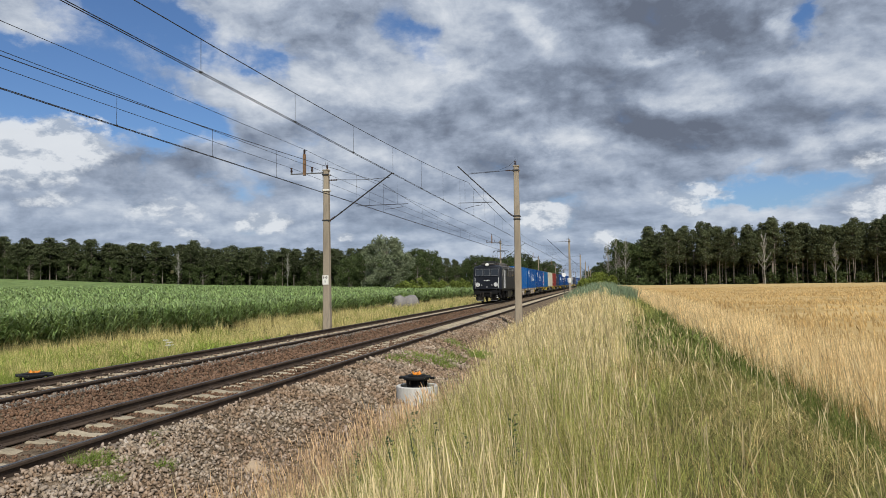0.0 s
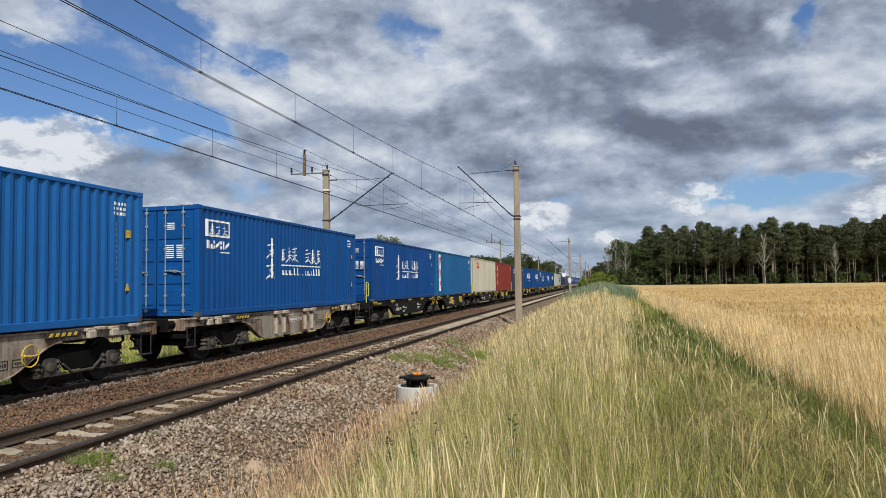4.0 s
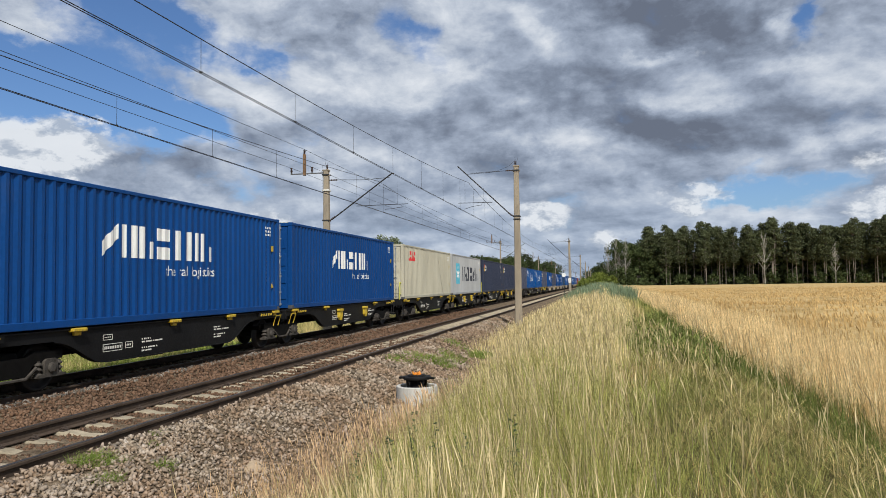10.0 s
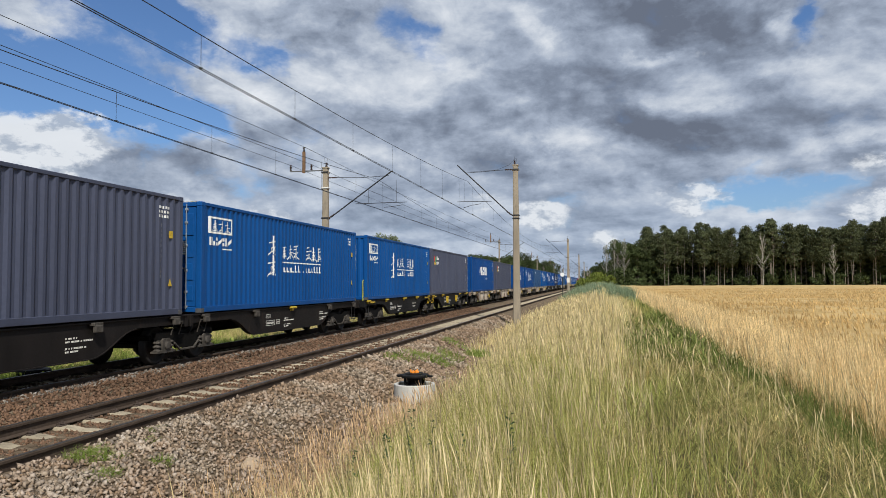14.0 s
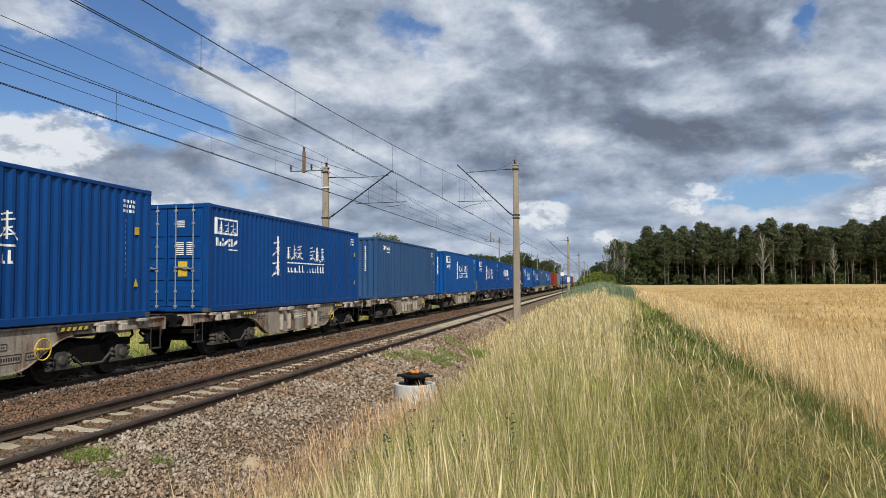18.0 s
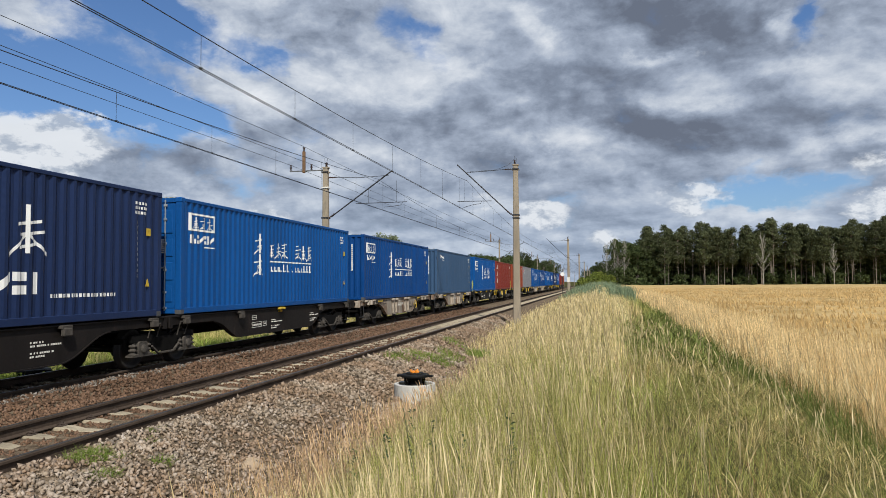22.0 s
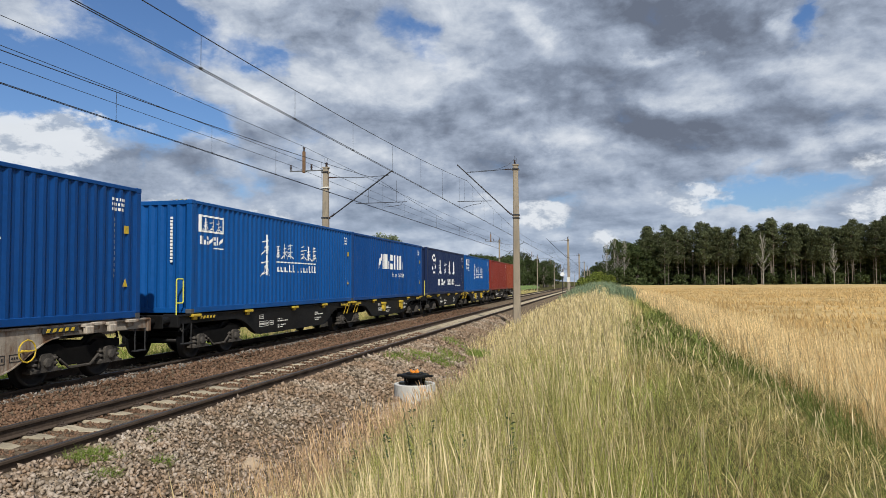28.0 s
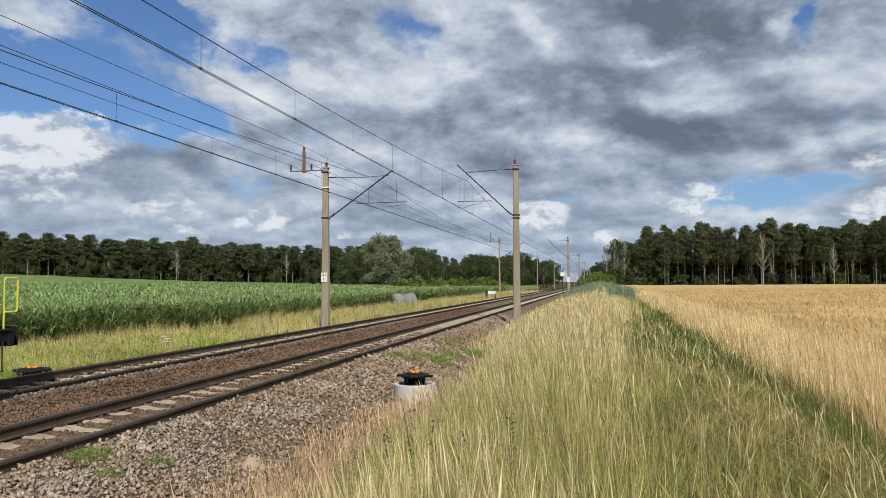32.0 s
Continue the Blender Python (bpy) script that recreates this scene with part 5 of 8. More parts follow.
def build_locomotive():
    t = thing("locomotive", "dark grey four-axle electric locomotive with raised pantograph", "locomotive")
    LL = 15.92
    # cross section of the body: half width by height, rounded into the roof
    sec = [(1.44, 1.14), (1.49, 1.20), (1.49, 3.02), (1.44, 3.22), (1.25, 3.42), (0.85, 3.56), (0.0, 3.62)]
    full = [(x, z) for x, z in sec] + [(-x, z) for x, z in sec[-2::-1]]

    def station(y_low, y_high, k, zl):
        out = []
        for x, z in full:
            f = min(1, max(0, (z - 2.38) / 0.75))
            out.append((x * (k + (0.03 if z < 2.4 else -0.01)), y_low + (y_high - y_low) * f, z if z < 3.0 else 3.0 + (z - 3.0) * zl))
        return out
    rows = [station(0.615, 0.975, 0.82, 0.50), station(0.635, 0.99, 0.88, 0.62), station(0.70, 1.04, 0.93, 0.76), station(0.84, 1.18, 0.97, 0.90), station(1.08, 1.45, 0.995, 0.98), station(1.6, 1.8, 1.0, 1.0), station(2.2, 2.2, 1.0, 1.0)]
    rear = [[(x, LL - y, z) for x, y, z in r] for r in rows[::-1]]
    rows += rear
    n = len(full)

    def shell(rs, ends):
        m = Mesh()
        m.add([p for r in rs for p in r], [(i * n + k, i * n + (k + 1) % n, (i + 1) * n + (k + 1) % n, (i + 1) * n + k) for i in range(len(rs) - 1) for k in range(n)] + [tuple(e * n + k for k in range(n)) for e in ends])
        return m
    half = len(rows) // 2
    part("cab_shell", shell(rows[:half], (0,)), M_NOSE, t, "blue-black painted cab")
    part("body", shell(rows[half - 1:half + 1], ()), M_LOCO, t)
    part("cab_shell", shell(rows[half:], (half - 1,)), M_NOSE, t, "blue-black painted cab")
    # roof skin and gutter
    g = Mesh()
    for s in (-1, 1):
        g.box(*sorted((s * 1.49, s * 1.525)), 1.5, LL - 1.5, 3.05, 3.10, 0.01)
    part("gutter", g, M_LROOF, t)
    ro = Mesh()
    ro.add([(x, y, z) for y in (1.6, LL - 1.6) for x, z in ((-1.40, 3.30), (-1.22, 3.455), (-0.84, 3.585), (0, 3.645), (0.84, 3.585), (1.22, 3.455), (1.40, 3.30))],
           [(k, k + 1, k + 8, k + 7) for k in range(6)])
    part("roof_skin", ro, M_LROOF, t, "dusty grey roof sheet")
    for e, sg in ((0.0, 1), (LL, -1)):
        Y = lambda d: e + sg * d
        for x0, x1 in ((-1.17, -0.42), (-0.30, 0.30), (0.42, 1.17)):
            f = lambda z: 0.62 + 0.36 * min(1, max(0, (z - 2.38) / 0.75))
            w = Mesh()
            ins = 0.028
            for o, mat, gr in ((0.012, None, 0.0),):
                w.add([(x0, Y(f(2.50) - 0.012 - 0.02), 2.50), (x1, Y(f(2.50) - 0.032), 2.50), (x1, Y(f(3.02) - 0.032), 3.02), (x0, Y(f(3.02) - 0.032), 3.02),
                       (x0, Y(f(2.50) + 0.05), 2.50), (x1, Y(f(2.50) + 0.05), 2.50), (x1, Y(f(3.02) + 0.05), 3.02), (x0, Y(f(3.02) + 0.05), 3.02)],
                      [(0, 1, 2, 3), (0, 4, 5, 1), (1, 5, 6, 2), (2, 6, 7, 3), (3, 7, 4, 0)])
            win = part("windscreen", w, M_GLASS, t)
            fr = Mesh()
            for (a, b), (c, d) in (((x0, 2.5), (x1, 2.5)), ((x1, 2.5), (x1, 3.02)), ((x1, 3.02), (x0, 3.02)), ((x0, 3.02), (x0, 2.5))):
                fr.tube([(a, Y(f(b) - 0.035), b), (c, Y(f(d) - 0.035), d)], 0.020, 6)
            part("window_frame", fr, M_FRAME, win, "thin grey metal frame")
            if x0 != -0.33:
                part("wiper", Mesh().tube([((x0 + x1) / 2, Y(f(3.06) - 0.05), 3.06), ((x0 + x1) / 2 + 0.12, Y(f(2.7) - 0.05), 2.72)], 0.010, 4), M_BLACK, win)
        for x in (-0.92, 0.92):
            lampy = dish(x, 1.66, [(0.0, Y(0.64)), (0.20, Y(0.64)), (0.205, Y(0.52)), (0.195, Y(0.495)), (0.155, Y(0.49)), (0.145, Y(0.53))])
            h = part("headlight", lampy, M_CHROME, t, "round headlight with a bright ring")
            part("lens", dish(x, 1.66, [(0.147, Y(0.525)), (0.10, Y(0.51)), (0.0, Y(0.505))]), M_LENS, h)
            part("bulb", Mesh().tube([(x, Y(0.505), 1.66), (x, Y(0.49), 1.66)], [0.05, 0.03], 10), M_LAMP, h)
        for x in (-0.52, 0.52):
            part("marker_lamp", Mesh().tube([(x, Y(0.64), 1.62), (x, Y(0.56), 1.62)], 0.055, 10), M_CHROME, t)
        nm = Mesh()
        for k in range(7):
            nm.box(-0.31 + k * 0.09, -0.31 + k * 0.09 + 0.030, *sorted((Y(0.604), Y(0.611))), 2.00, 2.11)
            nm.box(-0.28 + k * 0.09, -0.31 + k * 0.09 + 0.065, *sorted((Y(0.604), Y(0.611))), 2.00 + 0.04 * (k % 3), 2.03 + 0.04 * (k % 3))
        part("number_stencil", nm, M_WHITE, t, "white number marks on the nose")
        for x in (-0.95, 0.95):
            part("step_plate", Mesh().box(x - 0.30, x + 0.30, *sorted((Y(0.40), Y(0.60))), 1.235, 1.25, 0.004), M_GALV, t, "pale worn step plate over the buffer")
        part("ridge", Mesh().tube([(-1.22, Y(0.598), 2.44), (1.22, Y(0.598), 2.44)], 0.018, 6), M_NOSE, t)
        vent = Mesh()
        for k in range(3):
            vent.tube([(-0.22 + k * 0.22, Y(0.64), 2.24), (-0.22 + k * 0.22, Y(0.595), 2.22)], [0.05, 0.065], 10)
        part("horn_grille", vent, M_NOSE, t)
        part("badge", Mesh().tube([(0, Y(0.62), 1.42), (0, Y(0.602), 1.42)], 0.09, 14), M_GALV, t)
        top = Mesh().tube([(0, Y(1.35), 3.62), (0, Y(1.02), 3.60), (0, Y(0.86), 3.59)], [0.18, 0.235, 0.235], 18)
        h = part("roof_headlight", top, M_LOCO, t, "large round headlight on the roof edge")
        part("lens", Mesh().tube([(0, Y(0.862), 3.59), (0, Y(0.845), 3.59)], [0.205, 0.16], 18), M_CHROME, h)
        part("bulb", Mesh().tube([(0, Y(0.848), 3.59), (0, Y(0.835), 3.59)], [0.08, 0.05], 12), M_LAMP, h)
        hood = Mesh().box(-0.62, 0.62, *sorted((Y(1.0), Y(2.0))), 3.58, 3.74, 0.07)
        part("roof_hood", hood, M_LROOF, t)
        for x in (-0.55, 0.75):
            part("horn", Mesh().tube([(x, Y(0.95), 3.55), (x, Y(1.25), 3.58)], [0.07, 0.025], 10), M_STEEL, t)
        for x in (-1.2, 1.2):
            part("grab_rail", Mesh().tube([(x, Y(0.64), 1.30), (x, Y(0.55), 1.34), (x, Y(0.55), 2.30), (x, Y(0.64), 2.34)], 0.02, 6), M_WHITE, t, "white hand rail")
        # buffer beam, plough, buffers, hoses
        bb = Mesh().box(-1.36, 1.36, *sorted((Y(0.58), Y(0.85))), 0.90, 1.22, 0.03).prism([(-1.25, 0.92), (1.25, 0.92), (0.95, 0.60), (-0.95, 0.60)], 1, *sorted((Y(0.70), Y(0.90))))
        bb.box(-1.30, 1.30, *sorted((Y(0.42), Y(0.62))), 1.18, 1.24, 0.01)
        part("buffer_beam", bb, M_BLACK, t)
        for s in (-1, 1):
            part("rail_guard", Mesh().prism([(s * 0.38, 0.26), (s * 0.48, 0.18), (s * 0.92, 0.18), (s * 1.08, 0.26), (s * 1.14, 0.40), (s * 1.14, 0.60), (s * 0.38, 0.60)], 1, *sorted((Y(0.58), Y(0.66)))), M_GRIME, t, "dark steel rail guard with a worn lower edge")
            part("guard_edge", Mesh().box(*sorted((s * 0.36, s * 1.02)), *sorted((Y(0.565), Y(0.58))), 0.18, 0.24, 0.005), M_GALV, t)
            part("cab_step", Mesh().box(*sorted((s * 1.02, s * 1.36)), *sorted((Y(0.45), Y(0.75))), 0.62, 0.66).box(*sorted((s * 1.30, s * 1.36)), *sorted((Y(0.45), Y(0.75))), 0.62, 0.85), M_BLACK, t)
        part("nose_panel", Mesh().prism([(-1.18, 1.24), (1.18, 1.24), (1.20, 2.40), (-1.20, 2.40)], 1, *sorted((Y(0.612), Y(0.63)))), M_NOSE, t, "blue-black painted nose panel")
        for x in (-0.875, 0.875):
            b = part("buffer", WM["buffer"], M_BLACK, t)
            b.matrix_basis = pose(x, Y(0.60), 1.04, 0, 0, 0 if sg > 0 else 180) @ Matrix.Diagonal((1.25, 1.0, 1.2, 1.0))
        c = part("coupling", WM["coupler"], M_BOGIE, t)
        c.matrix_basis = pose(0, Y(0.6), 0, 0, 0, 0 if sg > 0 else 180)
        for k, x in enumerate((-0.62, -0.48, -0.34, 0.36, 0.50, 0.64)):
            part("brake_hose", Mesh().tube([(x, Y(0.55), 0.95), (x, Y(0.40), 0.85), (x + 0.03, Y(0.38), 0.55), (x, Y(0.5), 0.40)], 0.030, 6), M_GRIME, t)
        for x in (1.05,):
            part("ladder", Mesh().tube([(x, Y(0.5), 1.15), (x, Y(0.5), 0.5)], 0.018, 5).box(x - 0.15, x + 0.15, *sorted((Y(0.42), Y(0.58))), 0.48, 0.51), M_WHITE, t)
        # cab side: door, window, rails, steps
        for s in (-1, 1):
            xs = s * 1.49
            d = part("cab_door", Mesh().box(*sorted((xs - s * 0.01, xs + s * 0.012)), *sorted((Y(2.45), Y(2.96))), 1.25, 3.0, 0.008), M_LOCO, t)
            part("door_window", Mesh().box(*sorted((xs, xs + s * 0.016)), *sorted((Y(2.53), Y(2.88))), 2.42, 2.94, 0.01), M_GLASS, d)
            part("side_window", Mesh().box(*sorted((xs - s * 0.02, xs + s * 0.010)), *sorted((Y(1.42), Y(2.05))), 2.42, 2.98, 0.01), M_GLASS, t)
            for yy in (2.36, 3.05):
                part("hand_rail", Mesh().tube([(xs, Y(yy), 1.25), (xs + s * 0.07, Y(yy), 1.30), (xs + s * 0.07, Y(yy), 2.92), (xs, Y(yy), 2.97)], 0.022, 6), M_WHITE, t, "white hand rail beside the door")
            st = Mesh()
            for z in (0.42, 0.72, 1.0):
                st.box(*sorted((xs - s * 0.28, xs)), *sorted((Y(2.48), Y(2.94))), z, z + 0.03)
            for yy in (2.48, 2.94):
                st.box(*sorted((xs - s * 0.05, xs - s * 0.01)), *sorted((Y(yy) - 0.02, Y(yy) + 0.02)), 0.42, 1.2)
            part("steps", st, M_BLACK, t)
            part("blank_window", Mesh().box(*sorted((xs - s * 0.01, xs + s * 0.006)), *sorted((Y(3.25), Y(3.61))), 2.3, 2.98, 0.03), M_LOCO, t)
            nm = Mesh()
            for k in range(7):
                nm.box(*sorted((xs + s * 0.001, xs + s * 0.004)), *sorted((Y(1.55 + k * 0.08), Y(1.60 + k * 0.08))), 2.00, 2.10)
            part("number_stencil", nm, M_WHITE, t)
    # side windows and grilles of the machine room
    for s in (-1, 1):
        xs = s * 1.49
        for y0, y1 in ((6.75, 7.98), (8.21, 9.55), (10.70, 12.18)):
            w = part("louvre_window", Mesh().box(*sorted((xs - s * 0.02, xs + s * 0.008)), y0, y1, 2.43, 2.98, 0.012), M_VOID, t, "dark ventilation grille in a thin bright frame")
            fr = Mesh()
            for (a, b), (c, d) in (((y0, 2.43), (y1, 2.43)), ((y1, 2.43), (y1, 2.98)), ((y1, 2.98), (y0, 2.98)), ((y0, 2.98), (y0, 2.43))):
                fr.tube([(xs + s * 0.01, a, b), (xs + s * 0.01, c, d)], 0.016, 5)
            part("window_frame", fr, M_GALV, w)
            for k in range(9):
                z = 2.46 + k * 0.056
                part("slat", Mesh().box(*sorted((xs + s * 0.004, xs + s * 0.02)), y0 + 0.03, y1 - 0.03, z, z + 0.02), M_BLACK, w)
            for k in range(1, 4):
                yy = y0 + (y1 - y0) * k / 4
                part("mullion", Mesh().box(*sorted((xs + s * 0.01, xs + s * 0.028)), yy - 0.012, yy + 0.012, 2.44, 2.97), M_LROOF, w)
        for y0 in (5.45, 10.0):
            part("small_window", Mesh().box(*sorted((xs - s * 0.01, xs + s * 0.006)), y0, y0 + 0.42, 2.3, 2.98, 0.01), M_GLASS if y0 < 6 else M_LOCO, t)
        part("data_stencil", Mesh().add([], []).box(*sorted((xs + s * 0.001, xs + s * 0.004)), 8.6, 9.5, 1.62, 1.68).box(*sorted((xs + s * 0.001, xs + s * 0.004)), 8.8, 9.2, 1.48, 1.53), M_SIGNW, t)
        for yy in (6.5, 9.95):
            part("roof_stay", Mesh().box(*sorted((xs - s * 0.03, xs + s * 0.02)), yy, yy + 0.14, 2.97, 3.16, 0.01), M_SIGNW, t, "small white bracket at the gutter")
        part("warning_plate", Mesh().box(*sorted((xs + s * 0.001, xs + s * 0.006)), 10.45, 10.6, 2.55, 2.72), M_YELLOW, t)
        part("data_plate", Mesh().box(*sorted((xs + s * 0.001, xs + s * 0.006)), 5.2, 5.5, 1.30, 1.42), M_SIGNW, t)
        sk = Mesh().box(*sorted((s * 1.40, s * 1.46)), 1.2, LL - 1.2, 1.02, 1.18, 0.01)
        part("sill", sk, M_BLACK, t)
        part("equipment_box", Mesh().box(*sorted((s * 0.75, s * 1.40)), 6.5, 9.4, 0.42, 1.10, 0.03), M_LOCO, t)
        part("corner_box", Mesh().prism([(9.45, 0.45), (10.2, 0.55), (10.2, 1.08), (9.45, 1.08)], 0, *sorted((s * 0.8, s * 1.42))), M_LOCO, t)
        part("box_plate", Mesh().box(*sorted((s * 1.421, s * 1.426)), 9.85, 10.0, 0.78, 0.92), M_LEMON, t)
        part("tank", Mesh().tube([(s * 1.15, 6.0, 0.78), (s * 1.15, 5.2, 0.78)], 0.2, 12), M_BOGIE, t)
    part("underframe", Mesh().box(-1.15, 1.15, 0.9, LL - 0.9, 0.80, 1.16, 0.03), M_BLACK, t)
    for s in (-1, 1):
        for y0, y1, z0 in ((3.0, 3.5, 0.55), (5.3, 6.3, 0.50), (9.6, 10.4, 0.50), (12.4, 12.9, 0.55)):
            part("side_box", Mesh().box(*sorted((s * 0.9, s * 1.36)), y0, y1, z0, 1.12, 0.03), M_BOGIE, t)
        part("sand_pipe", Mesh().tube([(s * 1.2, 1.9, 1.0), (s * 1.1, 1.7, 0.5), (s * 0.8, 1.75, 0.15)], 0.025, 6), M_BOGIE, t)
    # roof gear: fans, boxes, resistor housings, pantographs
    for y0, y1 in ((6.6, 8.2), (8.3, 9.9)):
        h = part("roof_grille", Mesh().box(-0.95, 0.95, y0, y1, 3.55, 3.90, 0.05), M_LROOF, t, "grey ventilation housing")
        for k in range(4):
            for s in (-1, 1):
                part("slat", Mesh().box(*sorted((s * 0.95, s * 0.985)), y0 + 0.1, y1 - 0.1, 3.62 + k * 0.06, 3.65 + k * 0.06), M_GALV, h)
    for y in (5.2, 10.6):
        part("roof_box", Mesh().box(-0.5, 0.5, y - 0.25, y + 0.25, 3.58, 3.82, 0.04), M_LROOF, t)
    for x in (-0.8, 0.8):
        part("roof_busbar", Mesh().tube([(x, 3.0, 3.72), (x, 6.4, 3.80)], 0.02, 6), M_INSUL, t)
        part("roof_busbar", Mesh().tube([(x, 10.2, 3.80), (x, 13.2, 3.74)], 0.02, 6), M_INSUL, t)
    for yc, up in ((3.9, False), (11.9, True)):
        base = Mesh()
        for s in (-1, 1):
            base.box(*sorted((s * 0.62, s * 0.70)), yc - 1.15, yc + 1.15, 3.78, 3.85, 0.01)
        for y in (yc - 1.1, yc + 1.1):
            base.box(-0.7, 0.7, y - 0.04, y + 0.04, 3.78, 3.85, 0.01)
        p = part("pantograph", base, M_STEEL, t, "raised diamond pantograph" if up else "folded pantograph")
        for x in (-0.66, 0.66):
            for y in (yc - 0.95, yc + 0.95):
                part("insulator", insulator((x, y, 3.5), (x, y, 3.80), 4, 0.07), M_INSUL, p)
        top = 5.80 if up else 4.06
        knee_z = 4.75 if up else 3.95
        knee = 1.55 if up else 1.75
        for s in (-1, 1):
            for e in (-1, 1):
                part("lower_arm", Mesh().tube([(s * 0.62, yc + e * 0.45, 3.88), (s * 0.58, yc + e * knee, knee_z)], 0.022, 6), M_STEEL, p)
                part("upper_arm", Mesh().tube([(s * 0.58, yc + e * knee, knee_z), (s * 0.42, yc + e * 0.12, top - 0.10)], 0.016, 6), M_STEEL, p)
        for e in (-1, 1):
            part("knee_tube", Mesh().tube([(-0.58, yc + e * knee, knee_z), (0.58, yc + e * knee, knee_z)], 0.02, 6), M_STEEL, p)
            part("brace", Mesh().tube([(-0.58, yc + e * knee, knee_z), (0.42, yc + e * 0.12, top - 0.10)], 0.010, 5), M_STEEL, p)
        cs = Mesh()
        for e in (-0.22, 0.22):
            cs.tube([(-0.95, yc + e, top - 0.22), (-0.72, yc + e, top - 0.02), (-0.55, yc + e, top), (0.55, yc + e, top), (0.72, yc + e, top - 0.02), (0.95, yc + e, top - 0.22)], 0.022, 6)
        cs.box(-0.45, 0.45, yc - 0.2, yc + 0.2, top - 0.13, top - 0.08)
        part("collector", cs, M_STEEL, p)
    for y in (LL / 2 - 4.1, LL / 2 + 4.1):
        b = Mesh()
        for s in (-1, 1):
            x0, x1 = sorted((s * 1.02, s * 1.14))
            b.prism([(-2.35, 0.72), (-2.35, 0.92), (-0.9, 0.98), (0.9, 0.98), (2.35, 0.92), (2.35, 0.72), (0.9, 0.62), (0.55, 0.42), (-0.55, 0.42), (-0.9, 0.62)], 0, x0, x1)
            for dy in (-1.95, -1.1, 1.1, 1.95):
                b.tube([(s * 1.12, dy, 0.45), (s * 1.12, dy, 0.85)], 0.11, 10)
            b.tube([(s * 1.2, -0.3, 0.5), (s * 1.2, 0.3, 0.5)], 0.12, 10)
        b.box(-1.0, 1.0, -0.4, 0.4, 0.5, 0.95, 0.03)
        bo = part("bogie", b, M_BOGIE, t)
        bo.matrix_basis = pose(0, y, 0)
        for dy in (-1.525, 1.525):
            w = part("wheelset", WM["wheelset"], M_TYRE, bo)
            w.matrix_basis = Matrix.LocRotScale((0, dy, 0.625), None, (1.0, 1.36, 1.36))
            for s in (-1, 1):
                a = part("axle_box", WM["axle_box"], M_AXLE, bo)
                a.matrix_basis = pose(s * 1.10, dy, 0.62, 0, 0, 0 if s > 0 else 180)
                for o in (-0.30, 0.30):
                    part("spring", Mesh().tube([(s * 1.17, dy + o, 0.46 + 0.035 * k) for k in range(12)], [0.10 if k % 3 < 2 else 0.07 for k in range(12)], 10), M_GRIME, bo, "coil spring caked with brake dust")
                part("axle_cover", Mesh().tube([(s * 1.20, dy, 0.62), (s * 1.26, dy, 0.62), (s * 1.28, dy, 0.62)], [0.13, 0.13, 0.08], 12), M_GRIME, bo)
                part("brake_block", Mesh().prism([(-0.62, 0.35), (-0.52, 0.30), (-0.50, 0.80), (-0.62, 0.82)], 0, *sorted((s * 0.68, s * 0.84))), M_BOGIE, bo).location.y = dy
                part("brake_hanger", Mesh().tube([(s * 1.0, dy - 0.62, 0.98), (s * 1.05, dy - 0.66, 0.55), (s * 0.98, dy - 0.60, 0.30)], 0.03, 6), M_GRIME, bo)
                part("damper", Mesh().tube([(s * 1.24, dy + 0.48, 0.45), (s * 1.24, dy + 0.52, 0.75)], 0.045, 8).tube([(s * 1.24, dy + 0.52, 0.72), (s * 1.24, dy + 0.55, 1.02)], 0.065, 8), M_GRIME, bo)
                part("sand_pipe", Mesh().tube([(s * 1.26, dy + 0.72, 1.0), (s * 1.22, dy + 0.70, 0.6), (s * 0.95, dy + 0.62, 0.2)], 0.022, 6), M_GRIME, bo)
        for s in (-1, 1):
            part("brake_cylinder", Mesh().tube([(s * 1.22, -0.45, 0.82), (s * 1.22, 0.10, 0.82), (s * 1.22, 0.16, 0.82)], [0.12, 0.12, 0.06], 12), M_GRIME, bo)
            part("brake_rod", Mesh().tube([(s * 1.22, 0.15, 0.82), (s * 1.20, 0.85, 0.78)], 0.025, 6), M_GRIME, bo)
            part("swing_link", Mesh().box(*sorted((s * 1.16, s * 1.24)), -0.16, 0.16, 0.34, 0.66, 0.03), M_GRIME, bo)
    return t


LOCO = build_locomotive()
set_levels(LOCO)
MOVERS.append((LOCO, 72.16, 0.0))


def way_gone(t):
    """How far the train has come after t seconds."""
    return 21.99 * t - 0.3425 * (t / 16.0) ** 2 * 16.0
# ---------------------------------------------------------------- plants
def leafmat(name, col, island=0.4, tl=0.3, var=0.3, tint=None, rough=0.7, rand=0.0, scale=0.6, spec=0.12):
    return material(name, col, rough, var=var, scale=scale, fine=9.0, bump=0.0, island=island, through_light=tl, tint=tint, tint_at=(0.48, 0.66), rand=rand, spec=spec)


M_DRY = leafmat("dry_grass", (0.66, 0.545, 0.285), 0.75, 0.28, var=0.5, scale=3.0, tint=(0.36, 0.33, 0.13))
M_MIXED = leafmat("half_dry_grass", (0.37, 0.36, 0.125), 0.75, 0.3, tint=(0.16, 0.20, 0.055), var=0.55, scale=3.0)
M_GREENG = leafmat("green_grass", (0.225, 0.240, 0.078), 0.75, 0.3, var=0.55, scale=3.0, tint=(0.27, 0.235, 0.095))
M_HEAD = leafmat("grass_seed_head", (0.58, 0.49, 0.29), 0.6, 0.25)
M_WHEAT = leafmat("ripe_wheat", (0.52, 0.365, 0.165), 0.35, 0.25, tint=(0.42, 0.30, 0.14))
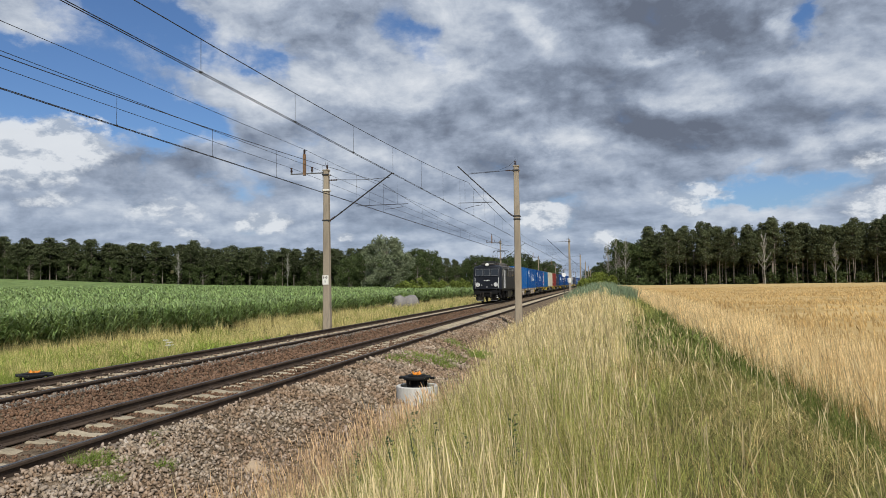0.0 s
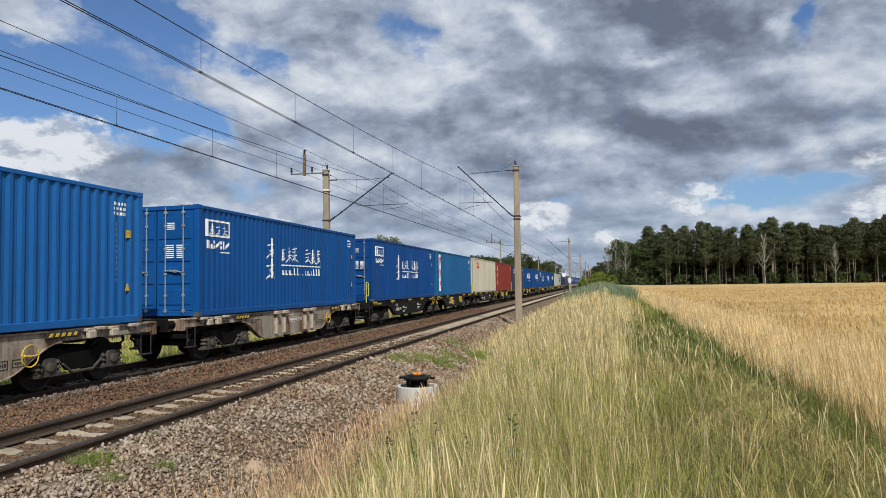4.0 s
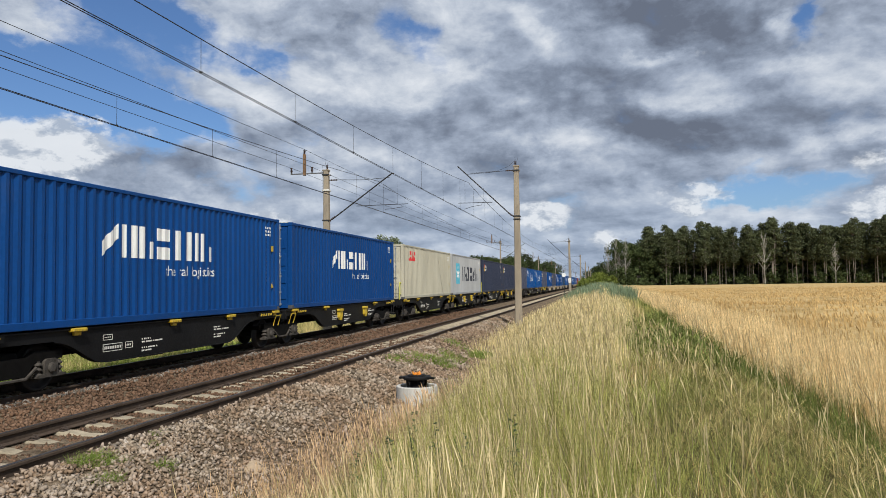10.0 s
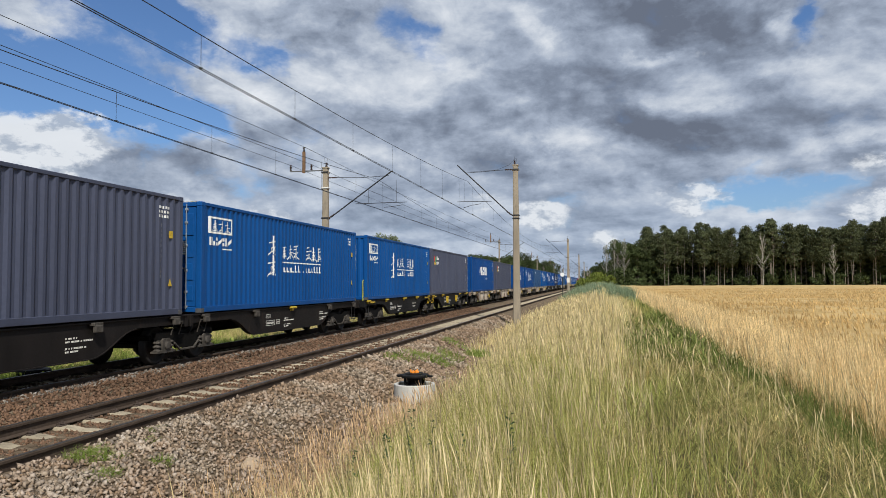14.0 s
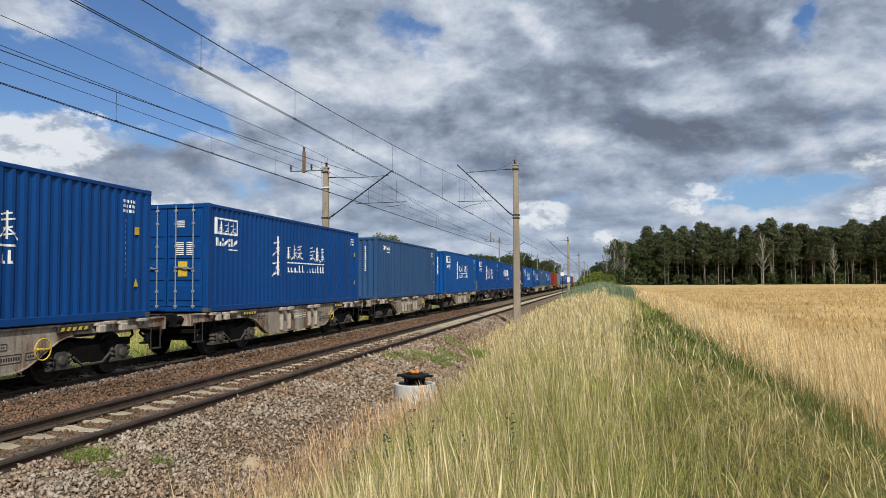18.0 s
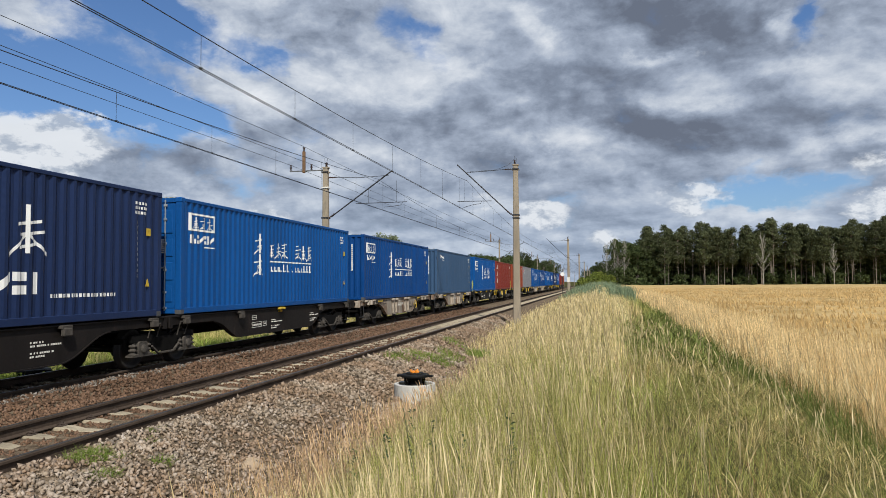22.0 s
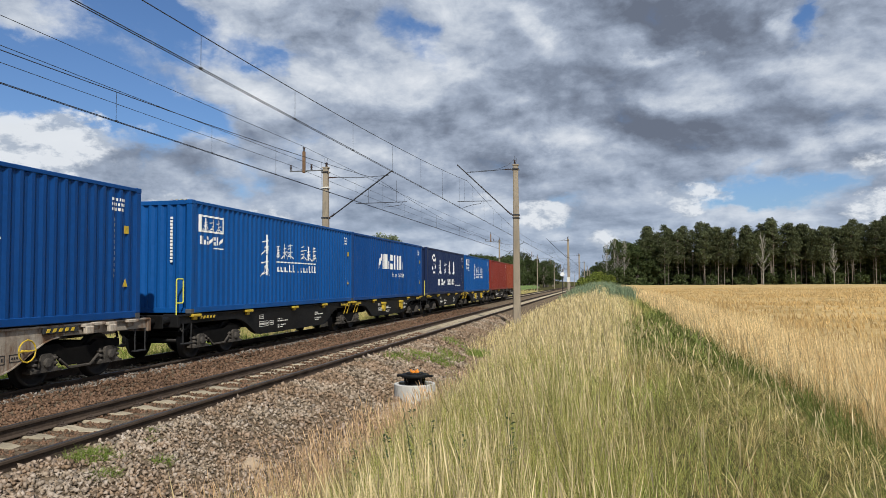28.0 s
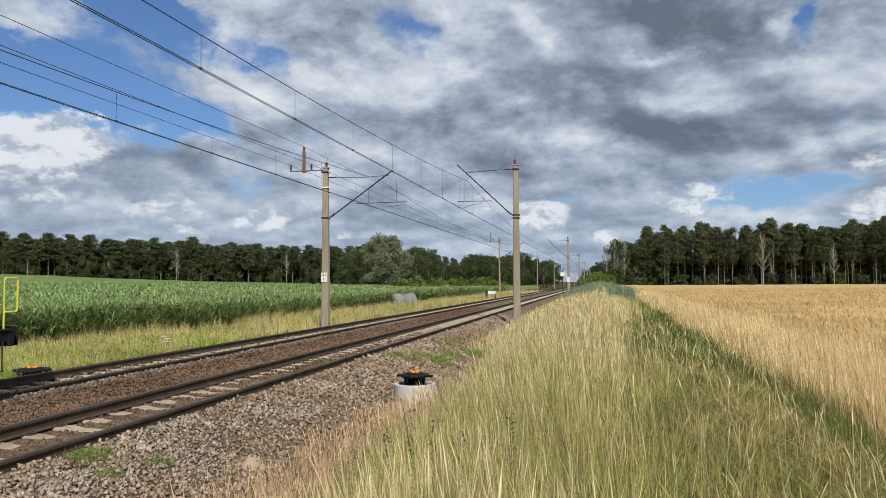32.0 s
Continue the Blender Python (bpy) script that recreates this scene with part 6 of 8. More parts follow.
M_CORN = leafmat("maize_leaf", (0.255, 0.355, 0.135), 0.65, 0.36, tint=(0.31, 0.405, 0.155), rough=0.5, spec=0.35)
M_WEED = leafmat("weed_leaf", (0.25, 0.315, 0.065), 0.4, 0.3)
M_PINE = leafmat("pine_needles", (0.088, 0.105, 0.054), 0.55, 0.15, rand=0.25, scale=0.2)
M_OAK = leafmat("broad_leaves", (0.072, 0.098, 0.038), 0.5, 0.2, rand=0.2, scale=0.2)
M_WILLOW = leafmat("grey_green_leaves", (0.185, 0.215, 0.135), 0.4, 0.2, scale=0.2)
M_SHRUB = leafmat("light_green_leaves", (0.165, 0.205, 0.045), 0.4, 0.25, rand=0.2, scale=0.3)
M_BARK = material("pine_bark", (0.235, 0.200, 0.165), 0.9, var=0.35, scale=1.0, fine=8.0, bump=0.3, rand=0.2, streak=3.0)
M_BIRCH = material("pale_bark", (0.34, 0.32, 0.28), 0.85, var=0.3, scale=1.5, fine=8.0, bump=0.2)
RNG = np.random.RandomState(11)


def blades(name, x, y, h, w, mat, lean=0.25, curl=0.35, kind=0, wind=(-0.05, 0.02), z=None, segs=2, az=None):
    """Many blades of grass in one mesh. kind 1: a stalk that ends in a seed head."""
    n = len(x)
    z0 = (ground_z(x, y) if z is None else z) - 0.02
    az = RNG.rand(n) * 2 * np.pi if az is None else az
    le = lean * RNG.rand(n) ** 0.8
    dx, dy = np.cos(az) * le + wind[0], np.sin(az) * le + wind[1]
    fz = RNG.rand(n) * np.pi
    sx, sy = np.cos(fz), np.sin(fz) * 0.5
    if kind:
        ts = np.array([0.0, 0.74, 0.87, 1.0])
        ws = np.array([0.8, 0.65, 2.6, 0.15])
    else:
        ts = np.linspace(0, 1, segs + 1)
        ws = np.array([1.0, 0.85, 0.55, 0.08])[: segs + 1] if segs == 3 else np.array([1.0, 0.8, 0.08])
    V = np.empty((n, len(ts), 2, 3), np.float32)
    for k, (t, ww) in enumerate(zip(ts, ws)):
        b = t + curl * t * t
        px, py = x + dx * h * b, y + dy * h * b
        pz = z0 + h * t * (1 - 0.25 * curl * t)
        for s in (0, 1):
            e = (s - 0.5) * w * ww
            V[:, k, s, 0], V[:, k, s, 1], V[:, k, s, 2] = px + sx * e, py + sy * e, pz
    m = len(ts)
    base = (np.arange(n) * m * 2)[:, None]
    q = np.concatenate([base + np.array([2 * k, 2 * k + 1, 2 * k + 3, 2 * k + 2]) for k in range(m - 1)], 1).reshape(-1, 4)
    return raw(name, V, q, mat)


def scatter(n, x0, x1, y0, y1, power=1.0):
    """Random places, denser near y0."""
    y = y0 * (y1 / y0) ** (RNG.rand(n) ** power)
    return x0 + (x1 - x0) * RNG.rand(n), y


def keep(x, y, prob):
    k = RNG.rand(len(x)) < prob
    return x[k], y[k]


def edge_x(y):
    """Where the tall grass begins on the slope beside the ballast."""
    return -2.30 - 1.05 * np.clip((y - 14) / 9.0, 0, 1) - 0.85 * np.clip((y - 22) / 16.0, 0, 1) - 0.15 * np.sin(y * 0.9) - 0.12 * np.sin(y * 2.3 + 1)


def path_x(y):
    """The trodden line beside the wheat."""
    return 1.92 + 0.12 * np.sin(y * 0.31) + 0.08 * np.sin(y * 0.83 + 1.0)


def sow(name, label, n, x0, x1, y0, y1, prob, h0, h1, w, mat, **kw):
    tuft = kw.pop("tuft", 0)
    wide = kw.pop("wide", 0.13)
    x, y = scatter(n // max(1, tuft), x0, x1, y0, y1)
    x, y = keep(x, y, np.clip(prob(x, y), 0, 1))
    size = 1.0
    if tuft:            # bunches of blades that spread from one root
        m = len(x)
        size = np.repeat(0.55 + 0.75 * RNG.rand(m), tuft)
        a, r = RNG.rand(m * tuft) * 2 * np.pi, wide * RNG.rand(m * tuft) ** 0.7 * size
        x, y = np.repeat(x, tuft) + np.cos(a) * r, np.repeat(y, tuft) + np.sin(a) * r
        kw["az"] = a + RNG.randn(m * tuft) * 0.5
    d = np.hypot(x, y)
    hh = (h0 + (h1 - h0) * RNG.rand(len(x))) * size
    hh = hh * kw.pop("grow", lambda a, b: 1.0)(x, y)
    ob = blades(name, x, y, hh, w * np.clip(d / 9.0, 0.7, 7.0), mat, **kw)
    tagged(ob, label, "grass", kind="stuff")
    return ob


def tall(x, y):
    """Share of tall dry grass: the slope beside the track up to the tussocks."""
    a = 1 / (1 + np.exp(-(x - edge_x(y)) * 6))
    b = 1 / (1 + np.exp((x + 0.05 - 0.25 * np.clip((y - 9) / 6, 0, 1) + 0.30 * np.clip((y - 22) / 8, 0, 1) + 0.7 * (soft_noise(x, y, 0.9, 28) - 0.5)) * 5.0))
    return a * b


def middle(x, y):
    """Share of the tussocky strip between the tall grass and the trodden line."""
    a = 1 / (1 + np.exp(-(x + 0.3) * 5))
    b = 1 / (1 + np.exp((x - path_x(y) + 0.75) * 6))
    return a * b


def trodden(x, y):
    return np.exp(-((x - path_x(y)) / 0.75) ** 2)


def bright(x, y):
    return 0.35 + 0.9 * soft_noise(x, y, 1.6, 21) * (0.4 + soft_noise(x, y, 0.5, 22))


def far_green(x, y):
    return np.clip((soft_noise(x, y, 3.0, 31) - 0.45) * 3, 0, 1)


grow1 = lambda x, y: (0.50 + 0.55 * soft_noise(x, y, 1.1, 24) + 0.36 * soft_noise(x, y, 0.33, 25)) * np.clip(0.50 + (x - edge_x(y)) * 0.5, 0.5, 1.0)
nearer = lambda y: np.clip(0.30 + (y - 4) * 0.055, 0.30, 1.0)
clumpy = lambda x, y: 0.40 + 0.75 * soft_noise(x, y, 0.34, 26) + 0.5 * soft_noise(x, y, 0.8, 27)
M_PATHDRY = leafmat("trodden_straw", (0.56, 0.455, 0.22), 0.8, 0.25, var=0.55, tint=(0.17, 0.175, 0.058), scale=2.2)
M_FRESH = leafmat("fresh_blade", (0.36, 0.385, 0.115), 0.8, 0.35, var=0.5, scale=3.0, tint=(0.20, 0.25, 0.060))
# grass green taken darker, for the shade along the wheat's foot
M_FOOTSHADE = leafmat("deep_green_blade", (0.115, 0.155, 0.040), 0.6, 0.3, var=0.5, scale=2.0, tint=(0.17, 0.20, 0.055))
M_RUST = leafmat("russet_stalk", (0.42, 0.27, 0.12), 0.7, 0.25, var=0.5, tint=(0.30, 0.22, 0.10))
M_BLEACH = leafmat("bleached_blade", (0.78, 0.67, 0.40), 0.5, 0.25, var=0.3, scale=3.0)
SLOPE = (-4.7, 0.9, 2.2, 75)
# the slope: straw over green
sow("tall_grass", "tall dry straw-coloured grass on the slope", 96000, *SLOPE, lambda x, y: tall(x, y) * bright(x, y) * nearer(y), 0.50, 0.98, 0.0040, M_DRY, lean=0.24, grow=grow1, tuft=24)
sow("pale_grass", "bleached stalks standing out of the slope grass", 20000, *SLOPE, lambda x, y: tall(x, y) * nearer(y) * (0.30 + 0.5 * bright(x, y)), 0.55, 1.00, 0.0048, M_BLEACH, lean=0.20, grow=grow1, tuft=5)
sow("seeding_grass", "tall dry grass stalks with seed heads", 26000, *SLOPE, lambda x, y: tall(x, y) * 0.8, 0.72, 1.05, 0.0034, M_HEAD, kind=1, lean=0.20, grow=grow1)
sow("mixed_grass", "half-dry green and straw grass", 90000, -4.4, 0.9, 2.2, 70, lambda x, y: tall(x, y) * (1.95 - bright(x, y) - 0.7 * nearer(y)) * np.clip(1.45 - y / 20, 0.35, 1), 0.38, 0.86, 0.0048, M_MIXED, lean=0.34, grow=grow1, tuft=22)
sow("fresh_grass", "yellow-green grass among the stalks", 64000, -2.4, 1.4, 2.2, 13, lambda x, y: tall(x, y) * np.clip(0.25 + 1.1 * soft_noise(x, y, 0.7, 67), 0, 1) * np.clip(1.6 - y / 9, 0, 1), 0.32, 0.70, 0.0046, M_FRESH, lean=0.42, grow=clumpy, tuft=20)
sow("under_grass", "green grass under the dry stalks", 26000, -3.4, 1.4, 2.2, 60, lambda x, y: 0.25 + 0.7 * soft_noise(x, y, 1.2, 40), 0.16, 0.42, 0.0060, M_GREENG, lean=0.45, curl=0.5, grow=clumpy, tuft=18)
# tussocks between the slope and the trodden line
sow("tussock_grass", "green tussocks beside the trodden line", 40000, -0.6, 2.6, 2.2, 60, lambda x, y: middle(x, y) * np.clip(2.2 * soft_noise(x, y, 0.75, 42) - 0.35, 0, 1), 0.16, 0.36, 0.0056, M_GREENG, lean=0.85, curl=0.7, grow=clumpy, tuft=26)
sow("tussock_fresh", "lighter green tufts beside the trodden line", 36000, -0.6, 2.6, 2.2, 40, lambda x, y: middle(x, y) * np.clip(2.4 * soft_noise(x, y, 0.6, 43) - 0.7, 0, 1), 0.18, 0.40, 0.0050, M_FRESH, lean=0.70, curl=0.6, grow=clumpy, tuft=24)
sow("tussock_straw", "dry tufts beside the trodden line", 34000, -0.6, 2.6, 2.2, 60, lambda x, y: middle(x, y) * np.clip(2.6 * soft_noise(x, y, 0.9, 41) - 0.95, 0, 1), 0.18, 0.44, 0.0046, M_PATHDRY, lean=0.70, curl=0.45, grow=clumpy, tuft=24)
sow("bleached_tufts", "bleached tufts standing in the tussocks", 17000, -0.5, 2.0, 3.0, 60, lambda x, y: middle(x, y) * np.clip(soft_noise(x, y, 0.8, 64) * 3.6 - 2.0, 0, 1), 0.32, 0.72, 0.0042, M_DRY, lean=0.36, tuft=26)
sow("russet_tufts", "russet dry tufts among the green", 15000, 0.2, 2.0, 4.0, 40, lambda x, y: middle(x, y) * np.clip(soft_noise(x, y, 1.1, 69) * 3.6 - 2.2, 0, 1), 0.28, 0.60, 0.0044, M_RUST, lean=0.45, tuft=26)
sow("bare_stalks", "long pale stalks with seed heads over the tussocks", 1500, -0.6, 3.2, 3.0, 24, lambda x, y: 0.2 + 0.8 * soft_noise(x, y, 1.0, 65), 0.45, 0.85, 0.0050, M_HEAD, kind=1, lean=0.35)
sow("leafy_weeds", "green leafy weeds along the path", 5000, -0.4, 2.6, 15, 34, lambda x, y: np.clip(soft_noise(x, y, 1.6, 66) * 3 - 1.1, 0, 1), 0.25, 0.60, 0.018, leafmat("dark_weed_leaf", (0.175, 0.210, 0.062), 0.7, 0.3), lean=0.9, curl=0.8)
# the trodden line and the foot of the wheat
sow("path_grass", "short flattened green grass along the trodden line", 70000, 0.9, 3.3, 2.2, 60, lambda x, y: trodden(x, y), 0.07, 0.26, 0.0068, M_GREENG, lean=1.5, curl=0.6, tuft=18, wide=0.18)
sow("path_straw", "flattened dry blades along the trodden line", 40000, 0.5, 3.3, 2.2, 50, lambda x, y: trodden(x, y) * np.clip(1.8 * soft_noise(x, y, 0.7, 45) - 0.25, 0, 1), 0.08, 0.30, 0.0056, M_PATHDRY, lean=1.6, curl=0.5, tuft=14, wide=0.18)
# band of darkened blades: the shade below the wheat edge, put into their colour
sow("foot_grass", "dark green grass at the foot of the wheat", 22000, 2.35, 3.25, 2.5, 60, lambda x, y: 0.25 + 0.8 * soft_noise(x, y, 0.8, 63), 0.18, 0.50, 0.0056, M_FOOTSHADE, lean=0.6, tuft=14)
# the bank further on
sow("bank_grass", "green grass on the far bank", 26000, -3.8, 2.4, 30, 170, lambda x, y: 0.35 + 0.6 * far_green(x, y), 0.4, 0.9, 0.0058, M_MIXED, lean=0.35)
sow("bank_straw", "pale dry grass on the far bank", 26000, -4.8, 1.6, 26, 170, lambda x, y: 0.75 - 0.5 * far_green(x, y), 0.5, 0.95, 0.0058, M_DRY, lean=0.3)
sow("bank_stalks", "bleached stalks on the far bank", 9000, -4.6, 1.2, 26, 120, lambda x, y: 0.8 - 0.6 * far_green(x, y), 0.6, 1.05, 0.0058, M_BLEACH, lean=0.25)
M_REED = leafmat("reed_leaf", (0.20, 0.265, 0.165), 0.45, 0.3)
for rx, ry, rw, rl in ((-1.1, 58.0, 1.3, 9.0), (1.6, 52.0, 0.8, 5.0), (-2.4, 74.0, 1.2, 9.0), (0.4, 84.0, 1.6, 12.0)):
    sow("reed_patch", "blue-green reedy weeds on the far bank", 2600, rx - rw, rx + rw, ry - rl, ry + rl, lambda x, y: np.exp(-((x - rx) / rw) ** 2 - ((y - ry) / rl) ** 2), 0.9, 1.45, 0.010, M_REED, lean=0.35)
sow("edge_stalks", "thin reddish stalks with seed heads beside the stones", 3400, -4.3, -2.4, 4.5, 13.5, lambda x, y: 0.25 + 0.75 * soft_noise(x, y, 0.7, 46), 0.45, 0.85, 0.0046, leafmat("reddish_stalk", (0.58, 0.41, 0.25), 0.6, 0.25), kind=1, lean=0.3)

# verge beyond the tracks
M_VSTRAW = leafmat("verge_straw", (0.60, 0.52, 0.24), 0.55, 0.3, tint=(0.34, 0.33, 0.11))
M_VWEED = leafmat("verge_weed", (0.24, 0.285, 0.065), 0.4, 0.3)
sow("verge_grass", "pale dry grass along the far side of the tracks", 100000, -23.0, -13.9, 13, 190, lambda x, y: np.clip(1.6 * soft_noise(x, y, 2.5, 51) - 0.1, 0.1, 1), 0.35, 1.00, 0.0040, M_VSTRAW, lean=0.34, grow=lambda x, y: 0.6 + 0.6 * soft_noise(x, y, 1.7, 55), tuft=16)
sow("verge_green", "green grass and weeds along the far side of the tracks", 90000, -23.0, -13.6, 12, 150, lambda x, y: np.clip((soft_noise(x, y, 3.0, 52) - 0.35) * 2, 0, 1) * np.clip(1.5 - y / 70, 0.2, 1), 0.30, 0.75, 0.0058, M_VWEED, lean=0.5, tuft=18)
sow("verge_herbs", "leafy green weeds beside the ballast", 30000, -21.5, -13.6, 12.5, 30, lambda x, y: np.clip(soft_noise(x, y, 1.6, 53) * 2 - 0.1, 0, 1) * np.clip(1.6 - y / 22, 0.15, 1), 0.25, 0.65, 0.030, M_WEED, lean=0.9, curl=0.8)

# wheat: ears over a dense sheet of straw
wx, wy = scatter(80000, 4.3, 42.0, 3.0, 120)
far_ok = wx < 4.3 + (wy + 4) * 0.55
wx, wy = wx[far_ok], wy[far_ok]
ob = blades("wheat", wx, wy, 0.74 + 0.14 * RNG.rand(len(wx)), 0.0060 * np.clip(np.hypot(wx, wy) / 9.0, 0.8, 4.0), M_WHEAT, kind=1, lean=0.16, wind=(-0.10, 0.02))
tagged(ob, "ripe golden wheat standing in a field", "wheat", kind="stuff")
M_EDGE = leafmat("bleached_stalk", (0.80, 0.61, 0.345), 0.6, 0.3, var=0.35, tint=(0.62, 0.44, 0.21), scale=1.5)
for name, n, w, mat, lo, text in (("wheat_edge", 36000, 0.0056, M_EDGE, 0.50, "bleached dry stalks along the edge of the wheat"), ("wheat_foot", 24000, 0.0056, M_RUST, 0.22, "russet lower stalks along the edge of the wheat")):
    ex, ey = scatter(n, 2.72, 4.5, 3.0, 110)
    tops = (lo + 0.36 * RNG.rand(len(ex)) + 0.34 * soft_noise(ex, ey, 0.5, 68) * lo / 0.45) * np.clip(0.55 + (ex - 2.72) * 0.6, 0.55, 1)
    ob = blades(name, ex, ey, tops, w * np.clip(np.hypot(ex, ey) / 9.0, 0.6, 6.0), mat, lean=0.17, wind=(-0.06, 0.02))
    tagged(ob, text, "wheat", kind="stuff")


def canopy(name, xs, ys, lift, rough, mat, label, category):
    """The closed upper surface of a dense crop."""
    X, Y = np.meshgrid(xs, ys)
    rim = np.clip(np.minimum(np.abs(X - xs[0]), np.abs(X - xs[-1])) / 1.2, 0, 1)
    Z = ground_z(X, Y) + lift * rim - 0.1 * (1 - rim) + (soft_noise(X, Y, 0.9, 61) - 0.5) * rough + (soft_noise(X, Y, 6.0, 62) - 0.5) * rough
    nx, ny = len(xs), len(ys)
    ii = (np.arange(ny - 1)[:, None] * nx + np.arange(nx - 1)).ravel()
    ob = raw(name, np.stack([X, Y, Z], -1), np.stack([ii, ii + 1, ii + nx + 1, ii + nx], 1), mat, True)
    return tagged(ob, label, category, kind="stuff")


M_WHEATF = material("wheat_mass", (0.43, 0.305, 0.138), 0.95, var=0.3, scale=0.5, fine=7.0, bump=0.8, tint=(0.50, 0.37, 0.19), tint_at=(0.45, 0.65), dist=0.15, spec=0.0)
M_CORNF = material("maize_mass", (0.140, 0.195, 0.078), 0.9, var=0.5, scale=0.35, fine=3.0, bump=1.0, tint=(0.165, 0.215, 0.075), tint_at=(0.45, 0.65), dist=0.3, spec=0.0)
canopy("wheat_field", np.concatenate([np.arange(4.3, 14, 0.5), np.arange(14, 60, 3), np.arange(60, 400, 20)]), np.concatenate([np.arange(-6, 40, 0.6), np.arange(40, 235, 5)]), 0.62, 0.10, M_WHEATF,
       "wide field of ripe wheat", "wheat field")
canopy("maize_field", np.concatenate([np.arange(-360, -100, 10), np.arange(-100, -40, 2), np.arange(-40, -24.6, 0.7)]), np.concatenate([np.arange(0, 90, 1.5), np.arange(90, 330, 6)]), 1.15, 0.25, M_CORNF,
       "wide field of green maize", "maize field")


def maize(n, x0, x1, y0, y1, leaves):
    x, y = scatter(n, x0, x1, y0, y1)
    x = np.round((x - x0) / 0.75) * 0.75 + x0 + RNG.randn(n) * 0.06
    ok = x > -22.4 - (y + 30) * 2.2
    x, y = x[ok], y[ok]
    n = len(x)
    h = (1.55 + 0.3 * RNG.rand(n)) * (0.9 + 0.2 * soft_noise(x, y, 7.0, 71))
    z = ground_z(x, y)
    big = np.clip(np.hypot(x, y) / 45.0, 1.0, 2.6)
    Vs, k0 = [], 0
    for k in range(leaves):
        az = RNG.rand(n) * 2 * np.pi
        zb = z + h * (0.35 + 0.6 * k / leaves)
        ln = (0.65 + 0.25 * RNG.rand(n)) * (1.05 - 0.35 * k / leaves) * big ** 0.4
        w = 0.066 * big
        cx, cy = np.cos(az), np.sin(az)
        V = np.empty((n, 3, 2, 3), np.float32)
        for i, (r, up, ww) in enumerate(((0.0, 0.0, 0.7), (0.42, 0.52, 1.0), (0.85, 0.42, 0.06))):
            for s in (0, 1):
                e = (s - 0.5) * w * ww
                V[:, i, s, 0] = x + cx * ln * r - cy * e
                V[:, i, s, 1] = y + cy * ln * r + cx * e
                V[:, i, s, 2] = zb + ln * up * 0.9
        Vs.append(V)
    V = np.concatenate(Vs, 0)
    base = (np.arange(len(V)) * 6)[:, None]
    q = np.concatenate([base + np.array([2 * k, 2 * k + 1, 2 * k + 3, 2 * k + 2]) for k in range(2)], 1).reshape(-1, 4)
    ob = raw("maize_plants", V, q, M_CORN)
    return tagged(ob, "rows of tall green maize plants", "maize", kind="stuff")


maize(17000, -120, -22.5, 14, 230, 6)
maize(5200, -25.5, -22.3, 14, 150, 8)


# ---------------------------------------------------------------- trees
def clump(c, r, n, size, rng, flat=1.0):
    """Small leaf blades spread through an ellipsoid."""
    d = rng.randn(n, 3)
    d /= np.linalg.norm(d, axis=1)[:, None]
    p = np.asarray(c) + d * (rng.rand(n)[:, None] ** 0.35) * np.array([r, r, r * flat])
    a = rng.randn(n, 3)
    a /= np.linalg.norm(a, axis=1)[:, None]
    b = np.cross(a, rng.randn(n, 3))
    b /= np.linalg.norm(b, axis=1)[:, None]
    s = size * (0.6 + 0.8 * rng.rand(n))[:, None]
    return np.stack([p - a * s - b * s * 0.5, p + b * s * 0.8, p + a * s - b * s * 0.5], 1)


def crown_mesh(name, quads, mat):
    v = np.concatenate(quads).reshape(-1, 3)
    f = np.arange(len(v)).reshape(-1, 3)
    ob = raw(name, v, f, mat)
    me = ob.data
    bpy.data.objects.remove(ob)
    me.materials.clear()
    return me


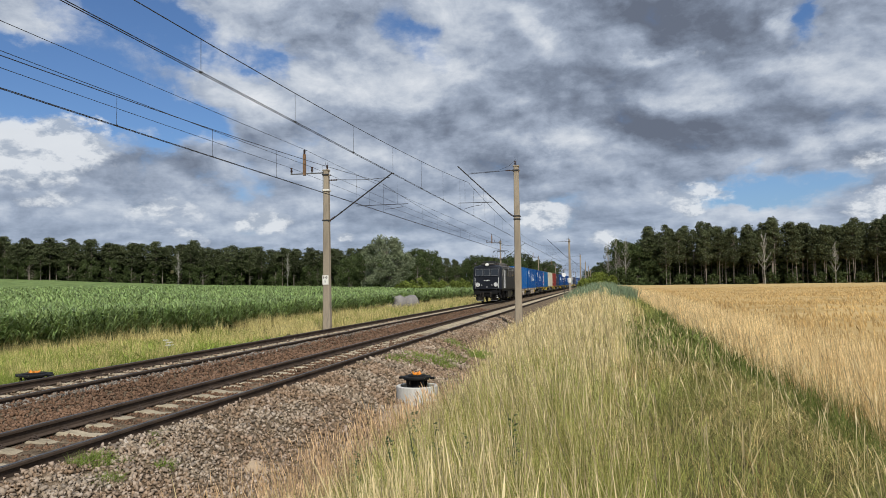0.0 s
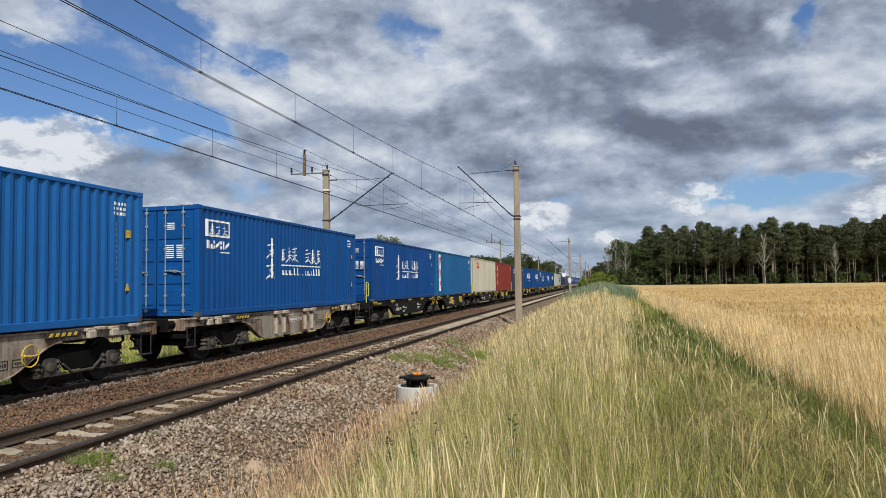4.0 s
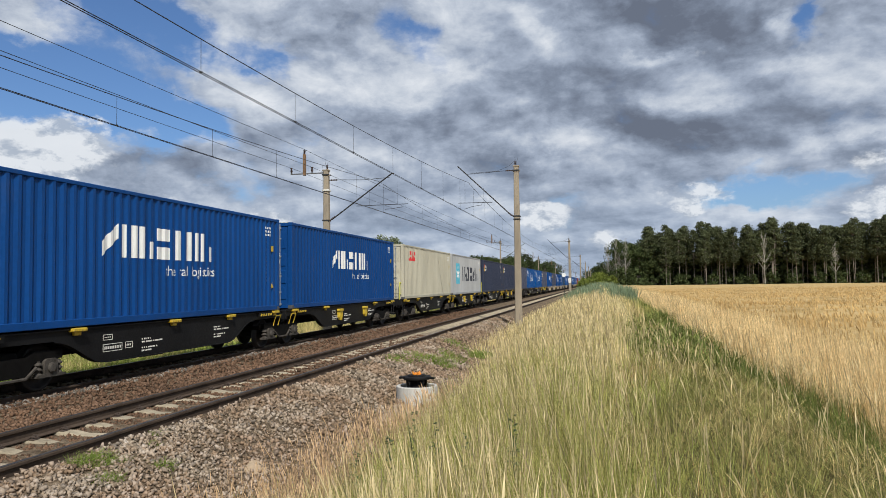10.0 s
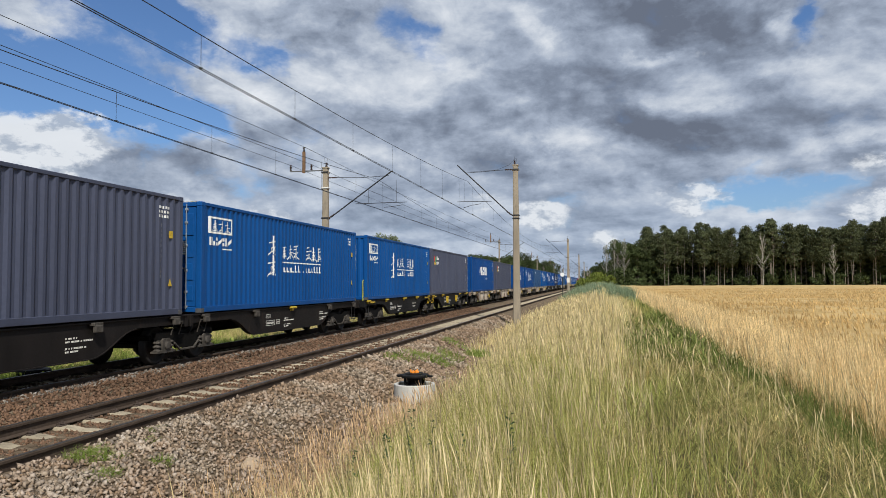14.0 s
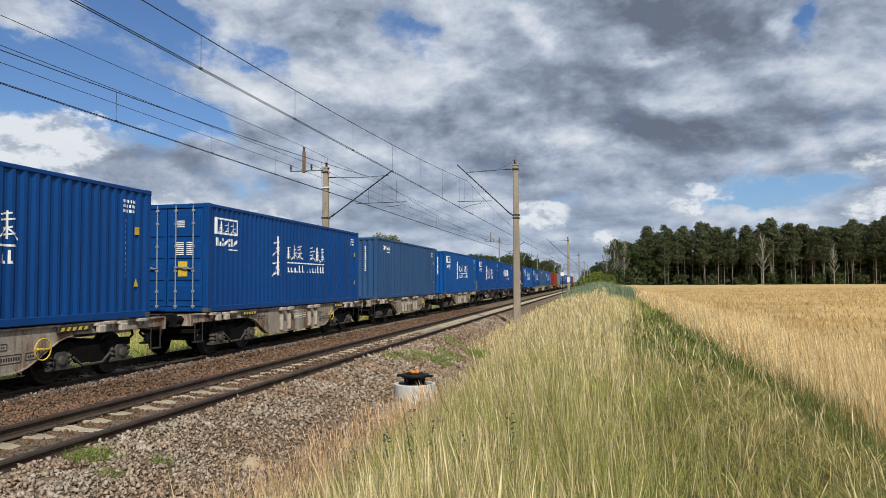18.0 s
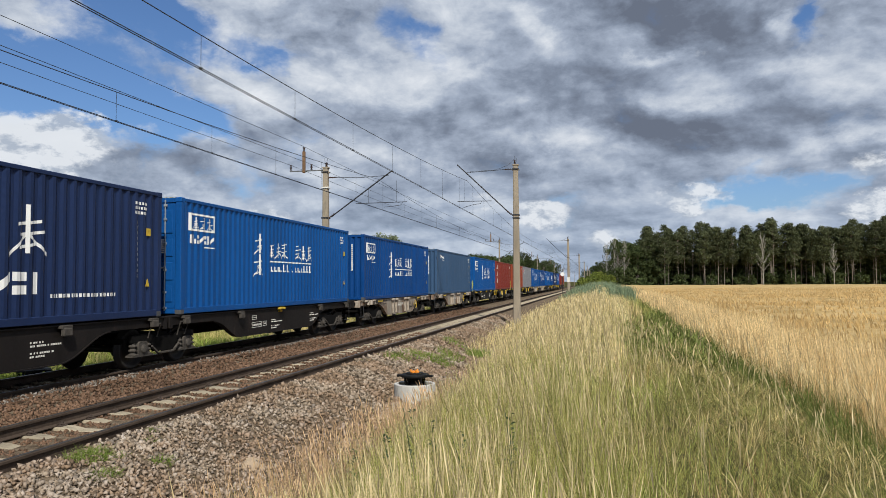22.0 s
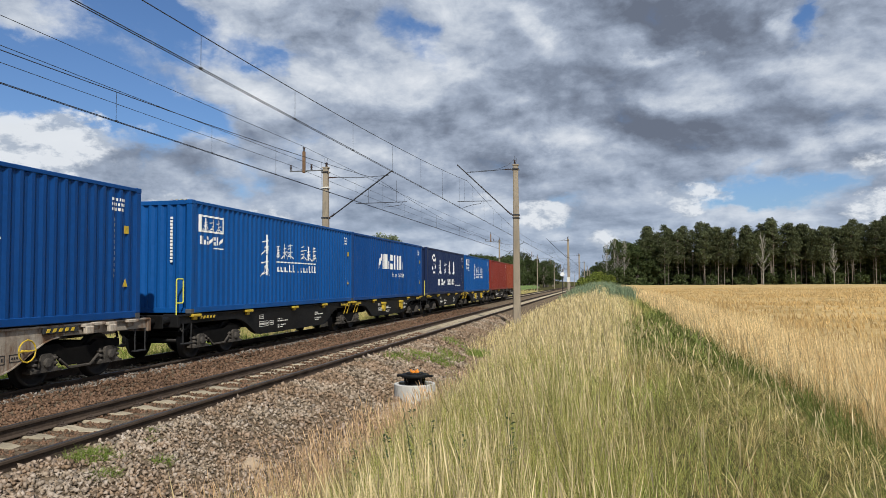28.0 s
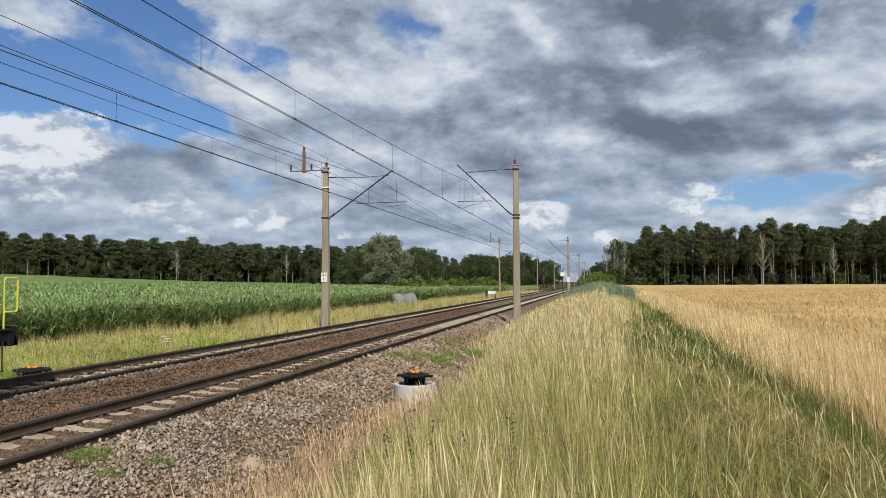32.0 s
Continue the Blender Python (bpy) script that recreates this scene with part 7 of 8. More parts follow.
def make_tree(kind, seed):
    rng = np.random.RandomState(seed)
    tr, quads = Mesh(), []
    if kind == "pine":
        H = 17 + 3 * rng.rand()
        lean = rng.randn(2) * 0.25
        pts = [(lean[0] * k / 5 * rng.rand(), lean[1] * k / 5, H * 0.93 * k / 5) for k in range(6)]
        tr.tube(pts, [0.13, 0.105, 0.09, 0.075, 0.055, 0.025], 6)
        n = 66
        low = 0.34 + 0.16 * rng.rand()
        for k in range(n):
            f = low + (1 - low) * ((k + rng.rand()) / n) ** 0.9
            az = rng.rand() * 6.28
            g = (f - low) / (1 - low)
            reach = (2.5 * (1 - g) ** 0.5 * min(1.0, 0.35 + 2.2 * g) + 0.15) * (0.45 + 0.7 * rng.rand())
            z = H * f
            c = (pts[4][0] + math.cos(az) * reach, pts[4][1] + math.sin(az) * reach, z + 0.25)
            tr.tube([(pts[4][0], pts[4][1], z - 0.4), c], [0.05, 0.02], 3, False)
            quads.append(clump(c, 0.75 + 0.75 * rng.rand(), 44, 0.22, rng, 0.52))
        for k in range(3):
            z = H * (0.25 + 0.25 * rng.rand())
            az = rng.rand() * 6.28
            tr.tube([(0, 0, z), (math.cos(az) * 1.1, math.sin(az) * 1.1, z + 0.2)], [0.04, 0.015], 4)
        return tr, quads, M_PINE, M_BARK
    if kind in ("oak", "willow"):
        H = 15 + 3 * rng.rand()
        tr.tube([(0, 0, 0), (0.1, 0, H * 0.2), (0.2, 0.1, H * 0.45), (0.1, 0.1, H * 0.8)], [0.45, 0.36, 0.24, 0.06], 8)
        for k in range(46 if kind == "oak" else 80):
            f = rng.rand()
            az = rng.rand() * 6.28
            z = H * ((0.16 if kind == "oak" else 0.10) + 0.80 * f)
            reach = (0.36 if kind == "oak" else 0.40) * H * math.sqrt(max(0.02, 1 - ((f - 0.42) / 0.62) ** 2)) * (0.55 + 0.5 * rng.rand())
            c = (math.cos(az) * reach, math.sin(az) * reach, z)
            tr.tube([(0.1, 0.05, z * 0.75), c], [0.08, 0.02], 3, False)
            quads.append(clump(c, 1.4 + 0.8 * rng.rand(), 110 if kind == "oak" else 260, 0.27 if kind == "oak" else 0.24, rng, 0.75))
        return tr, quads, (M_WILLOW if kind == "willow" else M_OAK), M_BARK
    if kind == "birch":
        H = 14 + 2 * rng.rand()
        tr.tube([(0, 0, 0), (0.15, 0, H * 0.4), (0.1, 0.1, H)], [0.13, 0.10, 0.02], 7)
        for k in range(46):
            f = 0.30 + 0.64 * rng.rand()
            az = rng.rand() * 6.28
            r = 2.6 * (1.15 - f)
            tr.tube([(0.1, 0, H * f), (math.cos(az) * r, math.sin(az) * r, H * f + 3.0)], [0.045, 0.02], 4)
            if k % 5 == 0:
                quads.append(clump((math.cos(az) * r, math.sin(az) * r, H * f + 1.2), 0.7, 25, 0.2, rng))
        return tr, quads, M_OAK, M_BIRCH
    if kind == "thicket":
        for k in range(9):
            az = rng.rand() * 6.28
            r = 2.6 * rng.rand()
            tr.tube([(math.cos(az) * r, math.sin(az) * r, 0), (math.cos(az) * r * 1.2, math.sin(az) * r * 1.2, 4.5)], [0.06, 0.02], 4)
        for k in range(30):
            az, f = rng.rand() * 6.28, rng.rand()
            r = 3.4 * rng.rand() ** 0.5
            quads.append(clump((math.cos(az) * r, math.sin(az) * r, 0.6 + f * (6.5 - 0.5 * r)), 1.2, 34, 0.44, rng, 0.9))
        return tr, quads, M_OAK, M_BARK
    H = 2.6 + 1.4 * rng.rand()      # shrub
    for k in range(5):
        az = rng.rand() * 6.28
        tr.tube([(0, 0, 0), (math.cos(az) * 0.6, math.sin(az) * 0.6, H * 0.6)], [0.05, 0.02], 4)
    for k in range(16):
        az, f = rng.rand() * 6.28, rng.rand()
        r = 1.5 * math.sqrt(max(0.05, 1 - f * f)) * rng.rand() ** 0.5
        quads.append(clump((math.cos(az) * r, math.sin(az) * r, 0.3 + f * (H - 0.6)), 0.7, 60, 0.20, rng, 0.8))
    return tr, quads, M_SHRUB, M_BARK


TREES = {}
LABELS = {"pine": ("tall pine with a bare trunk and ragged dark crown", "pine tree"), "oak": ("broad dark green deciduous tree at the wood's edge", "tree"),
          "willow": ("round grey-green broadleaf tree", "tree"), "birch": ("pale leafless birch with thin branches", "tree"), "thicket": ("dark undergrowth between the trunks of the wood", "undergrowth"), "shrub": ("light green leafy shrub beside the field", "shrub")}


def plant(kind, var, x, y, scale=1.0, turn=0.0, tall_by=1.0):
    key = (kind, var)
    if key not in TREES:
        tr, quads, lm, bm_ = make_tree(kind, 100 + var * 7 + len(kind))
        TREES[key] = (tr.data("trunk"), crown_mesh("crown", quads, lm), lm, bm_)
    tm, cm, lm, bmat = TREES[key]
    z = float(ground_z(x, y)) - 0.1
    t = thing("shrub" if kind == "shrub" else "undergrowth" if kind == "thicket" else "pine_tree" if kind == "pine" else "tree", LABELS[kind][0], LABELS[kind][1], "shrubs" if kind == "shrub" else "trees of the woods")
    t.matrix_world = Matrix.LocRotScale((x, y, z), Euler((0, 0, turn)), (scale, scale, scale * tall_by))
    part("trunk", tm, bmat, t)
    part("crown", cm, lm, t)
    return t


rt = random.Random(77)


def wood(kinds, a, b, step, rows, depth, scale, jitter=1.5, wide=1.0):
    """Rows of trees along the line from a to b; depth: the way into the wood."""
    a, b, dv = Vector(a), Vector(b), Vector(depth)
    n = int((b - a).length / step)
    for r in range(rows):
        for i in range(n):
            p = a.lerp(b, (i + rt.random()) / n) + dv * (r + rt.uniform(-0.3, 0.3)) + Vector((rt.uniform(-jitter, jitter), rt.uniform(-jitter, jitter)))
            k = rt.choice(kinds if r == 0 else ["pine"] if "pine" in kinds else kinds)
            plant(k, rt.randrange(4), p.x, p.y, scale * wide * rt.uniform(0.93, 1.07), rt.uniform(0, 6.28), rt.uniform(0.93, 1.07) / wide)


# right-hand wood behind the wheat
wood(["pine"], (14, 238), (112, 211), 2.5, 3, (0.5, 3.5), 0.93, wide=0.95)
wood(["pine"], (100, 205), (118, 200), 3.0, 2, (0.5, 4), 0.98, wide=1.2)
wood(["oak"], (4.5, 238), (20, 240), 3.2, 3, (0.5, 5), 0.93)
wood(["thicket"], (3.0, 235), (12, 236), 3.0, 2, (0, 3), 0.85)
wood(["thicket"], (16, 237), (108, 212), 5.5, 1, (0, 4), 0.55)
wood(["thicket"], (15, 247), (114, 220), 3.6, 2, (0.5, 6), 1.6)
# left-hand wood behind the maize
wood(["pine"], (-262, 168), (-70, 300), 4.3, 3, (-2.5, 3.5), 0.80, wide=1.6)
wood(["thicket"], (-264, 176), (-72, 308), 5.0, 2, (-3.0, 5), 1.5)
wood(["oak"], (-255, 172), (-100, 278), 8.0, 1, (0, 0), 0.58)
wood(["oak"], (-96, 262), (-62, 268), 5.5, 2, (-2, 8), 0.90)
plant("willow", 1, -68.5, 228, 1.10, 1.0)
plant("oak", 1, -80, 240, 0.85, 0.4)
plant("oak", 3, -87, 243, 0.80, 1.4)
plant("oak", 2, -61, 240, 0.72, 2.0)
for k, (x, y, s) in enumerate(((2.6, 233.5, 0.86), (5.2, 234.0, 0.95), (8.2, 233.8, 0.9), (46.5, 222, 1.0), (63.0, 215, 0.75), (-150, 236, 0.8), (-118, 260, 0.8))):
    plant("birch", k % 4, x, y, s, k * 1.3)
# far wood and line-side trees
wood(["pine", "oak"], (-120, 470), (-44, 520), 5.5, 3, (0, 8), 1.0)
wood(["oak"], (-190, 560), (-60, 600), 8.0, 1, (0, 8), 1.05)
wood(["oak"], (-37, 262), (-26, 420), 9.0, 2, (-7, 0), 0.85)
wood(["shrub"], (-48, 168), (-24, 185), 2.6, 2, (0, 5), 1.1)
wood(["shrub"], (-3, 150), (4, 230), 4.0, 1, (2, 0), 1.0)
wood(["oak"], (-4, 420), (20, 700), 14, 2, (6, 0), 0.7)


# ---------------------------------------------------------------- stones, weeds and small things beside the line
def stones(name, n, x0, x1, y0, y1, size, label, surface, prob=None, up=0.3, mat=None):
    x, y = scatter(n, x0, x1, y0, y1)
    if prob is not None:
        x, y = keep(x, y, prob(x, y))
    n = len(x)
    s = size * (0.55 + 0.9 * RNG.rand(n)) * np.clip(np.hypot(x, y) / 13.0, 0.85, 1.45)
    corner = np.array([(1, 0, 0), (-1, 0, 0), (0, 1, 0), (0, -1, 0), (0, 0, 1), (0, 0, -1)], float) * 1.25 + 0.0
    P = (corner[None] * (0.7 + 0.6 * RNG.rand(n, 6, 1)) + 0.35 * RNG.randn(n, 6, 3)) * np.array([1.0, 0.85, 0.62])
    q = RNG.randn(n, 4)
    q /= np.linalg.norm(q, axis=1)[:, None]
    w, a, b, c = q.T
    R = np.stack([1 - 2 * (b * b + c * c), 2 * (a * b - c * w), 2 * (a * c + b * w), 2 * (a * b + c * w), 1 - 2 * (a * a + c * c), 2 * (b * c - a * w),
                  2 * (a * c - b * w), 2 * (b * c + a * w), 1 - 2 * (a * a + b * b)], 1).reshape(n, 3, 3)
    P = np.einsum("nij,nkj->nki", R, P) * (s * 0.5)[:, None, None]
    P += np.stack([x, y, surface(x, y) + s * up], 1)[:, None, :]
    f = np.array([(0, 2, 4), (2, 1, 4), (1, 3, 4), (3, 0, 4), (2, 0, 5), (1, 2, 5), (3, 1, 5), (0, 3, 5)])
    ob = raw(name, P, ((np.arange(n) * 6)[:, None, None] + f[None]).reshape(-1, 3), mat or M_STONE)
    return tagged(ob, label, "ballast", kind="stuff")


stones("ballast_stones", 31000, -6.2, -3.15, 3.6, 46, 0.054, "loose grey-brown ballast stones on the shoulder", bed_z,
       lambda x, y: np.clip(1.2 - np.clip((x + 3.7) * 1.6, 0, 1), 0, 1))
stones("ballast_stones", 5200, -6.3, -3.6, 4.2, 13.0, 0.060, "larger pale grey ballast stones on the near shoulder", bed_z, lambda x, y: np.clip(1.25 - (y - 5.0) / 8.0, 0, 1) * np.clip(1.2 - np.clip((x + 4.3) * 1.6, 0, 1), 0, 1), up=0.45,
       mat=material("pale_grey_stone", (0.36, 0.305, 0.255), 0.9, var=0.3, scale=0.45, fine=50.0, bump=0.3, island=0.45, tint=(0.31, 0.245, 0.195), tint_at=(0.42, 0.58), spec=0.03))
stones("ballast_stones", 13000, -10.35, -8.05, 7.5, 60, 0.050, "reddish-brown ballast stones between the tracks", bed_z, mat=M_STONER)
stones("ballast_stones", 7000, -7.9, -6.5, 5.0, 30, 0.045, "ballast stones between the sleepers", lambda x, y: bed_z(x, y) - 0.012, lambda x, y: (np.abs(((y - 1.0) / 0.6) % 1 - 0.5) < 0.30).astype(float), mat=M_STONER)
stones("ballast_stones", 4000, -13.6, -10.4, 11.0, 45, 0.050, "ballast stones under the far track", bed_z, lambda x, y: ((np.abs(((y - 1.0) / 0.6) % 1 - 0.5) < 0.30) | (x < -12.6)).astype(float))


stones("ballast_stones", 2600, -10.42, -10.02, 9.0, 40, 0.045, "pale grey dusty stones along the far track", bed_z, mat=material("dusty_stone", (0.21, 0.19, 0.17), 0.9, var=0.3, island=0.5, bump=0.3, spec=0.03))


def weeds(name, cx, cy, r, n, h, mat, label):
    a, d = RNG.rand(n) * 2 * np.pi, r * RNG.rand(n) ** 0.6
    x, y = cx + np.cos(a) * d, cy + np.sin(a) * d * 1.5
    ob = blades(name, x, y, h * (0.5 + RNG.rand(n)), np.full(n, 0.006) * np.clip(np.hypot(x, y) / 9, 1, 3), mat, lean=0.9, curl=0.7, z=bed_z(x, y))
    return tagged(ob, label, "weed", "weeds in the ballast")


M_MOSS = leafmat("bright_weed", (0.20, 0.27, 0.06), 0.35, 0.3)
for cx, cy, r, n, h in ((-5.98, 7.6, 0.19, 800, 0.13), (-5.75, 7.85, 0.10, 260, 0.08), (-5.52, 7.3, 0.13, 420, 0.11), (-6.05, 9.05, 0.10, 220, 0.07), (-5.35, 8.15, 0.10, 260, 0.10), (-5.84, 8.67, 0.09, 160, 0.06),
                        (-5.65, 19.9, 0.42, 900, 0.12), (-5.45, 21.3, 0.45, 800, 0.13), (-4.9, 22.0, 0.42, 800, 0.15), (-4.85, 23.7, 0.5, 800, 0.16), (-5.3, 26.5, 0.5, 500, 0.15), (-6.1, 18.4, 0.2, 200, 0.06), (-4.2, 25.5, 0.4, 500, 0.3)):
    weeds("weed_tuft", cx, cy, r, n, h, M_MOSS, "low bright green weeds growing between the stones")


def tall_weed(x, y, h, seed, mat, label):
    """A single upright herb: stem with many narrow leaves."""
    rng = np.random.RandomState(seed)
    z = float(ground_z(x, y))
    t = thing("tall_weed", label, "weed", "single weeds", at=pose(x, y, z))
    stem = Mesh().tube([(0, 0, -0.05), (rng.randn() * 0.02, rng.randn() * 0.02, h * 0.6), (rng.randn() * 0.04, rng.randn() * 0.04, h)], [0.006, 0.005, 0.002], 5)
    part("stem", stem, mat, t)
    lv = Mesh()
    for k in range(46):
        zz = h * (0.25 + 0.75 * rng.rand())
        az = rng.rand() * 6.28
        l, w = 0.10 * (1.15 - zz / h) + 0.02, 0.010
        c, s = math.cos(az), math.sin(az)
        lv.quad((0, 0, zz), (c * l * 0.5 - s * w, s * l * 0.5 + c * w, zz + l * 0.35), (c * l, s * l, zz + l * 0.25), (c * l * 0.5 + s * w, s * l * 0.5 - c * w, zz + l * 0.35))
    part("leaves", lv, mat, t)
    return t


M_HERB = leafmat("grey_green_herb", (0.085, 0.125, 0.060), 0.3, 0.25)
for x, y, h, k in ((-1.55, 5.2, 0.66, 1), (-1.40, 5.35, 0.72, 2), (-1.20, 5.2, 0.66, 3), (-0.62, 5.1, 0.62, 4), (-1.95, 5.6, 0.6, 5), (3.9, 9.2, 0.9, 6), (4.0, 9.9, 0.75, 7), (-0.9, 4.8, 0.6, 8)):
    tall_weed(x, y, h * 1.22, k, M_HERB, "upright grey-green herb among the dry grass")

def umbel(x, y, h):
    """A tall herb with flat white flower heads."""
    z = float(ground_z(x, y))
    t = thing("umbel_flower", "tall white-flowering herb in the verge grass", "flower", at=pose(x, y, z))
    part("stem", Mesh().tube([(0, 0, -0.05), (0.02, 0.0, h)], [0.012, 0.006], 5), M_HERB, t)
    for k in range(4):
        c, sn = math.cos(k * 1.7), math.sin(k * 1.7)
        hd = Mesh()
        top = (c * 0.10, sn * 0.10, h + 0.09 * (k % 3))
        hd.tube([(0.02, 0, h * 0.8), top], 0.005, 4)
        for j in range(9):
            r = 0.030 * math.sqrt(j)
            p = (top[0] + r * math.cos(j * 2.4), top[1] + r * math.sin(j * 2.4), top[2])
            hd.tube([p, (p[0], p[1], p[2] + 0.02)], [0.03, 0.036], 6)
        part("flower_head", hd, M_WHITE, t, "flat white flower head")
    return t


umbel(-15.45, 23.7, 0.5)
# ---- concrete ring with the black cable drum
M_SAND = material("sandy_earth", (0.36, 0.27, 0.18), 0.95, var=0.25, scale=3.0, fine=40.0, bump=0.4)


def patch(name, cx, cy, rx, ry, mat, label, lift=0.03):
    n, m = 30, 6
    vs = [(cx, cy, float(bed_z(cx, cy)) + lift)]
    for j in range(1, m + 1):
        for i in range(n):
            a = 2 * math.pi * i / n
            f = j / m * (1 + 0.22 * math.sin(3 * a + 1) + 0.15 * math.sin(5 * a))
            x, y = cx + rx * f * math.cos(a), cy + ry * f * math.sin(a)
            vs.append((x, y, float(bed_z(x, y)) + lift * (1 - (j / m) ** 2 * 1.6)))
    fs = [(0, 1 + i, 1 + (i + 1) % n) for i in range(n)]
    fs += [(1 + (j - 1) * n + i, 1 + j * n + i, 1 + j * n + (i + 1) % n, 1 + (j - 1) * n + (i + 1) % n) for j in range(1, m) for i in range(n)]
    return tagged(part(name, Mesh().add(vs, fs), mat, None, "", True), label, "soil", kind="structure")


patch("soil_patch", -4.05, 14.6, 0.55, 1.5, M_SAND, "patch of bare tan sand beside the concrete ring", 0.10)
patch("soil_patch", -4.75, 9.4, 0.22, 0.35, M_SAND, "small patch of sandy gravel in the ballast", 0.05)


def turned(prof, seg=32):
    """A body of revolution about z from (radius, height) points."""
    vs = [(r * math.cos(2 * math.pi * k / seg), r * math.sin(2 * math.pi * k / seg), z) for r, z in prof for k in range(seg)]
    fs = [(i * seg + k, i * seg + (k + 1) % seg, (i + 1) * seg + (k + 1) % seg, (i + 1) * seg + k) for i in range(len(prof) - 1) for k in range(seg)]
    return Mesh().add(vs, fs)


RX, RY, RZ = -4.13, 16.05, -0.86
ring = thing("concrete_ring", "pale concrete shaft ring standing in the ballast", "concrete ring", at=pose(RX, RY, RZ))
part("shell", turned([(0.47, 0.0), (0.47, 0.485), (0.462, 0.50), (0.40, 0.50), (0.392, 0.485), (0.392, 0.0)]), M_RING, ring)
part("filling", turned([(0.392, 0.36), (0.2, 0.40), (0.0, 0.41)]), M_BALLAST, ring, "stones inside the ring")


def cable_head(x, y, z, s, cap_mat, label):
    t = thing("track_device", label, "track equipment", "black track devices", at=pose(x, y, z))
    top = turned([(0.0, 0.20), (0.30, 0.20), (0.325, 0.215), (0.33, 0.24), (0.32, 0.265), (0.22, 0.275), (0.20, 0.30), (0.0, 0.305)], 20)
    part("top_plate", top, M_BLACK, t)
    part("body", turned([(0.0, 0.0), (0.19, 0.0), (0.17, 0.10), (0.19, 0.21), (0.0, 0.21)], 14), M_BLACK, t)
    for k in range(4):
        a = math.pi / 4 + k * math.pi / 2
        c, sn = math.cos(a), math.sin(a)
        part("leg", Mesh().tube([(c * 0.22, sn * 0.22, -0.02), (c * 0.25, sn * 0.25, 0.21)], 0.032, 8), M_BLACK, t)
    lug = Mesh()
    for k in range(6):
        a = k * 1.05
        lug.tube([(math.cos(a) * 0.06, math.sin(a) * 0.06, 0.29), (math.cos(a) * 0.10, math.sin(a) * 0.10, 0.34 + 0.03 * (k % 2))], [0.035, 0.015], 6)
    part("cap", lug, cap_mat, t, "orange cap pieces" if cap_mat is M_ORANGE else "yellow cap piece")
    for e in (-1, 1):
        part("side_lug", Mesh().box(e * 0.36 - 0.06, e * 0.36 + 0.06, -0.05, 0.05, 0.205, 0.255, 0.015), M_BLACK, t)
    t.scale = (s, s, 1.0 if s < 1.2 else 0.75)
    return t


cable_head(RX, RY, RZ + 0.44, 1.0, M_ORANGE, "black cable head with orange cap in a concrete ring")
pad = thing("concrete_pad", "low grey concrete pad beside the far track", "concrete pad", at=pose(-13.55, 15.2, -0.62))
part("slab", Mesh().box(-0.5, 0.5, -0.8, 0.8, 0.0, 0.30, 0.03), M_RING, pad)
cable_head(-13.55, 15.2, -0.31, 1.25, M_ORANGE, "black cable head with orange cap on a concrete pad")

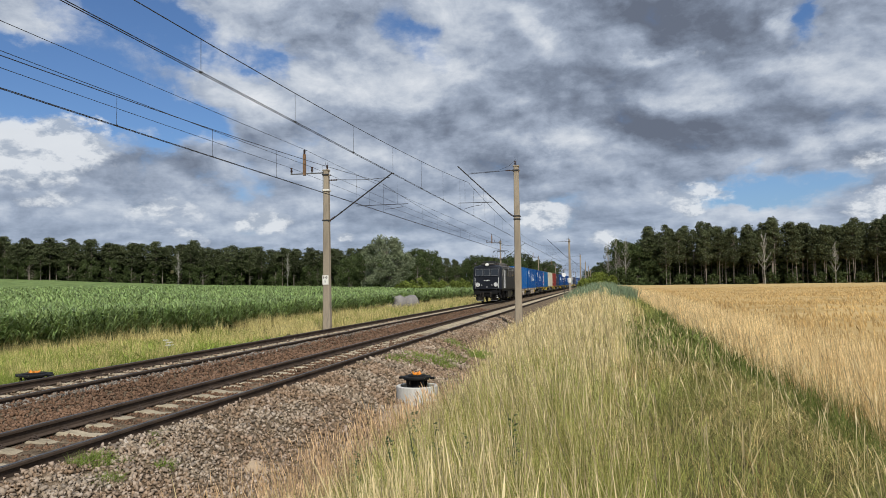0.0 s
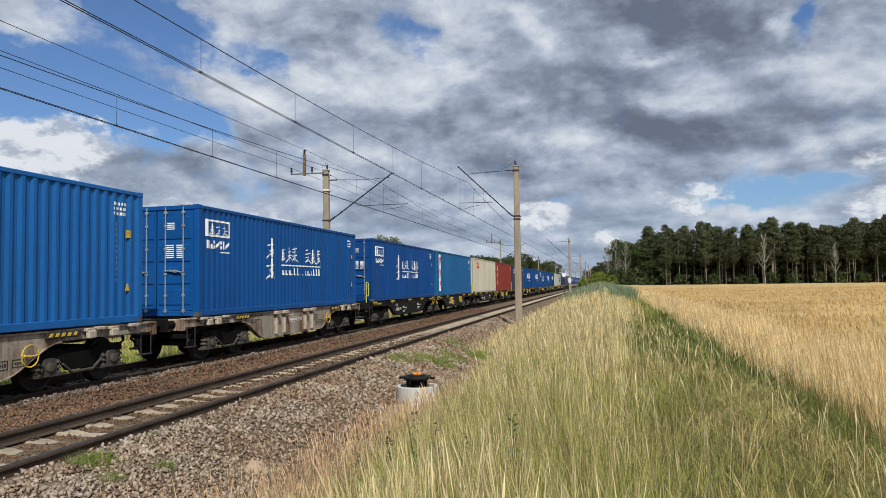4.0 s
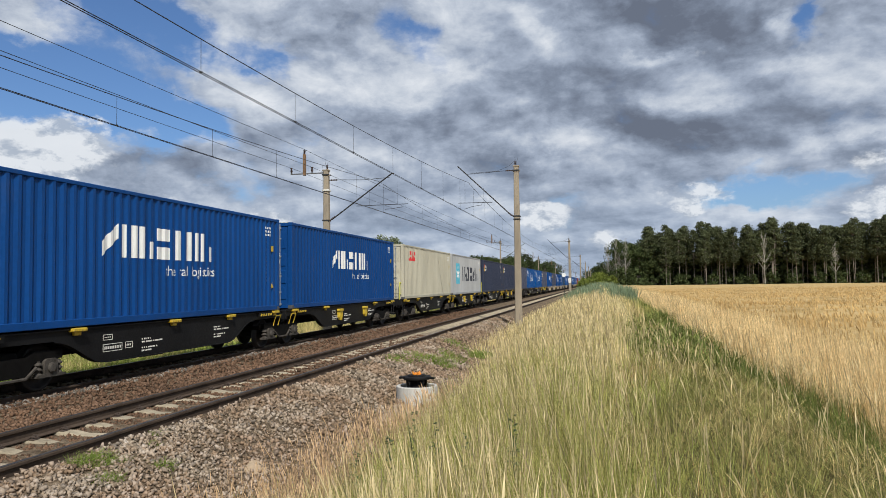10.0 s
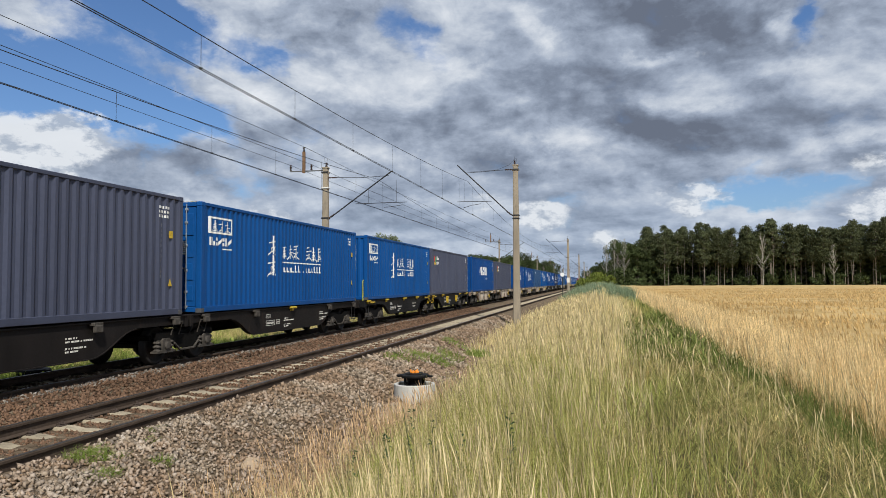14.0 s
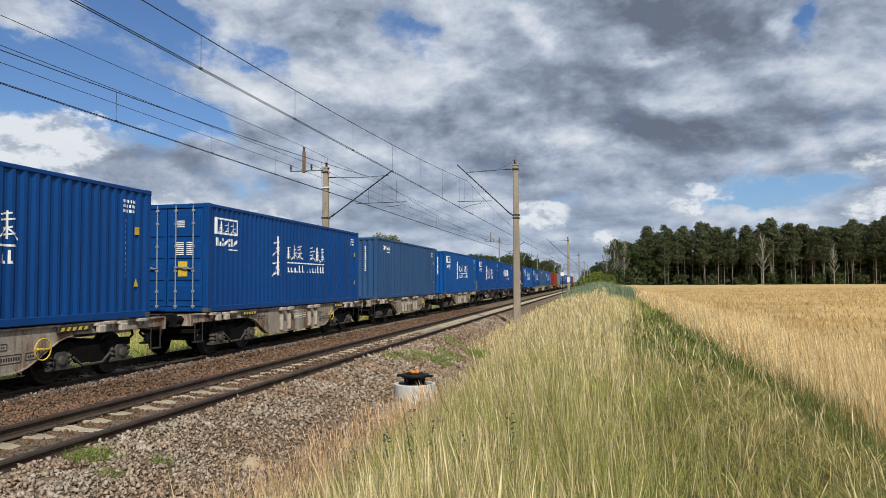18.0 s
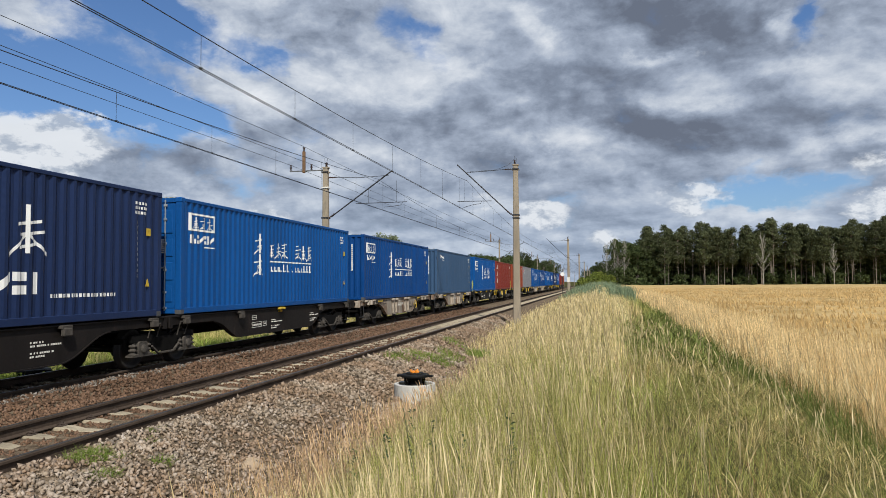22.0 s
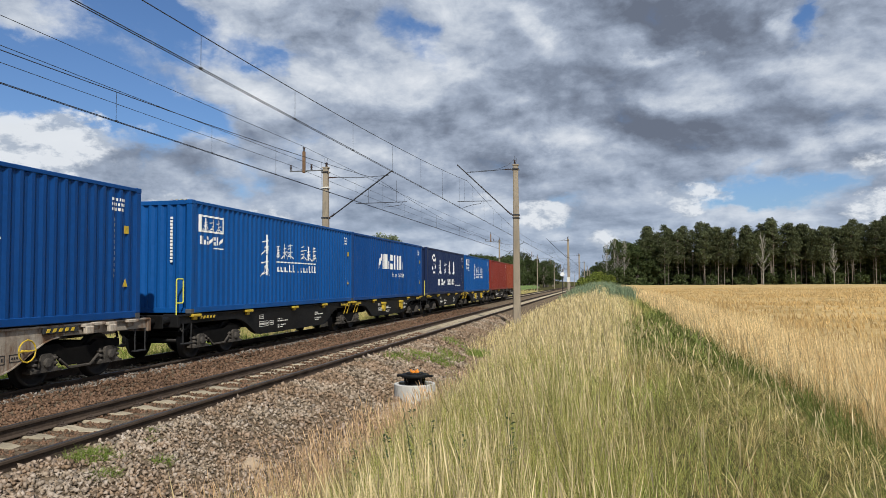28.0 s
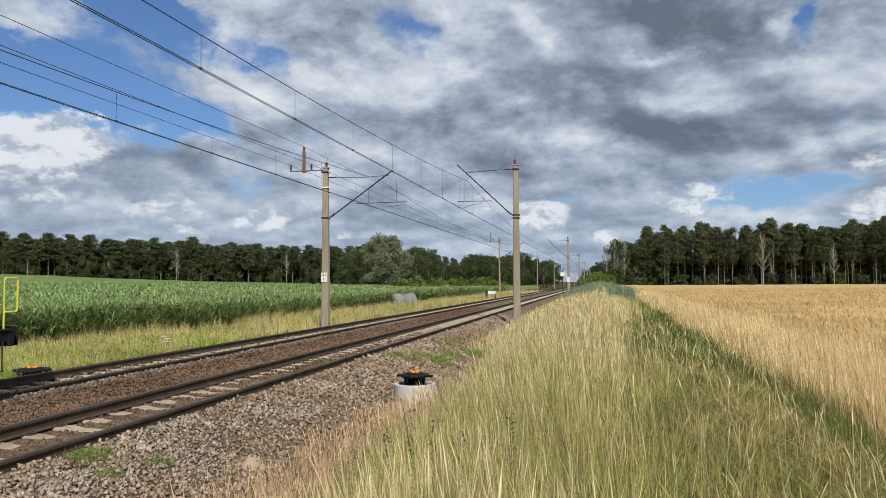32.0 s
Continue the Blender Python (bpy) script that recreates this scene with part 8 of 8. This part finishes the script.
# ---- grey boulders at the maize edge
M_ROCK = material("grey_boulder", (0.20, 0.185, 0.175), 0.9, var=0.35, scale=1.2, fine=12.0, bump=0.5, tint=(0.16, 0.15, 0.14), tint_at=(0.5, 0.7), streak=3.0)
for k, (x, y, sx, sy, sz) in enumerate(((-24.1, 76.0, 1.9, 1.1, 1.15), (-22.4, 77.5, 1.5, 0.9, 1.55), (-21.0, 79.0, 1.2, 1.0, 1.45))):
    m = turned([(0.0, -0.15), (1.0, -0.1), (1.02, 0.35), (0.86, 0.72), (0.5, 0.95), (0.0, 1.0)], 18)
    rng = np.random.RandomState(k + 3)
    ph = rng.rand(6) * 6.28
    m.v = [(a * (1 + 0.10 * math.sin(3 * b + ph[0]) + 0.06 * math.sin(7 * c + ph[1])) * sx, b * (1 + 0.1 * math.sin(4 * a + ph[2])) * sy, c * (1 + 0.08 * math.sin(5 * a + ph[3])) * sz) for a, b, c in m.v]
    o = part("boulder", m, M_ROCK, None, "", True)
    o.matrix_world = pose(x, y, float(ground_z(x, y)), 0, 0, 30 * k)
    tagged(o, "large rounded grey boulder at the edge of the maize", "boulder", "boulders")

# ---- white cabinet, signal and plates down the line
cab = thing("cable_cabinet", "white equipment box on a dark stand by the track", "cabinet", at=pose(-14.75, 101.5, -0.62))
part("box", Mesh().box(-0.55, 0.5, -0.25, 0.25, 0.85, 1.30, 0.03), M_SIGNW, cab)
part("stand", Mesh().box(-0.9, -0.66, -0.28, 0.28, 0.0, 1.48, 0.03).box(0.3, 0.5, -0.2, 0.2, 0.0, 0.85), M_STEEL, cab)
sig = thing("signal_post", "slender grey signal post with a white disc", "railway signal", at=pose(-5.05, 106.0, -0.5))
part("post", Mesh().tube([(0, 0, 0), (0, 0, 4.2)], 0.06, 10), M_STEEL, sig)
part("disc", Mesh().tube([(0, -0.12, 3.55), (0, -0.16, 3.55)], 0.30, 18), M_WHITE, sig, "round white back plate")
part("lamp_box", Mesh().box(-0.10, 0.10, -0.1, 0.1, 4.0, 4.35, 0.03), M_GALV, sig)
pl = part("mast_plate", Mesh().box(-0.22, 0.22, -0.02, 0.02, 0.0, 0.75, 0.01), M_SIGNW)
pl.matrix_world = pose(RIGHT_X - 0.02, RIGHT_Y[2] - 0.24, 1.9)
tagged(pl, "white plate fixed to a concrete mast", "sign")


STENCILS = ("data_stencil", "door_stencil", "number_stencil")
for ob in list(scene.collection.objects):
    if ob.name.split(".")[0] in STENCILS:
        tagged(ob, kind="stuff")


def motions():
    times = [0.0, 4.0, 8.0, 12.0, 16.0, 20.0, 24.0, 28.0, 32.0]
    for ob, at, z in MOVERS:
        walk(ob, [(t, pose(X2, at - way_gone(t), z)) for t in times])


motions()
